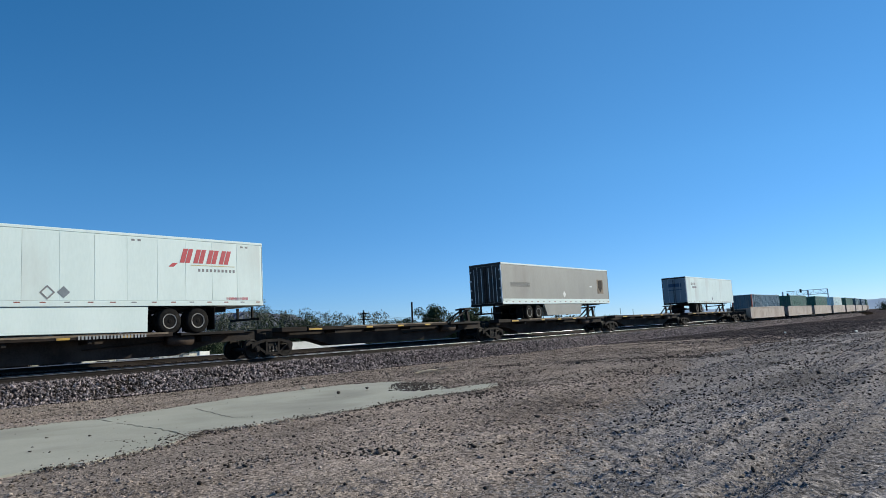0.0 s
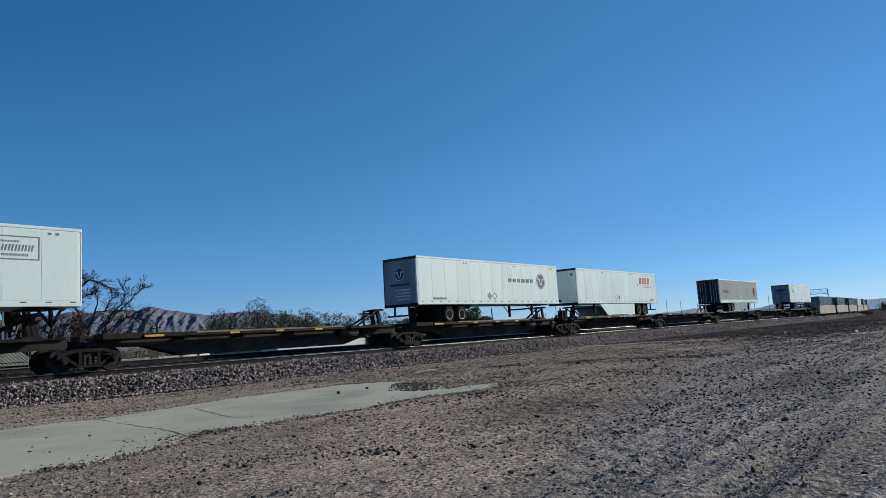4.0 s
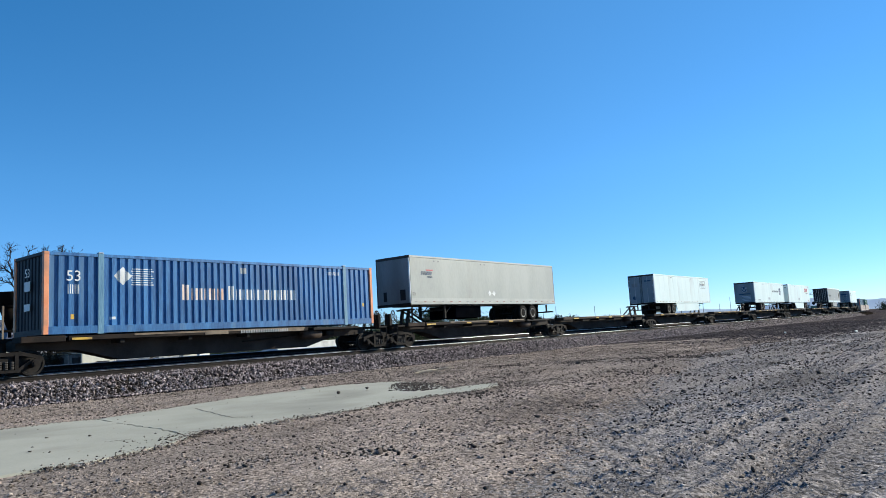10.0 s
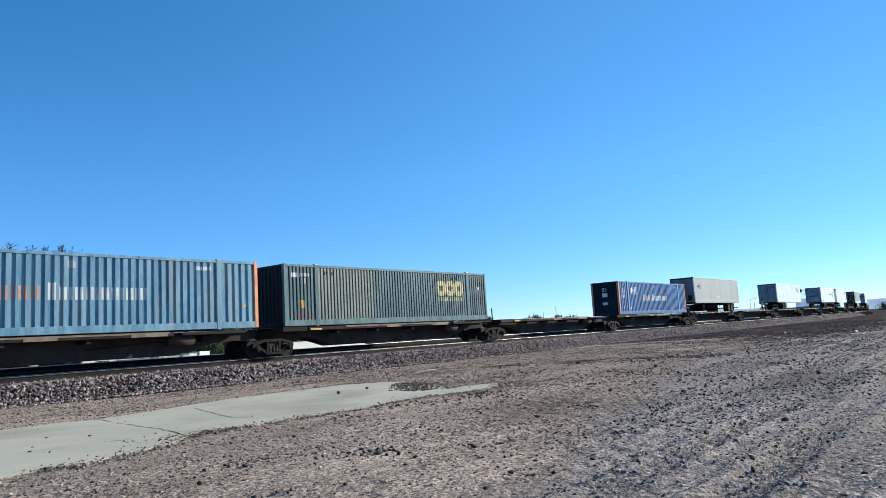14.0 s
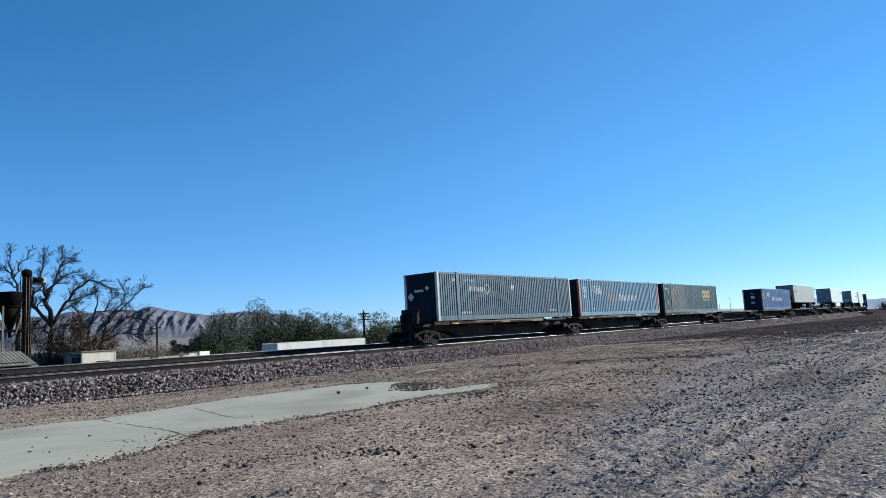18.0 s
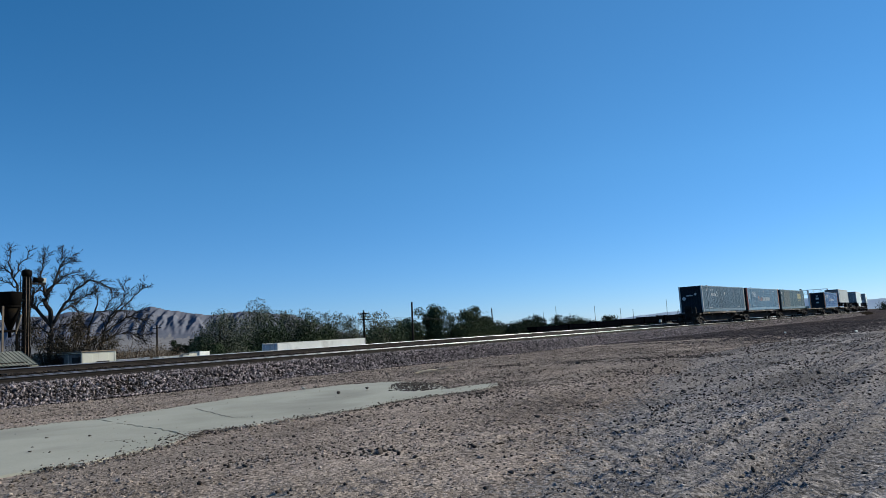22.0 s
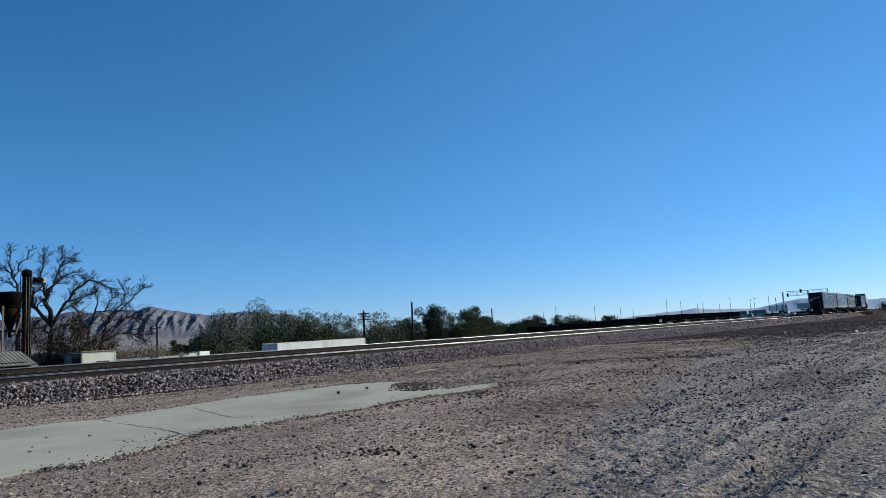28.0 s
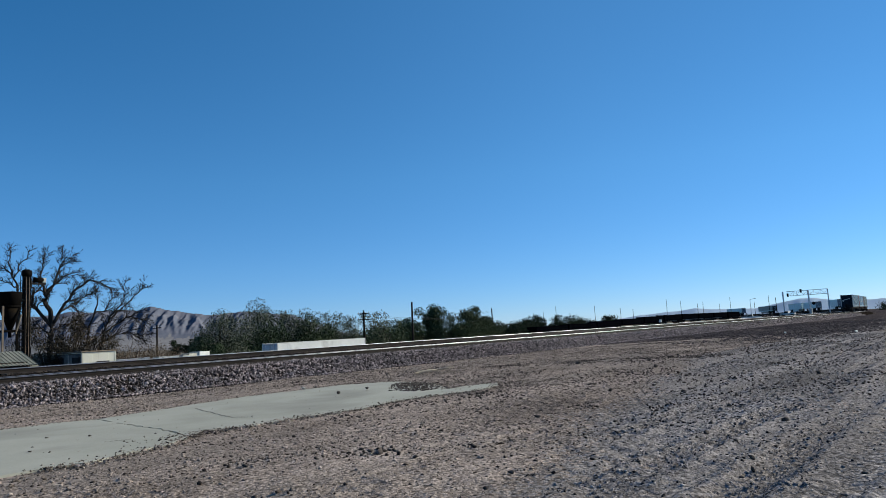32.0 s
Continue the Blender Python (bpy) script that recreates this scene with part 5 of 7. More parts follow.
for path_, wd in (([(9.85, 15.9), (9.55, 15.2), (9.32, 14.4), (9.0, 13.6), (8.8, 12.8), (8.95, 12.3)], 0.022), ([(5.75, 12.04), (5.9, 12.0), (6.0, 11.93), (6.15, 11.86)], 0.035), ([(5.5, 12.9), (6.2, 13.0), (6.9, 13.1)], 0.012), ([(12.2, 13.2), (12.9, 13.6), (13.6, 13.7)], 0.012)):
    rr = random.Random(int(path_[0][0] * 100))
    pts = []
    for (x1, y1), (x2, y2) in zip(path_, path_[1:]):
        for j in range(6):
            f = j / 6
            pts.append((x1 + (x2 - x1) * f + rr.uniform(-0.02, 0.02), y1 + (y2 - y1) * f + rr.uniform(-0.02, 0.02)))
    bm = bmesh.new()
    row = [(bm.verts.new((x - wd * rr.uniform(0.3, 1), y, 0.016)), bm.verts.new((x + wd * rr.uniform(0.3, 1), y, 0.016))) for x, y in pts]
    for (a, b), (c, d) in zip(row, row[1:]):
        bm.faces.new((a, c, d, b))
    part("crack", bm, crack_dark, slab, "dirt-filled crack")

def limb(bm, pts, radii, n=6):
    rings = []
    for i, p_ in enumerate(pts):
        d = (pts[min(i + 1, len(pts) - 1)] - pts[max(i - 1, 0)]).normalized()
        q = d.to_track_quat("Z", "Y")
        rings.append([bm.verts.new(p_ + q @ Vector((math.cos(6.283 * k / n), math.sin(6.283 * k / n), 0)) * radii[i]) for k in range(n)])
    for a, b in zip(rings, rings[1:]):
        for k in range(n):
            bm.faces.new((a[k], a[(k + 1) % n], b[(k + 1) % n], b[k]))
    bm.faces.new(rings[-1])


# driftwood by the track
st = thing("dead_branch", "pale dead branch lying on the gravel", "branch", m=pose(20.7, 17.1, gz(20.7, 17.1) + 0.05, 0, 0, -8))
bm = bmesh.new()
limb(bm, [Vector(q) for q in ((-1.0, 0, 0.0), (-0.6, 0.06, 0.03), (-0.2, -0.03, 0.05), (0.3, 0.08, 0.04), (0.75, 0.0, 0.09), (1.0, 0.05, 0.06))], [0.04, 0.045, 0.04, 0.036, 0.028, 0.016], 7)
part("stem", bm, dead_wood, st)
for a_, b_, c_ in (((0.1, 0.05, 0.04), (0.4, -0.2, 0.10), (0.75, -0.3, 0.06)), ((-0.4, 0.0, 0.03), (-0.1, 0.28, 0.09), (0.25, 0.42, 0.05)), ((-0.7, 0, 0.02), (-0.9, 0.2, 0.12), (-1.1, 0.28, 0.10))):
    bm = bmesh.new()
    limb(bm, [Vector(a_), Vector(b_), Vector(c_)], [0.03, 0.022, 0.012], 6)
    part("twig", bm, dead_wood, st)
pp = thing("marker_stake", "short dark steel stake beside the ballast", "stake", m=pose(39.3, 23.8, 0.0))
part("shaft", C((0, 0, 0), (0, 0, 0.40), 0.03, n=8), car_black, pp)
part("cap", C((0, 0, 0.40), (0, 0, 0.43), 0.05, n=8), car_black, pp)

# ---- beyond the tracks: plants ----
def grow(rr, bm_list, start, d, length, radius, depth, tips, spread, lift, minr=0.008):
    """Branches out of branches; the level picks the mesh that takes them."""
    pts, radii = [start], [radius]
    seg = 4 if depth > 1 else (3 if depth else 2)
    dd = d.copy()
    for k in range(seg):
        dd = (dd + Vector((rr.gauss(0, 0.09), rr.gauss(0, 0.09), rr.gauss(lift, 0.07)))).normalized()
        pts.append(pts[-1] + dd * length / seg)
        radii.append(max(minr, radius * (1 - 0.45 * (k + 1) / seg)))
    level = 0 if depth >= 5 else (1 if depth >= 3 else 2)
    limb(bm_list[min(level, len(bm_list) - 1)], pts, radii, 7 if level == 0 else (5 if level == 1 else 3))
    if depth == 0:
        tips.append(pts[-1])
        return
    kids = 3 if depth > 1 else 4
    for k in range(kids):
        at = 0.35 + 0.65 * (k + 1) / kids
        i = min(seg, max(1, int(round(at * seg))))
        axis = Vector((rr.gauss(0, 1), rr.gauss(0, 1), rr.gauss(0, 0.6))).normalized()
        nd = (dd + axis * spread * rr.uniform(0.6, 1.2)).normalized()
        grow(rr, bm_list, pts[i], nd, length * rr.uniform(0.60, 0.82), radii[i] * 0.70, depth - 1, tips, spread, lift, minr)
        if depth <= 2:
            tips.append(pts[i])


RIGHT = Vector((0.923, -0.384, 0))
BACK = Vector((0.384, 0.923, 0))


def old_tree(x, y, limbs, seed, label, twig=1.0, depth=4):
    """A leafless tree: bent main limbs, each given as radii and (sideways, back, height) points, with branches along them."""
    rr = random.Random(seed)
    z0 = gz(x, y) - 0.1
    ob = thing("bare_tree", label, "tree", "bare trees", pose(x, y, z0))
    fine = bmesh.new()
    spray = bmesh.new()
    for n_, (r0, r1, pts) in enumerate(limbs):
        pts = [RIGHT * a + BACK * b + Vector((0, 0, max(0.0, c - z0))) for a, b, c in pts]
        bent, k = [], 4
        for p0, p1 in zip(pts, pts[1:]):
            for q in range(k):
                bent.append(p0.lerp(p1, q / k) + Vector((rr.gauss(0, 1), rr.gauss(0, 1), rr.gauss(0, 1))) * 0.05)
        bent.append(pts[-1])
        m = len(bent)
        rad = [0.66 * (r0 + (r1 - r0) * (q / (m - 1)) ** 0.7) for q in range(m)]
        bm = bmesh.new()
        limb(bm, bent, rad, 8)
        part("trunk" if n_ == 0 else "limb", bm, bark, ob)
        for q in range(max(2, m // 4) if n_ else m - 5, m):
            for rep_ in range(4):
                d = (bent[q] - bent[q - 1]).normalized()
                out = Vector((rr.gauss(0, 1), rr.gauss(0, 1), rr.gauss(0.25, 0.7))).normalized()
                nd = (d * 1.0 + out * 0.75).normalized()
                grow(rr, [fine, fine, spray], bent[q], nd, twig * rr.uniform(0.4, 1.1) * (1.3 if bent[q].z < 6.5 else 0.8), max(0.02, rad[q] * 0.36), depth - 2 if rep_ == 1 else depth - 3, [], 0.5, 0.0, 0.0065)
    tagged(part("branch_spray", fine, bark, ob), kind="stuff")
    tagged(part("twig_spray", spray, bark, ob), "fine leafless twigs", kind="stuff")
    return ob


old_tree(23.4, 57.2, [
    (0.40, 0.22, [(-0.22, 0, -2), (-0.2, 0, 1.4), (-0.12, 0, 3.8), (-0.45, 0.1, 5.4), (-0.58, 0.1, 6.3)]),
    (0.20, 0.04, [(-0.58, 0.1, 6.2), (0.04, 0.3, 7.3), (0.42, 0.4, 8.5), (0.54, 0.4, 9.6)]),
    (0.26, 0.07, [(-0.12, 0, 3.9), (-1.07, -0.3, 4.9), (-1.39, -0.4, 5.6), (-1.34, -0.5, 6.4), (-1.6, -0.5, 7.4)]),
    (0.22, 0.04, [(-0.1, 0, 3.9), (0.7, -0.4, 5.5), (1.47, -0.6, 6.4), (2.39, -0.8, 7.2), (3.34, -0.9, 7.0), (4.0, -1.0, 6.3)]),
    (0.17, 0.04, [(-0.46, 0.1, 6.2), (-0.02, 0.5, 7.0), (0.75, 0.8, 7.75), (1.86, 1.0, 7.8)]),
    (0.18, 0.04, [(-0.58, 0.1, 6.3), (-0.91, -0.2, 7.3), (-0.79, -0.3, 8.5), (-0.61, -0.4, 9.3)]),
    (0.10, 0.03, [(0.29, 0.4, 8.2), (0.81, 0.6, 8.8), (1.26, 0.7, 9.3)]),
    (0.13, 0.03, [(0.3, -0.2, 4.8), (1.1, 0.4, 5.2), (2.0, 0.8, 5.9), (2.7, 0.9, 6.3)]),
    (0.12, 0.03, [(-0.15, 0, 3.2), (-0.9, 0.4, 3.7), (-1.6, 0.6, 3.6)]),
    (0.12, 0.03, [(-0.1, 0, 3.4), (0.7, 0.4, 3.9), (1.5, 0.5, 3.8)])], 5, "large leafless desert tree with twisted grey limbs", 0.62, 5)
old_tree(26.2, 57.6, [
    (0.20, 0.05, [(-0.1, 0, -2), (-0.1, 0, 1.2), (0.02, 0, 3.3), (0.43, 0.1, 4.8), (0.70, 0.2, 5.7), (0.56, 0.2, 6.9)]),
    (0.18, 0.04, [(0.85, 0, -2), (0.85, 0, 1.1), (1.05, -0.2, 3.2), (1.67, -0.3, 4.4), (2.52, -0.5, 5.6), (2.66, -0.6, 7.1)]),
    (0.12, 0.03, [(1.67, -0.3, 4.3), (2.66, 0.1, 5.2), (3.81, 0.3, 6.4), (4.3, 0.4, 6.8)]),
    (0.14, 0.03, [(1.05, -0.2, 2.9), (2.09, 0.3, 3.8), (3.22, 0.6, 4.4), (4.09, 0.8, 4.1), (4.45, 0.8, 3.2)]),
    (0.10, 0.03, [(0.43, 0.1, 4.8), (1.25, 0.4, 4.95), (1.81, 0.6, 6.2)]),
    (0.12, 0.03, [(0.02, 0, 3.3), (-0.65, 0.3, 4.4), (-0.93, 0.4, 5.7)]),
    (0.10, 0.03, [(0.9, 0, 2.2), (1.9, 0.5, 2.9), (3.0, 0.7, 3.2), (3.7, 0.7, 2.7)])], 9, "leafless desert tree leaning over dry brush", 0.55, 5)
old_tree(20.3, 58.8, [
    (0.22, 0.14, [(1.1, 0, -2), (1.14, 0, 1.5), (1.13, 0, 4.9), (1.07, 0, 6.65)]),
    (0.13, 0.03, [(1.07, 0, 6.6), (0.75, 0.1, 7.7), (0.14, 0.2, 8.25), (-0.3, 0.2, 8.7)]),
    (0.10, 0.03, [(0.82, 0, 7.6), (1.23, -0.2, 8.5), (1.97, -0.3, 9.7)]),
    (0.10, 0.03, [(0.75, 0, 7.7), (0.43, 0.2, 9.1), (0.54, 0.3, 9.9)]),
    (0.10, 0.03, [(1.03, 0, 6.9), (0.52, 0.2, 7.2), (-0.1, 0.3, 7.4)])], 14, "leafless tree with forked limbs behind an old hopper", 0.55, 4)


def leafy(x, y, top, wid, seed, leaf, label, name="tree", leaves=2600, size=0.13, gap=0.0, group="trees beyond the tracks", low=0.25):
    rr = np.random.RandomState(seed)
    z = gz(x, y) - 0.1
    H = top - z
    ob = thing(name, label, "tree" if name == "tree" else "bush", group, pose(x, y, z))
    r2 = random.Random(seed)
    bm = bmesh.new()
    hubs = []
    for k in range(9 if name == "tree" else 7):
        a = r2.uniform(0, 6.283)
        rad = wid * 0.5 * r2.uniform(0.15, 0.85)
        tip = Vector((math.cos(a) * rad, math.sin(a) * rad, H * r2.uniform(low + 0.15, 0.93)))
        mid = Vector((tip.x * 0.35, tip.y * 0.35, tip.z * 0.55))
        limb(bm, [Vector((0, 0, 0)), mid, tip], [0.035 * H * 0.5, 0.018 * H * 0.5, 0.02], 6)
        hubs.append((tip, wid * r2.uniform(0.13, 0.26)))
        hubs.append((mid + Vector((r2.uniform(-1, 1), r2.uniform(-1, 1), 0)) * wid * 0.22, wid * r2.uniform(0.14, 0.24)))
        if r2.random() < 0.5:
            hubs.append((tip + Vector((r2.uniform(-0.3, 0.3), r2.uniform(-0.3, 0.3), r2.uniform(0.1, 0.5))) * wid * 0.25, wid * r2.uniform(0.05, 0.10)))
    part("trunk", bm, bark, ob)
    w = np.array([h[1] ** 2 for h in hubs])
    pick = rr.choice(len(hubs), leaves, p=w / w.sum())
    c = np.array([h[0][:] for h in hubs])[pick]
    rad = np.array([h[1] for h in hubs])[pick]
    d = rr.randn(leaves, 3)
    d /= np.linalg.norm(d, axis=1, keepdims=True)
    c = c + d * (rad * (0.35 + 0.75 * rr.rand(leaves) ** 0.6))[:, None]
    c[:, 2] = np.maximum(c[:, 2], 0.15)
    u = rr.randn(leaves, 3)
    u /= np.linalg.norm(u, axis=1, keepdims=True)
    v = np.cross(u, rr.randn(leaves, 3))
    v /= np.linalg.norm(v, axis=1, keepdims=True)
    s = size * (0.6 + 0.8 * rr.rand(leaves))[:, None]
    u[:, 2] = np.abs(u[:, 2]) * 1.2
    q = np.stack([c - u * s, c + v * s * 0.30, c + u * s * 1.25, c - v * s * 0.30], 1).reshape(-1, 3)
    f = np.arange(leaves * 4).reshape(-1, 4)
    crown = tri_mesh("crown", q, f, leaf)
    crown.parent = ob
    return ob


for x, y, top, wid, seed, leaf, size in (
        (41.8, 65.5, 2.6, 3.2, 1, leaf_dark, 0.12), (44.5, 66.0, 4.7, 4.4, 2, leaf_olive, 0.12), (47.7, 70.4, 5.1, 5.2, 3, leaf_olive, 0.12),
        (50.0, 67.5, 4.2, 5.0, 4, leaf_dark, 0.13), (53.8, 72.2, 6.2, 5.4, 5, leaf_olive, 0.12), (56.5, 71.0, 6.2, 5.2, 6, leaf_olive, 0.12),
        (58.2, 68.7, 4.5, 5.0, 7, leaf_dark, 0.13), (60.5, 70.5, 5.7, 5.2, 8, leaf_olive, 0.12), (64.0, 72.5, 4.3, 4.6, 9, leaf_dark, 0.13),
        (67.5, 73.8, 5.3, 4.8, 10, leaf_olive, 0.12), (70.5, 72.5, 4.6, 4.4, 11, leaf_olive, 0.12)):
    leafy(x, y, top, wid * 1.22, seed, leaf, "grey-green feathery desert tree in a dense row", size=size, leaves=6400, low=0.1)
for x, y, top, wid, seed, lv in ((79.1, 76.4, 5.2, 4.6, 21, 900), (84.0, 79.0, 3.4, 6.0, 22, 2400), (92.0, 82.0, 3.6, 5.6, 23, 2400), (96.8, 86.8, 4.6, 5.6, 24, 2600),
                                 (100.3, 82.7, 6.8, 6.2, 25, 3400), (104.5, 79.5, 5.4, 6.6, 26, 3400), (109.0, 80.0, 5.6, 6.6, 27, 3400), (113.5, 80.5, 5.0, 6.0, 28, 2600), (120.0, 84.0, 3.6, 7.0, 29, 2200), (102.5, 85.0, 5.2, 6.0, 30, 3000), (118.0, 82.0, 4.4, 5.0, 44, 2200)):
    leafy(x, y, top, wid, seed, leaf_dark if lv > 1000 else leaf_olive, "dark green broad desert tree beyond the railway" if lv > 1000 else "sparse half-bare desert tree beyond the railway", leaves=int(lv * 1.9), size=0.2)
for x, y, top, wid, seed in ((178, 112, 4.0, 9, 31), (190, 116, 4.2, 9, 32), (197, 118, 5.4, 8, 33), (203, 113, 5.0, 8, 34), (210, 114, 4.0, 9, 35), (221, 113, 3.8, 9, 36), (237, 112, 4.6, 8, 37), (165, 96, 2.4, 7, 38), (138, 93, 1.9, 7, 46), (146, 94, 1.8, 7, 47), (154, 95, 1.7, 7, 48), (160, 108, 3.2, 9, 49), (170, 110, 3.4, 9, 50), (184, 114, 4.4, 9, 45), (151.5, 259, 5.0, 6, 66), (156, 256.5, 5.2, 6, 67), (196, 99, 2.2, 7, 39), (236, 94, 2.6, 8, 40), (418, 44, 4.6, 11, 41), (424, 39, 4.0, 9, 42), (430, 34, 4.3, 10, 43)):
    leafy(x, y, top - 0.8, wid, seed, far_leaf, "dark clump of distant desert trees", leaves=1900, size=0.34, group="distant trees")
for x, y, top, wid, seed in ((24.8, 57.6, 3.7, 4.6, 51), (29.5, 57.0, 2.5, 5.0, 52), (34.0, 60.0, 1.9, 5.0, 53), (38.0, 66.0, 1.7, 5.0, 54), (42, 76, 1.5, 6, 55), (22.9, 59.5, 4.1, 4.6, 56), (35, 70, 1.6, 6, 57), (31, 62, 2.0, 5, 58)):
    leafy(x, y, top, wid, seed, leaf_dry, "dry reddish-brown brush beside the yard", name="bush", leaves=3400, size=0.075, group="dry bushes", low=0.05)
for x, y, top, wid, seed in ((22.6, 56.4, 4.4, 3.4, 61), (24.3, 56.0, 4.7, 3.2, 62), (25.4, 56.6, 4.2, 3.0, 63), (20.9, 57.0, 3.4, 3.0, 64), (23.5, 56.2, 3.6, 3.4, 65), (26.8, 56.4, 3.6, 2.8, 68)):
    leafy(x, y, top, wid, seed, brush_dark, "dark leafless brush at the foot of bare trees", name="bush", leaves=3000, size=0.09, group="dry bushes", low=0.05)

for x, y, top, wid, seed in ((43.0, 64.8, 1.6, 3.6, 71), (46.5, 66.8, 2.6, 4.6, 72), (50.5, 69.5, 3.0, 4.8, 73), (55.0, 69.5, 3.4, 5.0, 74), (59.5, 69.0, 3.2, 5.0, 75), (62.5, 70.5, 3.2, 4.6, 76), (66.0, 71.5, 3.0, 4.6, 77), (73.5, 74.0, 2.6, 4.6, 78), (77.0, 75.0, 2.2, 4.4, 79), (81.5, 76.0, 1.8, 4.4, 80), (88.5, 80.0, 2.2, 4.6, 81), (95.0, 83.5, 3.2, 5.0, 82), (99.0, 81.5, 3.4, 5.2, 83), (103.0, 80.5, 3.6, 5.2, 84), (107.0, 80.5, 3.6, 5.4, 85), (111.5, 81.0, 3.4, 5.4, 86), (116.0, 82.0, 3.0, 5.4, 87)):
    leafy(x, y, top, wid, seed, leaf_dark, "dark green undergrowth filling a row of desert trees", name="bush", leaves=3000, size=0.13, group="undergrowth", low=0.05)

# ---- beyond the tracks: buildings and gear ----
def steel_box(name, label, x0, x1, y0, y1, z0, z1, side, end, category="container", depth=0.008, pitch=1.2):
    """A parked box: ribbed sides, flat ends with door bars."""
    ob = thing(name, label, category, "storage boxes", pose((x0 + x1) / 2, (y0 + y1) / 2, z0))
    hx, hy, h = (x1 - x0) / 2, (y1 - y0) / 2, z1 - z0
    for sg in (-1, 1):
        part("side_panel", corrugated(-hx + 0.1, hx - 0.1, 0.15, h - 0.1, sg * (hy - 0.01), sg, pitch, depth), side, ob)
        part("end_panel", B(*sorted((sg * (hx - 0.08), sg * (hx - 0.02))), -hy + 0.1, hy - 0.1, 0.12, h - 0.1, 0.01), end, ob)
        part("bottom_rail", B(-hx, hx, *sorted((sg * hy, sg * (hy - 0.1))), 0, 0.15, 0.01), side, ob)
        part("top_rail", B(-hx, hx, *sorted((sg * hy, sg * (hy - 0.08))), h - 0.1, h, 0.01), side, ob)
        for sx in (-1, 1):
            part("corner_post", B(*sorted((sx * hx, sx * (hx - 0.12))), *sorted((sg * (hy + 0.004), sg * (hy - 0.12))), 0, h + 0.01, 0.01), side, ob)
    for y in (-0.5 * hy, 0.5 * hy):
        part("lock_rod", C((-hx - 0.01, y, 0.15), (-hx - 0.01, y, h - 0.15), 0.02, n=6), steel_grey, ob)
    part("roof", B(-hx + 0.05, hx - 0.05, -hy + 0.05, hy - 0.05, h - 0.06, h - 0.02), side, ob)
    part("floor", B(-hx + 0.05, hx - 0.05, -hy + 0.05, hy - 0.05, 0.05, 0.12), car_black, ob)
    return ob


steel_box("storage_container", "long white steel storage container beyond the railway", 43.7, 55.85, 56.0, 58.44, gz(50, 57), 1.50, white_wall, pale_blue)
st_box = bpy.data.objects["storage_container"]
for x0, x1, z0, z1 in ((-5.6, -4.9, 0.9, 1.7), (-4.6, -3.9, 1.1, 1.6), (-0.6, 0.3, 1.2, 1.75), (1.9, 2.6, 0.8, 1.3), (4.6, 5.4, 1.3, 1.9)):
    part("faded_patch", B(x0, x1, -1.226, -1.222, z0, z1), dim_white, st_box, "faded grey painted-over patch")
sb = steel_box("storage_shed", "old storage box with a cream end and peeling side darkened for shade", 23.2, 25.7, 52.0, 60.6, gz(24, 54), 1.62, cream_wall, peel_shade_wall, "shed")
part("roof_edge", B(-1.32, 1.32, -4.38, 4.38, 2.80, 2.88), deck_tan, sb, "rusty roof edge")
# flat dark panels stand in for the unlit inside of two doorways
for y0, y1 in ((-4.0, -2.8), (-1.4, 0.7)):
    part("dark_opening", B(-1.262, -1.24, y0, y1, 0.25, 2.45), dark_hole, sb, "dark panel painted as a shaded doorway in the long side")
part("stain", B(-0.2, 0.75, -4.306, -4.300, 1.95, 2.1), rust, sb, "rusty streak")

ob = thing("tin_roof_shed", "low shed with a weathered corrugated sheet roof", "shed", m=pose(13.9, 41.7, gz(13.9, 41.7)))
zb = gz(14.6, 41.6)
part("wall", B(-2.6, 1.5, -0.9, 0.9, 0, 1.3 - zb), pole_wood, ob)
bm = corrugated(-2.9, 1.9, -1.25, 1.25, 0, -1, 0.20, 0.03)
bmesh.ops.transform(bm, matrix=Matrix.Translation((0, -0.1, 1.52 - zb)) @ pose(0, 0, 0, -72, 0, 0), verts=bm.verts)
part("roof", bm, roof_sheet, ob, "grey corrugated roof sheets")

# aggregate hopper with its bucket elevator
zb = gz(17.3, 49)
hp = thing("aggregate_hopper", "rusty conical steel hopper on a braced frame", "hopper", m=pose(17.4, 48.88, zb))
part("bin", lathe(bmesh.new(), [(0.60, -1.0), (0.66, 0.0), (0.66, 0.06), (0.62, 0.06), (0.58, -0.9)], 24, Matrix.Translation((0, 0, 5.6 - zb)) @ pose(0, 0, 0, 90, 0, 0)), dark_hopper, hp, "", True)
part("cone", C((0, 0, 3.25 - zb), (0, 0, 4.6 - zb), 0.13, 0.60, n=24), yellow_hopper, hp, "faded yellow cone with rust", True)
part("spout", C((0, 0, 2.8 - zb), (0, 0, 3.27 - zb), 0.10, n=12), dark_hopper, hp)
part("rim_band", lathe(bmesh.new(), [(0.63, -0.05), (0.66, -0.05), (0.66, 0.05), (0.63, 0.05)], 24, Matrix.Translation((0, 0, 4.75 - zb)) @ pose(0, 0, 0, 90, 0, 0)), dark_hopper, hp)
for sx in (-1, 1):
    for sy in (-1, 1):
        part("leg", B(sx * 0.62 - 0.05, sx * 0.62 + 0.05, sy * 0.62 - 0.05, sy * 0.62 + 0.05, 0, 4.75 - zb), deck_tan if (sx, sy) == (-1, -1) else dark_hopper, hp, "faded pale leg" if (sx, sy) == (-1, -1) else "")
    for zz in (1.4, 3.15):
        part("cross_beam", B(sx * 0.62 - 0.04, sx * 0.62 + 0.04, -0.57, 0.57, zz - zb, zz + 0.10 - zb), dark_hopper, hp)
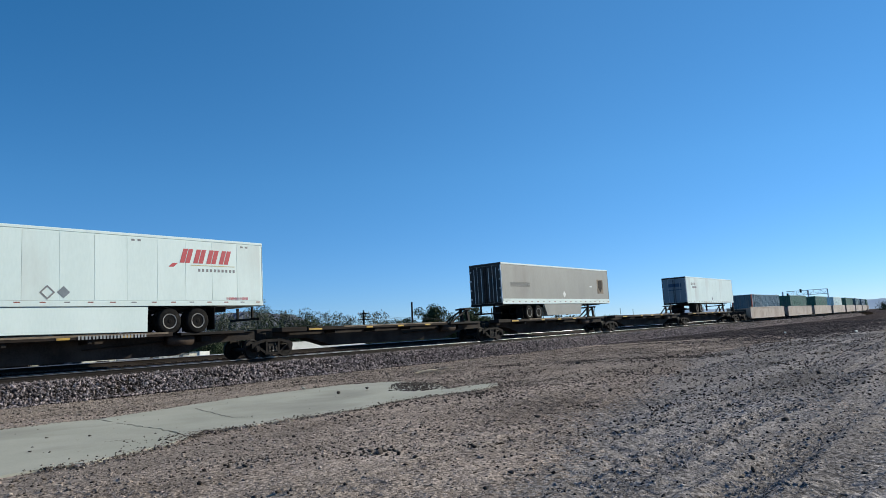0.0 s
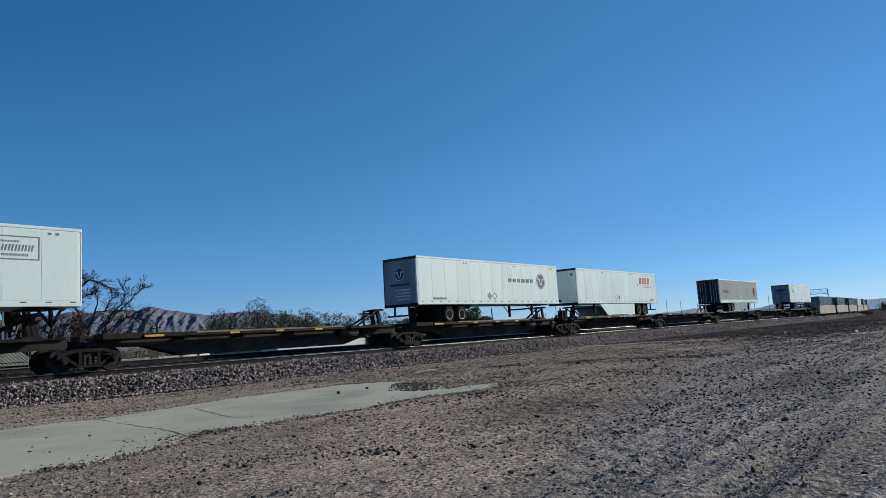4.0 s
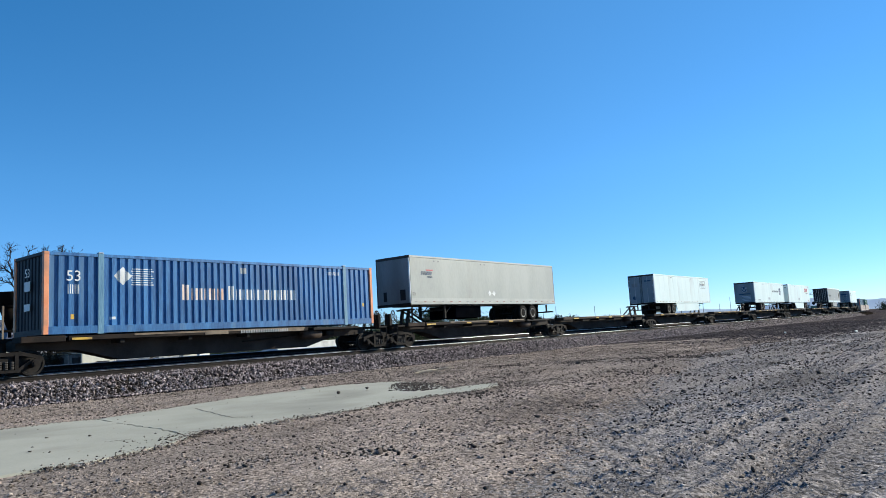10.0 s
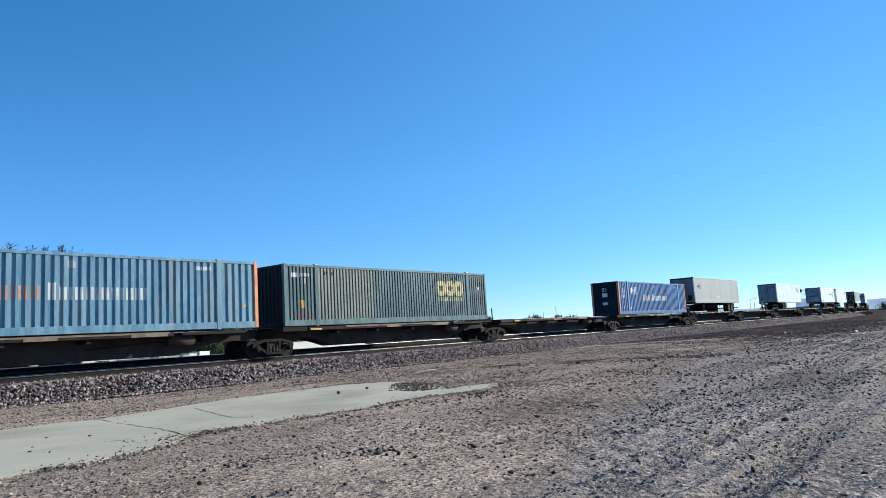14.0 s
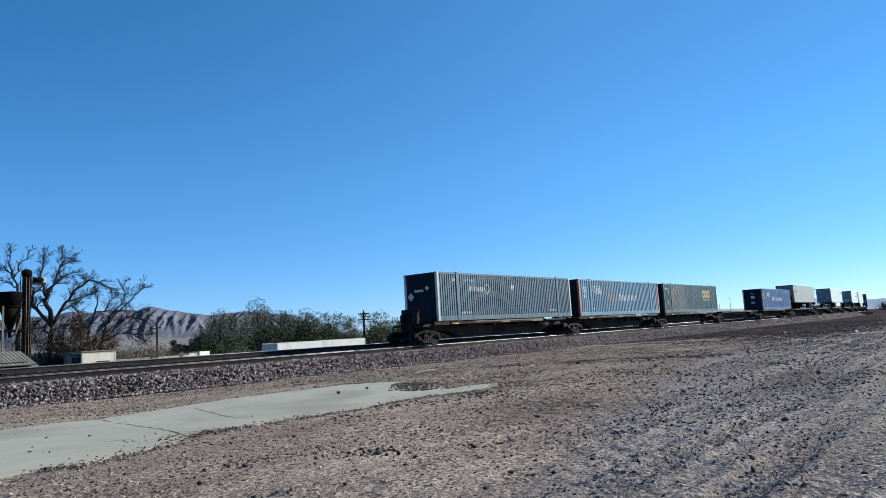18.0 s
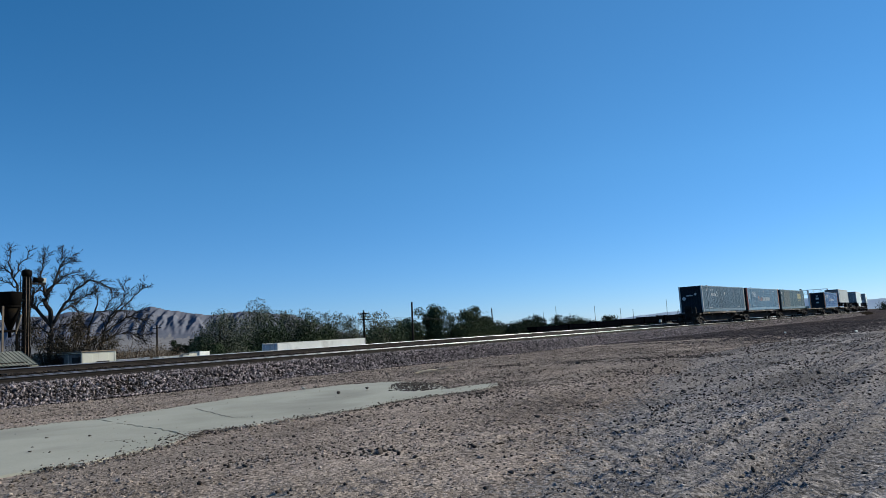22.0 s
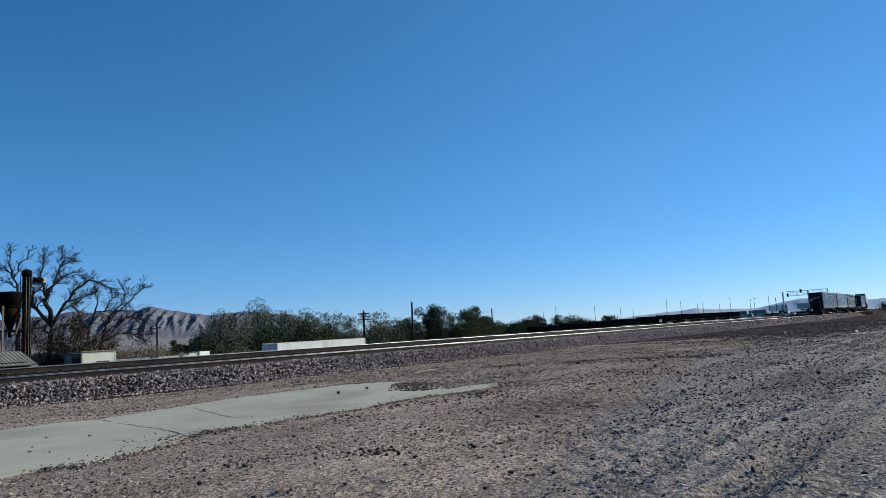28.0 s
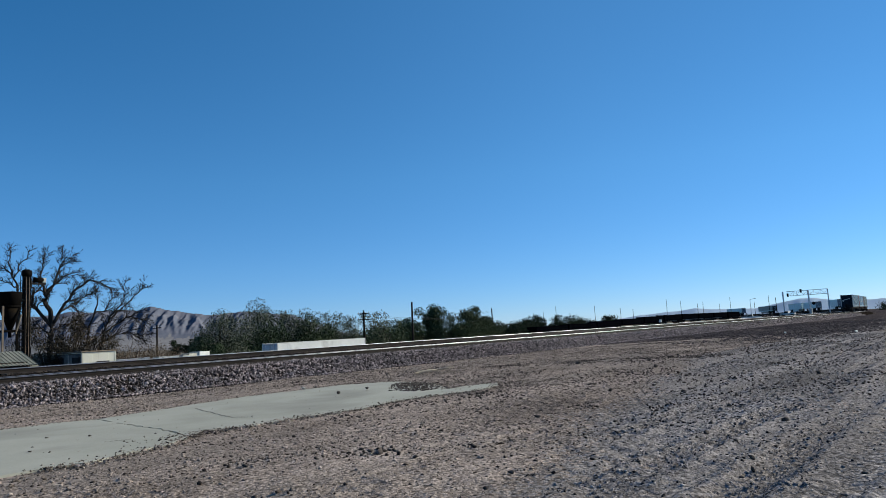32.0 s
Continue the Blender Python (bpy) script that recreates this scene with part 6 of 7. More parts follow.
for sy in (-1, 1):
    for zz in (1.4, 3.15):
        part("cross_beam", B(-0.57, 0.57, sy * 0.62 - 0.04, sy * 0.62 + 0.04, zz - zb, zz + 0.10 - zb), dark_hopper, hp)
part("strut", C((0.1, -0.66, 3.0 - zb), (0.42, -0.66, 4.2 - zb), 0.05, n=6), deck_tan, hp, "rusty tan diagonal strut")
el = thing("bucket_elevator", "tall rusty bucket elevator with a motor arm", "elevator", m=pose(18.22, 48.6, zb))
for dx, wd in ((-0.15, 0.06), (0.02, 0.035), (0.17, 0.06)):
    part("casing", B(dx - wd, dx + wd, -0.12, 0.12, 0, 6.85 - zb, 0.02), dark_hopper, el)
for dx in (-0.06, 0.10):
    part("guide_pipe", C((dx, -0.16, 0), (dx, -0.16, 6.6 - zb), 0.022, n=8), deck_tan, el, "faded tan guide pipe")
for k in range(34):
    part("rung", B(-0.36, -0.21, -0.10, -0.06, 0.3 + k * 0.22, 0.34 + k * 0.22), dark_hopper, el)
part("ladder_rail", B(-0.39, -0.36, -0.10, -0.06, 0.1, 6.7 - zb), dark_hopper, el)
part("head_drum", C((-0.24, 0, 6.85 - zb), (0.26, 0, 6.85 - zb), 0.22, n=16), dark_hopper, el, "", True)
part("head_cap", B(-0.25, 0.27, -0.16, 0.16, 6.78 - zb, 7.12 - zb, 0.12), dark_hopper, el)
part("arm", B(0.22, 1.12, -0.12, 0.12, 6.15 - zb, 6.25 - zb), pole_wood, el)
part("motor", C((0.40, 0, 6.44 - zb), (0.98, 0, 6.44 - zb), 0.17, n=12), dark_hopper, el, "", True)
part("motor_cover", B(0.92, 1.14, -0.14, 0.14, 6.28 - zb, 6.58 - zb, 0.03), cream_wall, el)
part("brace", C((0.2, 0, 5.3 - zb), (1.05, 0, 6.15 - zb), 0.04, n=6), pole_wood, el)
for zz in np.arange(0.6, 6.6, 0.75):
    part("ring_stay", B(-0.24, 0.26, -0.15, 0.15, zz - zb, zz + 0.06 - zb), pole_wood, el)

# clutter in the low yard
for k, (x, y, sx, sy, top, mt) in enumerate(((28.0, 55.0, 1.5, 0.9, 0.86, white_wall), (30.2, 57.0, 1.2, 1.0, 0.88, pale_blue), (32.0, 56.0, 1.8, 0.9, 0.86, white_wall), (35.5, 59.0, 1.1, 1.0, 0.86, cream_wall), (37.5, 61.5, 1.0, 1.0, 0.95, cream_wall), (40.2, 64.0, 1.6, 1.2, 1.05, white_wall), (18.5, 50.5, 2.0, 1.2, 0.9, roof_sheet))):
    z = gz(x, y)
    o = thing("storage_crate", "pale painted crate in the yard below the railway", "crate", "yard crates", pose(x, y, z, 0, 0, 7 * k - 15))
    part("body", B(-sx / 2, sx / 2, -sy / 2, sy / 2, 0.1, top - z, 0.02), mt, o)
    part("lid", B(-sx / 2 - 0.03, sx / 2 + 0.03, -sy / 2 - 0.03, sy / 2 + 0.03, top - z, top - z + 0.05, 0.01), mt, o)
    for a in (-0.4, 0.4):
        part("skid", B(a * sx - 0.05, a * sx + 0.05, -sy / 2, sy / 2, 0, 0.1), pole_wood, o)


def utility_pole(x, y, top, arms=1, lean=0.0, thick=0.16, label="dark weathered wooden utility pole with a crossarm"):
    z = gz(x, y)
    o = thing("utility_pole", label, "pole", "utility poles", pose(x, y, z - 0.2, 0, lean, 0))
    H = top - z + 0.2
    part("shaft", C((0, 0, 0), (0, 0, H), thick, thick * 0.7, n=10), pole_wood, o)
    for k in range(arms):
        zz = H - 0.5 - k * 0.8
        arm = part("crossarm", B(-0.06, 0.06, -1.1, 1.1, zz, zz + 0.12, 0.01), pole_wood, o)
        for yy in (-1.0, -0.5, 0.5, 1.0):
            part("insulator", C((0, yy, zz + 0.12), (0, yy, zz + 0.28), 0.05, n=8), steel_grey, arm)
    return o


utility_pole(67.0, 67.3, 5.2, 2, label="dark wooden utility pole with short crossarms")
utility_pole(67.9, 59.5, 5.75, 0, 1.2, label="dark bare wooden pole leaning slightly")
utility_pole(123.4, 85.3, 6.2, 0, label="dark bare wooden utility pole")
utility_pole(53.5, 96.1, 5.1, 1, label="dark wooden utility pole with a crossarm")
utility_pole(44.3, 66.6, 4.0, 0, label="short dark wooden pole beside the trees")
for x, y, top, lean in ((300, 149, 10.2, 0), (315, 143, 8.6, 0), (335, 128, 11.8, 2.5), (338, 122, 10.6, 0), (340, 112, 9.5, 0), (356, 104, 11.0, 0.5), (318, 138, 8.0, 0), (350, 118, 9.0, 0), (352, 108, 8.0, 0), (330, 80, 10.2, 0.6), (345, 90, 7.8, 0), (230, 130, 9.0, 0), (196, 150, 7.0, 0), (280, 165, 8.5, 0)):
    utility_pole(x, y, top, 0, lean, 0.12, "distant wooden utility pole")


def wire(a, b, sag, label):
    bm = bmesh.new()
    a, b = Vector(a), Vector(b)
    pts = [a.lerp(b, k / 12) - Vector((0, 0, sag * 4 * (k / 12) * (1 - k / 12))) for k in range(13)]
    limb(bm, pts, [0.014] * 13, 4)
    return tagged(link("overhead_wire", bm, car_black), label, "wire", "overhead wires")


for y in (-0.9, 0.9):
    wire((67.0, 67.3 + y, 4.6), (123.4, 85.3 + y, 5.7), 1.1, "sagging dark overhead wire between poles")
wire((67.9, 59.5, 4.4), (123.4, 85.3, 4.6), 1.3, "sagging dark overhead wire between poles")

# signal bridge over the bend
sg = thing("signal_bridge", "galvanised steel signal bridge spanning the railway bend", "signal bridge", m=pose(324, 62, 0.5))
for dx, dy, top in ((-2.0, 10.2, 10.2), (0.0, 0.8, 10.2), (1.2, -6.3, 10.2)):
    m_ = part("mast", C((dx, dy, 0), (dx, dy, top), 0.32 if dy > -1 else 0.22, n=10), pale_steel, sg)
    part("mast_base", B(dx - 0.6, dx + 0.6, dy - 0.6, dy + 0.6, 0, 0.5), concrete, m_)
for zz in (8.3, 10.2):
    for dx in (-0.5, 0.5):
        part("chord", B(dx - 0.09, dx + 0.09, -6.6, 9.0, zz - 0.09, zz + 0.09), pale_steel, sg)
for k in range(12):
    y0, y1 = -6.6 + k * 1.3, -6.6 + (k + 1) * 1.3
    part("web", C((-0.5, y0, 8.3 if k % 2 else 10.2), (-0.5, y1, 10.2 if k % 2 else 8.3), 0.06, n=5), pale_steel, sg)
    part("post", C((-0.5, y0, 8.3), (-0.5, y0, 10.2), 0.05, n=5), pale_steel, sg)
for yy in (8.6, 3.4, 8.6):
    s_ = part("signal_head", B(-0.95, -0.6, yy - 0.35, yy + 0.35, 8.0 if yy > 8 else 9.4, 9.4 if yy > 8 else 10.8), car_black, sg)
part("round_signal", C((-0.5, -0.9, 4.6), (-0.8, -0.9, 4.6), 0.65, n=16), car_black, sg)
part("control_box", B(-0.8, 0.2, 0.0, 1.0, 0.3, 2.6, 0.03), post_white, sg)
part("tall_post", C((-3.0, 13.0, 0), (-3.0, 13.0, 8.0), 0.12, n=8), pole_wood, sg)

lp = thing("street_lamp", "distant street lamp with a single arm", "street lamp", m=pose(289.9, 77.1, 0.5))
part("pole", C((0, 0, 0), (0, 0, 7.3), 0.12, 0.08, n=8), pale_steel, lp)
part("arm", C((0, 0, 7.2), (-0.6, -1.9, 7.6), 0.06, n=6), pale_steel, lp)
part("lamp_head", B(-0.9, -0.4, -2.5, -1.8, 7.5, 7.68, 0.03), pale_steel, lp)
mk = thing("milepost", "white marker post with a dark band beside the track", "marker", m=pose(87, 34.2, 0.35))
part("post", B(-0.12, 0.12, -0.12, 0.12, 0, 1.3, 0.02), white_wall, mk)
part("band", B(-0.125, 0.125, -0.125, 0.125, 0.75, 0.98), car_black, mk)


def vehicle(name, label, m, paint, pickup=False):
    """A parked car or pickup: body, cabin, glass, wheels, lamps."""
    o = thing(name, label, "pickup truck" if pickup else "car", "parked vehicles", m)
    L_ = 5.4 if pickup else 4.6
    h = L_ / 2
    low = [(-h, 0.35), (h, 0.35), (h, 0.80), (h - 0.15, 0.95), (0.9, 1.05), (-h, 1.05)] if not pickup else [(-h, 0.5), (h, 0.5), (h, 1.0), (h - 0.15, 1.12), (-h, 1.12)]
    part("body", prism(bmesh.new(), low, -0.9, 0.9), paint, o)
    z1 = 1.05 if not pickup else 1.12
    cab = [(-1.9, z1), (-1.2, 1.48), (0.3, 1.48), (1.1, z1)] if not pickup else [(-0.5, z1), (-0.4, 1.78), (0.8, 1.80), (1.5, z1)]
    part("cabin", prism(bmesh.new(), cab, -0.78, 0.78), paint, o)
    part("glasshouse", prism(bmesh.new(), [(x * 0.9 + 0.0, z * 0.985 + 0.0) for x, z in cab], -0.80, 0.80), glass_dark, o, "dark window glass")
    for x in (-h + 0.95, h - 0.95):
        for y in (-0.85, 0.85):
            w = part("wheel", lathe(bmesh.new(), [(0.20, -0.11), (0.34, -0.11), (0.36, 0), (0.34, 0.11), (0.20, 0.11)], 18), rubber, o)
            w.location = (x, y, 0.36)
            part("rim", lathe(bmesh.new(), [(0.05, -0.115), (0.20, -0.12), (0.20, 0.12), (0.05, 0.115)], 14), rim_metal, w)
    for y in (-0.6, 0.6):
        part("headlight", B(h - 0.02, h + 0.015, y - 0.18, y + 0.18, 0.68, 0.84, 0.01), silver, o)
        part("tail_light", B(-h - 0.015, -h + 0.02, y - 0.15, y + 0.15, 0.72, 0.92, 0.01), red_mark, o)
    part("bumper", B(h - 0.05, h + 0.1, -0.88, 0.88, 0.38, 0.58, 0.03), silver, o)
    return o


vehicle("pickup_truck", "white pickup truck parked by the railway bend", pose(222, 59.2, gz(222, 59.2), 0, 0, 100), white_wall, True)
vehicle("pickup_truck", "pale pickup truck parked under the signal bridge", pose(292, 64.5, gz(292, 64.5), 0, 0, 80), white_wall, True)
vehicle("parked_car", "maroon truck parked below the railway", pose(73.5, 69.6, gz(73.5, 69.6), 0, 0, -50), maroon, True)
vehicle("parked_car", "pale car parked beneath dark trees", pose(86, 73.5, gz(86, 73.5), 0, 0, -40), white_wall)


# ---- a string of parked dark freight cars ----
def gondola(x, y, label):
    z = gz(x, y)
    o = thing("gondola_car", label, "freight car", "parked freight cars", pose(x, y, z))
    for sy in (-1, 1):
        sd = part("side", B(-7.9, 7.9, *sorted((sy * 1.45, sy * 1.38)), 1.05, 2.95, 0.02), near_black, o)
        for k in range(12):
            xx = -7.7 + k * 1.4
            part("rib", B(xx - 0.06, xx + 0.06, *sorted((sy * 1.462, sy * 1.45)), 1.05, 2.9), near_black, sd)
    for sx in (-1, 1):
        part("end", B(*sorted((sx * 7.9, sx * 7.8)), -1.4, 1.4, 1.05, 2.95), near_black, o)
        t = part("truck", B(sx * 6.0 - 1.1, sx * 6.0 + 1.1, -1.05, 1.05, 0.35, 0.85, 0.05), near_black, o)
        for dx in (-0.85, 0.85):
            part("axle", C((sx * 6.0 + dx, -0.8, 0.42), (sx * 6.0 + dx, 0.8, 0.42), 0.42, n=14), wheel_steel, t)
    part("floor", B(-7.9, 7.9, -1.4, 1.4, 0.95, 1.08), near_black, o)
    return o


g0 = gondola(158, 92, "dark weathered gondola car parked in a long string")
for k in range(1, 10):
    x = 158 + 16.4 * k
    copy_thing(g0, pose(x, 92 - 0.02 * (k + 2) ** 2, gz(x, 92)))

# ---- mountains ----
def range_mesh(name, az0, az1, r0, r1, nodes, material, label, seed, na=150, nr=26, cell=190.0, fan_mat=None):
    az = np.linspace(az0, az1, na)
    rr = np.linspace(0, 1, nr)
    A, Rr = np.meshgrid(np.radians(az), rr, indexing="ij")
    na_ = np.array([q[0] for q in nodes])
    nh = np.array([q[1] for q in nodes])
    crest = np.interp(az, na_, nh)[:, None]
    fan = 0.24 * smooth_step(Rr, 0.0, 0.42) ** 1.2
    steep = 0.76 * np.clip((Rr - 0.22) / 0.40, 0, 1) ** 1.25
    prof = (fan + steep) * (1 - smooth_step(Rr, 0.62, 1.0))
    dist = r0 + (r1 - r0) * Rr
    X, Y = dist * np.cos(A), dist * np.sin(A)
    swing = 0.55 * waves(X, Y, seed, 3, 0.0035)
    # spurs run down towards the plain, with smaller spurs between them
    ridge = np.zeros_like(X)
    for cell_, amp in ((cell * 0.62, 0.8), (cell * 0.30, 0.8), (cell * 0.14, 0.55), (cell * 0.07, 0.3)):
        n_ = np.array([noise.noise((a_, b_, seed + cell_)) for a_, b_ in zip((A * 3400 / cell_ + swing * 0.25 * cell / cell_ + dist / (cell_ * 7.0)).ravel(), (dist / (cell_ * 9.0) + 0.3 * swing).ravel())]).reshape(X.shape)
        ridge += amp * (0.5 - np.abs(n_) * 2.0)
    mid = smooth_step(Rr, 0.27, 0.46) * (1 - 0.75 * smooth_step(Rr, 0.50, 0.64))
    Z = crest * prof + crest * 0.085 * mid * ridge + crest * 0.02 * waves(X, Y, seed + 2, 3, 0.03) * smooth_step(Rr, 0.3, 0.55) - 4 * (1 - np.clip(Rr * 8, 0, 1))
    v = np.stack([X.ravel(), Y.ravel(), Z.ravel()], 1)
    i = np.arange(na * nr).reshape(na, nr)
    q = np.stack([i[:-1, :-1].ravel(), i[1:, :-1].ravel(), i[1:, 1:].ravel(), i[:-1, 1:].ravel()], 1)
    ob = tri_mesh(name, v, q, material)
    if fan_mat:
        # the gravel fan at the foot reaches up between the spurs
        ob.data.materials.append(fan_mat)
        foot = (Rr + 0.05 * ridge)[:-1, :-1].ravel() < 0.31
        ob.data.polygons.foreach_set("material_index", foot.astype(np.int32))
    return tagged(ob, label, "mountains", kind="structure")


range_mesh("mountain_range", 44, 84, 2700, 4400, [(44, 0), (47, 40), (50.7, 140), (54.7, 174), (55.9, 167), (56.7, 163), (57.3, 161), (58.0, 170), (58.8, 178), (60, 193), (60.5, 199), (61.0, 211), (61.4, 214), (61.8, 206), (62.2, 199), (63.4, 204), (65.7, 202), (70, 186), (76, 120), (84, 0)], hazed_rock_far, "eroded desert mountain range, brown rock tinted with painted haze", 61, 520, 96, cell=150.0, fan_mat=fan_gravel)
range_mesh("backdrop_hills", -6, 30, 4000, 4700, [(-6, 20), (0, 40), (6.3, 55), (8.6, 56), (10.5, 80), (11.5, 84), (13, 66), (14.5, 42), (17.5, 54), (18.9, 66), (20, 56), (23, 44), (25.3, 22), (27, 8), (30, 0)], hill_far, "far hills across the desert, pale blue haze painted in", 71, 160, 16)

# ---- the train: three articulated spine cars and the well cars ahead ----
DECKS = []
for base, pitch in ((-76.2, 17.75), (14.2, 17.5), (103.1, 17.55)):
    for k in range(5):
        DECKS.append(platform(base + k * pitch, hitch=0 if base < 0 else (-1 if k == 0 else 1), first=(k == 4), last=(k == 0), length=pitch))

last_box = container(-76.2, "dark grey-blue corrugated container with white corner posts", dark_paint, dark_paint, post_white, post_white, dark_paint, pitch=0.225, depth=0.07, end_paint=end_shade_navy)
faded_box = container(-58.6, "faded grey-blue corrugated container with red-orange corner posts", greyblue_paint, greyblue_paint, red_paint, orange_paint, greyblue_paint, pitch=0.31, depth=0.07, end_paint=end_shade_navy)
slate_box = container(-41.0, "dull slate-green corrugated container with yellow lettering", slate_paint, slate_paint, slate_paint, slate_paint, slate_paint, pitch=0.213, depth=0.07, bleached=slate_faded, end_paint=end_shade_navy)
blue_box = container(-4.95, "bright blue corrugated container with orange corner posts", blue_paint, blue_paint, orange_paint, orange_paint, greyblue_paint, pitch=0.31, depth=0.07, end_paint=end_shade_navy)
t_grey = trailer(14.2, "light grey van trailer with smooth sides", grey_paint, seams=False, skirt=False, bogie=4.22, flip=True, band=pale_band, rail_mat=pale_band, doors=False, door=end_shade_grey)
t_white = trailer(49.5, "white panelled van trailer with aerodynamic skirts", white_paint, bogie=-4.1)
t_ring = trailer(84.1, "white panelled van trailer with a round dark blue emblem", white_paint, skirt=False, bogie=-4.6, doors=False)
t_red = trailer(103.2, "white panelled van trailer with red lettering", white_paint, bogie=4.18, flip=True, slant=1.3, doors=False, door=white_paint, rake=0.03, low=0.98)
t_taupe = trailer(138.5, "taupe grey van trailer with a pale lower stripe", brown_paint, seams=False, bogie=-4.17, skirt_to=3.1, band=white_paint, rail_mat=white_paint, door=dark_door)
t_small = trailer(173.3, "white van trailer, rear door painted grey for shade", white_paint, skirt=False, bogie=-4.6)

# markings
for k in (4, 10):
    glyphs(DECKS[k], 0.1, 2.7, 1.14, 1.27, 10, dim_white, "worn white car marking drawn as bars", y=-1.328)


def stripes(parent, x0, x1, z0, z1, n):
    for k in range(n):
        z = z0 + (z1 - z0) * k / n
        plate(parent, x0 + 0.03 * (k % 2), x1 - 0.05 * (k % 3), z, z + 0.45 * (z1 - z0) / n, white_mark, "thin white speed stripe", name="stripe")


glyphs(last_box, -4.9, -3.35, 3.13, 3.43, 4, mid_white, "white wordmark drawn as bars", weight=0.33)
diamond(last_box, -2.95, 3.30, 0.37, mid_white, "white diamond emblem", hollow=True)
diamond(last_box, 0.02, 3.46, 0.24, mid_white, "white diamond placard")
glyphs(last_box, -5.79, -4.66, 1.72, 1.88, 7, mid_white, "white serial marking drawn as bars")
glyphs(last_box, -5.31, -4.19, 3.74, 3.88, 9, mid_white, "white serial marking drawn as bars")
plate(last_box, 4.8, 5.78, 1.84, 1.91, mid_white, "small white stencil line")
glyphs(last_box, -6.6, -6.3, 3.72, 3.9, 2, mid_white, "small white stencil")
for y, z, r in ((0.75, 2.9, 0.26), (-0.55, 3.35, 0.16)):
    bm = bmesh.new()
    prism(bm, [(-r, 0), (0, r), (r, 0), (0, -r)], -0.004, 0.004)
    e = part("placard", bm, mid_white, last_box, "white diamond placard")
    e.matrix_basis = pose(-LEN / 2 - 0.03, y, z, 0, 0, 90)
e = part("lettering", B(-0.004, 0.004, -0.35, 0.35, -0.07, 0.07), mid_white, last_box, "white wordmark drawn as a bar")
e.location = (-LEN / 2 - 0.03, 0.1, 3.22)

for bx, word1, word2 in ((faded_box, dim_orange, mid_white), (blue_box, pale_orange, white_mark)):
    number(bx, "53", 0.54, Matrix.Translation((-7.06, -WID / 2 + 0.015, 3.25)) @ SIDE_TEXT, white_mark, "white stencilled 53")
    glyphs(bx, -7.27, -6.85, 2.79, 3.12, 3, white_mark, "white block of stencilled marks")
    diamond(bx, -5.27, 3.47, 0.35, white_mark, "white diamond emblem", hollow=bx is faded_box)
    stripes(bx, -4.95, -4.05, 3.13, 3.82, 8)
    glyphs(bx, -2.88, -0.86, 2.57, 3.05, 5, word1, "orange-tinted wordmark drawn as bars", cap=0.14)
    glyphs(bx, -0.72, 2.99, 2.57, 3.03, 10, word2, "white wordmark drawn as bars", cap=0.14)
    plate(bx, -0.05, 0.25, 3.72, 3.98, dim_white, "white stencilled block")
    glyphs(bx, 5.0, 5.75, 3.80, 3.96, 8, white_mark, "white serial marking drawn as bars")
    plate(bx, -7.16, -7.02, 1.88, 2.06, yellow_mark, "yellow warning label")
    plate(bx, -5.75, -5.55, 1.85, 1.95, white_mark, "small white stencil")
    plate(bx, 7.3, 7.42, 2.25, 2.42, yellow_mark, "yellow warning label")
number(blue_box, "53", 0.45, Matrix.Translation((-LEN / 2 - 0.03, 0.0, 3.45)) @ REAR_TEXT, white_mark, "white stencilled 53")
end_plate(blue_box, -0.25, 0.25, 2.95, 3.3, white_mark, "white block of stencilled marks", x=-LEN / 2 - 0.03)
end_plate(blue_box, -0.25, 0.25, 2.25, 2.5, white_mark, "white block of stencilled marks", x=-LEN / 2 - 0.03)

block_mark(slate_box, 3.12, 5.65, 2.84, 3.72, 3, gold_mark, "bold yellow wordmark drawn as rounded blocks")
glyphs(slate_box, 3.19, 5.61, 2.52, 2.74, 10, gold_mark, "small yellow wordmark drawn as bars")
plate(slate_box, -7.63, -7.26, 3.66, 3.86, white_mark, "white serial plate")
glyphs(slate_box, -7.16, -6.52, 3.70, 3.85, 6, white_mark, "white serial marking drawn as bars")
plate(slate_box, -7.14, -6.84, 2.19, 2.56, yellow_mark, "yellow warning label")
plate(slate_box, 7.12, 7.35, 3.25, 3.40, white_mark, "small white stencil")
glyphs(slate_box, -7.5, -6.3, 1.72, 1.95, 7, dull_red, "faded red scrawl drawn as bars", slant=0.3)
for x in (-5.6, -5.25, 4.5, 4.8):
    glyphs(slate_box, x, x + 0.26, 3.80, 3.98, 1, car_black, "dark stencil drawn as bars")
glyphs(slate_box, -6.95, -6.75, 3.35, 3.6, 1, white_mark, "small white stencil drawn as bars")
# silver line drawn in as the lower rail's highlight
plate(slate_box, -5.9, 5.9, 1.405, 1.43, silver, "thin silver line painted as a highlight on the lower rail", y=-WID / 2 - 0.004, name="rail_lip")

# light grey trailer
glyphs(t_grey, -7.1, -6.12, 4.02, 4.24, 6, navy_mark, "navy wordmark drawn as bars", slant=0.25)
plate(t_grey, -6.6, -6.0, 4.28, 4.35, red_mark, "red swoosh over the wordmark")
glyphs(t_grey, -6.5, -6.05, 3.88, 3.96, 7, navy_mark, "small navy word drawn as bars")
number(t_grey, "53", 0.26, Matrix.Translation((-7.75, SY, 2.84)) @ SIDE_TEXT, grey_mark, "grey 53")
for x in (-0.30, 0.18):
    diamond(t_grey, x, 3.02, 0.19, white_mark, "white diamond placard")
end_plate(t_grey, -0.95, -0.55, 2.6, 3.2, dark_hole, "dark document box", x=-LEN / 2 - 0.014)
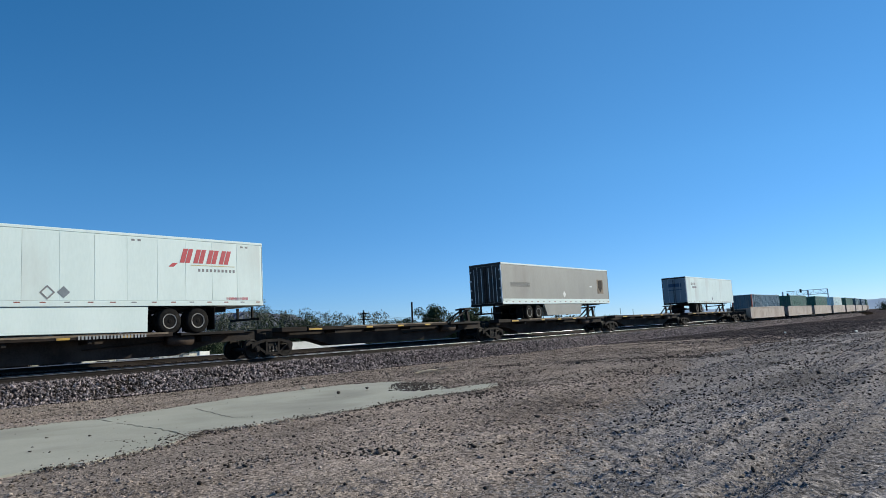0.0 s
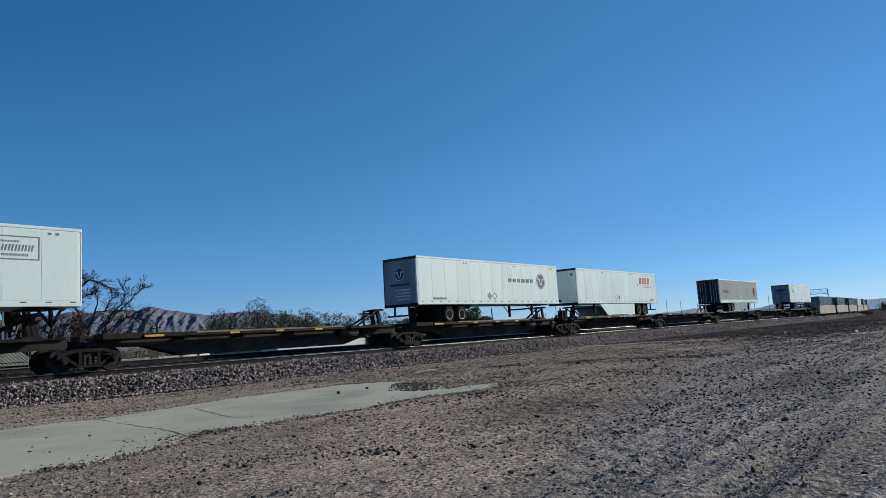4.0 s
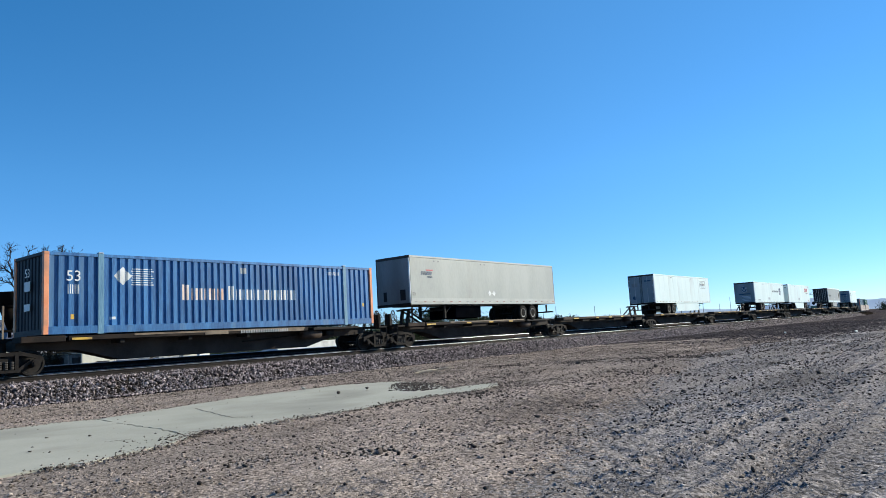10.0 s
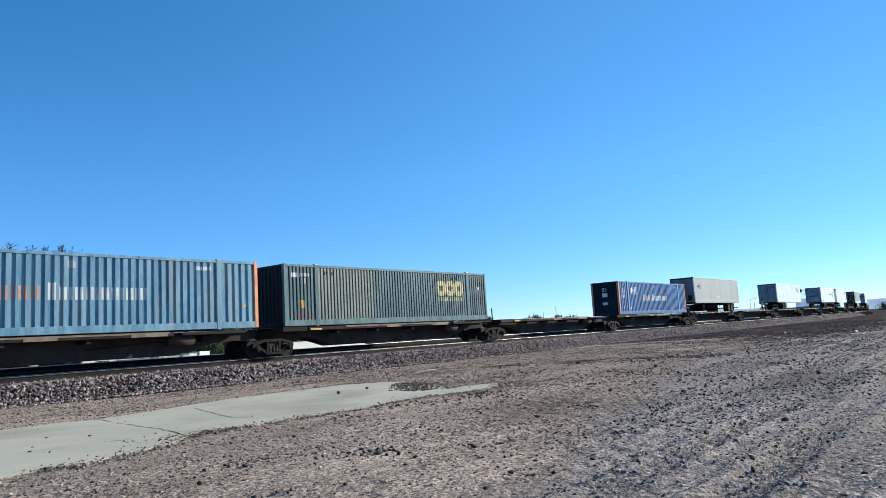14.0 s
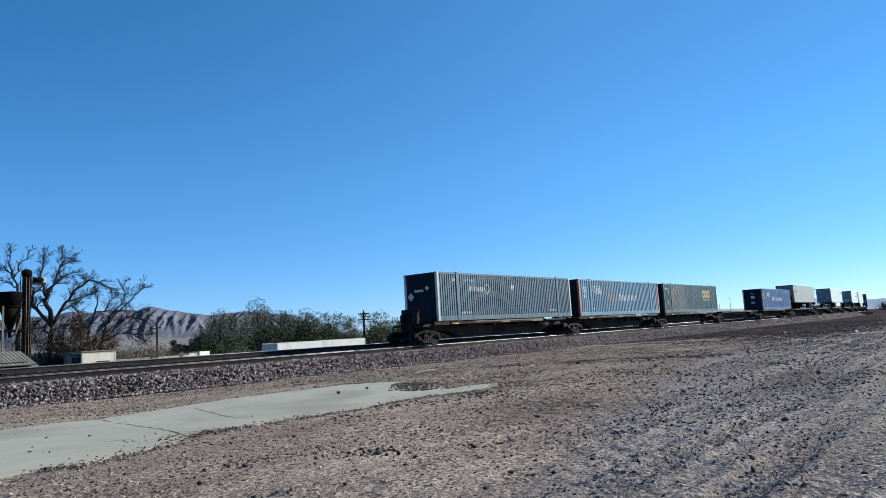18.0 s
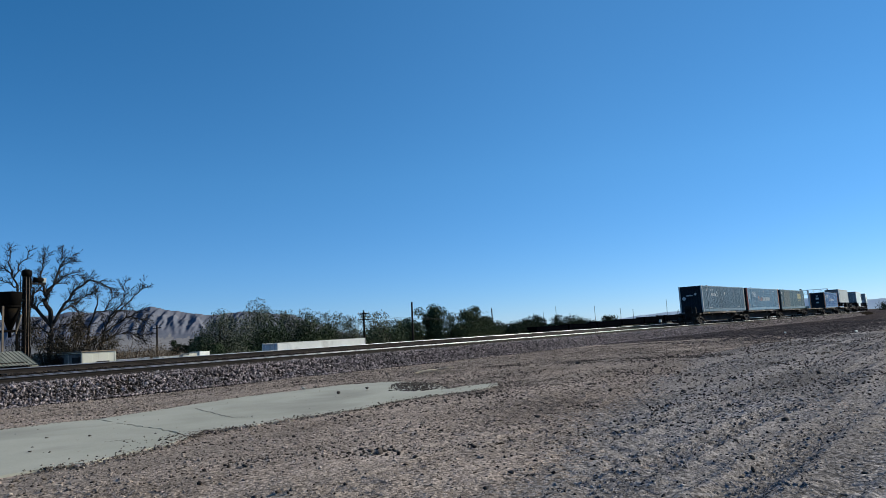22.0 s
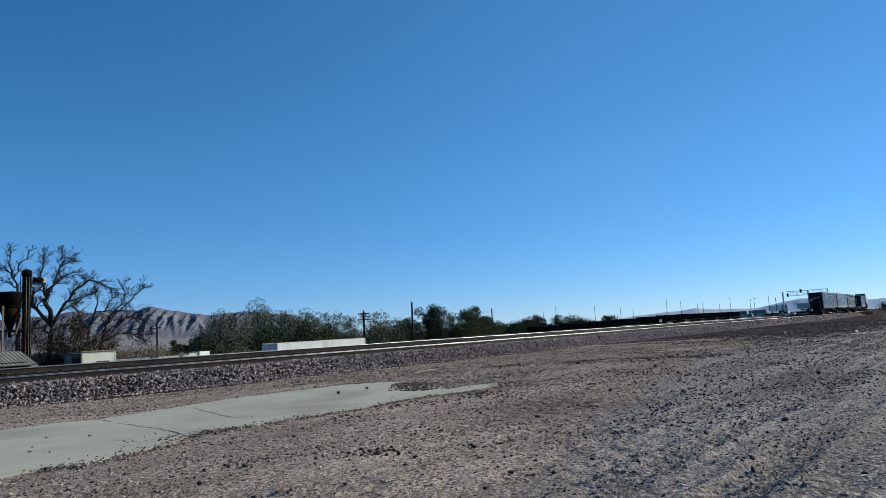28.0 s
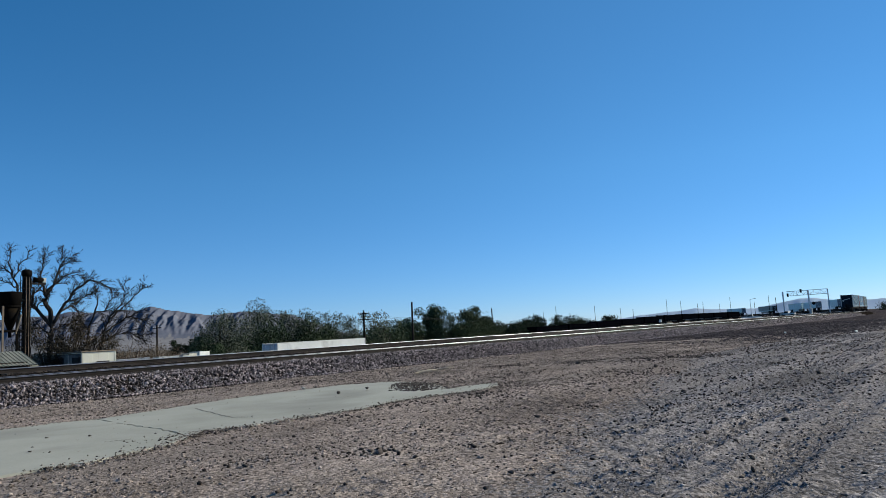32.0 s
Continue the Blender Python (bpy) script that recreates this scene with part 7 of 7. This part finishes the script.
end_plate(t_grey, 0.5, 0.75, 2.6, 3.15, dark_hole, "dark vent panel", x=-LEN / 2 - 0.014)
part("under_tank", B(-3.7, -1.05, -1.05, 1.05, 1.5, 2.27, 0.04), near_black, t_grey, "dark underslung box")
for x in (-5.9, -5.5, -1.2, -0.8):
    plate(t_grey, x, x + 0.12, 4.82, 4.9, grey_mark, "small dark marker lamp")

# white trailer with a boxed emblem
for x0, x1, z0, z1 in ((4.87, 6.64, 3.92, 3.96), (4.87, 6.64, 4.70, 4.74), (4.87, 4.91, 3.96, 4.70), (6.60, 6.64, 3.96, 4.70)):
    plate(t_white, x0, x1, z0, z1, grey_mark, "dark emblem frame")
glyphs(t_white, 5.0, 6.45, 4.22, 4.44, 7, grey_mark, "dark wordmark drawn as bars", slant=0.2)
glyphs(t_white, 5.2, 6.3, 4.05, 4.13, 9, grey_mark, "small dark word drawn as bars")
glyphs(t_white, 5.2, 6.0, 4.52, 4.58, 9, grey_mark, "small dark word drawn as bars")
end_plate(t_white, 0.35, 0.95, 4.0, 4.35, grey_mark, "dark emblem on the door", x=-LEN / 2 - 0.014)
end_plate(t_white, -1.0, -0.35, 4.45, 4.58, navy_mark, "navy wordmark drawn as a bar", x=-LEN / 2 - 0.014)
e = part("placard", lathe(bmesh.new(), [(0.17, -0.004), (0.17, 0.004)], 20), navy_mark, t_white, "round dark sticker")
e.matrix_basis = pose(-LEN / 2 - 0.014, 0.75, 2.95, 0, 0, 90)


def emblem(parent, m, r):
    """A round dark blue emblem with a white ring and wing bars."""
    d = part("emblem", lathe(bmesh.new(), [(r, -0.004), (r, 0.004)], 32), navy_mark, parent, "round dark blue emblem")
    d.matrix_basis = m
    ring = bmesh.new()
    lathe(ring, [(r * 0.93, -0.006), (r * 0.93, -0.008), (r * 0.84, -0.008), (r * 0.84, -0.006)], 32, caps=False)
    part("emblem_ring", ring, white_mark, d, "thin white ring")
    bm = bmesh.new()
    for s in (-1, 1):
        prism(bm, [(s * 0.05 * r, -0.6 * r), (s * 0.2 * r, -0.5 * r), (s * 0.5 * r, 0.35 * r), (s * 0.3 * r, 0.35 * r)], -0.009, -0.006)
        prism(bm, [(s * 0.3 * r, 0.1 * r), (s * 0.62 * r, 0.14 * r), (s * 0.72 * r, 0.30 * r), (s * 0.3 * r, 0.26 * r)], -0.013, -0.0095)
    part("emblem_wings", bm, white_mark, d, "white wing-like bars")
    return d


emblem(t_ring, Matrix.Translation((5.6, SY, 3.95)), 0.57)
glyphs(t_ring, 1.28, 4.6, 3.80, 4.05, 6, slate_mark, "dark slate wordmark drawn as bars", slant=0.15, weight=0.33)
diamond(t_ring, -0.92, 2.85, 0.27, shade_door_grey, "grey diamond placard")
diamond(t_ring, -0.36, 2.85, 0.27, grey_mark, "outlined diamond placard", hollow=True)
glyphs(t_ring, -6.7, -5.38, 2.62, 2.74, 12, grey_mark, "small dark web line drawn as bars")
emblem(t_ring, pose(-LEN / 2 - 0.014, 0.0, 4.18, 0, 0, -90), 0.42)
end_plate(t_ring, -0.75, 0.75, 3.48, 3.62, navy_mark, "navy wordmark drawn as a bar", x=-LEN / 2 - 0.014)
for k in range(4):
    end_plate(t_ring, -0.8, 0.2 + 0.15 * (k % 2), 2.65 + 0.18 * k, 2.74 + 0.18 * k, pale_blue, "pale text line drawn as a bar", x=-LEN / 2 - 0.014)

# white trailer with red lettering
glyphs(t_red, 3.95, 6.35, 4.08, 4.66, 4, red_mark, "bold red slanted wordmark drawn as bars", slant=0.30, weight=0.34)
plate_bm = bmesh.new()
painted(plate_bm, t_red, [(3.52, 3.90), (3.74, 3.90), (3.93, 4.06), (3.70, 4.06)])
part("lettering", plate_bm, red_mark, t_red, "long slanted red bar of a wordmark")
plate(t_red, 4.5, 6.6, 3.98, 4.01, gold_mark, "thin tan rule")
glyphs(t_red, 4.8, 6.65, 3.74, 3.86, 5, grey_mark, "grey spaced word drawn as bars")
glyphs(t_red, 6.16, 7.25, 2.58, 2.68, 10, red_mark, "small red web line drawn as bars")
diamond(t_red, -1.0, 2.83, 0.26, grey_mark, "outlined diamond placard", hollow=True)
diamond(t_red, -0.46, 2.84, 0.22, shade_door_grey, "worn pale diamond placard")

for y, z, r in ((0.95, 2.95, 0.16), (0.55, 2.95, 0.13)):
    bm = bmesh.new()
    prism(bm, [(-r, 0), (0, r), (r, 0), (0, -r)], -0.002, 0.002)
    e = part("placard", bm, grey_mark, t_red, "grey diamond placard")
    e.matrix_basis = pose(-LEN / 2 - 0.014, y, z, 0, 0, 90)
end_plate(t_red, 0.15, 0.75, 2.55, 2.72, dark_hole, "dark connector box", x=-LEN / 2 - 0.02)
end_plate(t_red, -1.0, -0.8, 4.55, 4.75, grey_mark, "small grey label", x=-LEN / 2 - 0.014)

for tr in (t_ring, t_red, t_white):
    for x in (-3.6, -3.35, 2.0, 2.25, 6.9, 7.15):
        plate(tr, x, x + 0.13, 4.84, 4.92, grey_mark, "small grey marker lamp", y=SY)

# taupe trailer
glyphs(t_taupe, -7.0, -4.46, 3.50, 3.83, 10, faint_grey, "dark grey wordmark drawn as bars")
plate(t_taupe, 5.93, 7.02, 3.13, 4.28, deck_tan, "tan shield panel")
bm = prism(bmesh.new(), [(6.12, 4.18), (6.83, 4.18), (6.83, 3.6), (6.47, 3.22), (6.12, 3.6)], SY - 0.006, SY - 0.002)
part("shield", bm, car_brown, t_taupe, "brown shield emblem")
diamond(t_taupe, 0.37, 3.04, 0.25, white_mark, "white diamond placard")
plate(t_taupe, 4.6, 5.0, 3.63, 3.73, white_mark, "small white stencil")
for y in (-0.9, -0.3, 0.3, 0.9):
    end_plate(t_taupe, y - 0.02, y + 0.02, 2.5, 4.8, steel_grey, "pale vertical door rib", x=-LEN / 2 - 0.02, name="door_rib")

# white trailer ahead of the empty platform
glyphs(t_small, -6.6, -5.2, 4.25, 4.5, 4, grey_mark, "dark wordmark drawn as bars", slant=0.3)
plate(t_small, -6.2, -4.9, 3.92, 4.12, grey_mark, "dark winged emblem")
end_plate(t_small, -0.8, 0.6, 4.1, 4.45, navy_mark, "dark winged emblem on the door", x=-LEN / 2 - 0.014)
end_plate(t_small, -0.8, 0.7, 3.75, 3.83, navy_mark, "dark line drawn as a bar", x=-LEN / 2 - 0.014)
diamond(t_small, 0.1, 2.83, 0.22, shade_door_grey, "pale diamond placard")


# ---- well cars ahead ----
def well_car(s0, side):
    ob = thing("well_car", "dusty beige steel well car of a freight train", "well car", "well cars")
    for sy in (-1, 1):
        sd = part("side", B(-8.9, 8.9, *sorted((sy * 1.50, sy * 1.40)), 0.30, 1.62, 0.02), side, ob)
        part("top_chord", B(-8.9, 8.9, *sorted((sy * 1.54, sy * 1.38)), 1.62, 1.74, 0.01), side, sd)
        part("bottom_chord", B(-8.9, 8.9, *sorted((sy * 1.53, sy * 1.30)), 0.24, 0.34, 0.01), side, sd)
        for k in range(13):
            x = -8.4 + k * 1.4
            part("rib", B(x - 0.05, x + 0.05, *sorted((sy * 1.507, sy * 1.5)), 0.34, 1.62), side, sd)
    for e in (-1, 1):
        part("bulkhead", B(*sorted((e * 8.9, e * 8.8)), -1.4, 1.4, 0.5, 1.6), side, ob)
        part("end_frame", prism(bmesh.new(), [(e * 8.85, 1.5), (e * 9.9, 1.15), (e * 9.9, 0.85), (e * 8.85, 0.6)], -0.9, 0.9), car_black, ob)
    part("well_floor", B(-8.8, 8.8, -1.3, 1.3, 0.28, 0.36), car_black, ob)
    truck(ob, -10.15, s0)
    RUNS.append((ob, s0, 0.0))
    return ob


WELL = ((dark_paint, "dark grey-blue"), (green_paint, "dark green"), (green_paint, "dark green"), (white_paint, "white"), (green_paint, "dark green"), (slate_paint, "slate"), (dark_paint, "dark grey-blue"), (green_paint, "dark green"), (slate_paint, "slate"), (dark_paint, "dark grey-blue"), (green_paint, "dark green"), (dark_paint, "dark grey-blue"), (slate_paint, "slate"), (dark_paint, "dark grey-blue"), (green_paint, "dark green"), (dark_paint, "dark grey-blue"), (slate_paint, "slate"), (dark_paint, "dark grey-blue"), (green_paint, "dark green"))
for k, (pt, nm) in enumerate(WELL):
    s0 = 196.5 + 20.3 * k
    well_car(s0, beige_well)
    container(s0 + 0.3, nm + " corrugated container sitting low in a well car", pt, pt, red_paint if k == 0 else pt, pt, pt, pitch=0.45, depth=0.05, z=0.52, length=14.6 if k in (0, 4) else (12.19 if k < 6 else 16.15), group="containers in the well cars")


# ---- keys ----
def motions():
    for ob, s0, dz in RUNS:
        run(ob, s0, dz)
    turn = V / 0.42
    for w, dx, s0 in ROLLS:
        # the wheels roll while they pass close by
        t0, t1 = 8 + (0 - s0) / V, 8 + (46 - s0) / V
        rows = [(0.0, pose(dx, 0, 0.42))]
        k0, k1 = max(1, math.ceil(t0 * FPS)), min(32 * FPS - 1, math.floor(t1 * FPS))
        ang = 0.0
        for k in range(k0, k1 + 1):
            ang = math.degrees(turn * (k - k0) / FPS) % 360
            rows.append((k / FPS, pose(dx, 0, 0.42, 0, ang, 0)))
        rows.append((32.0, pose(dx, 0, 0.42, 0, ang, 0)))
        walk(w, rows)


motions()
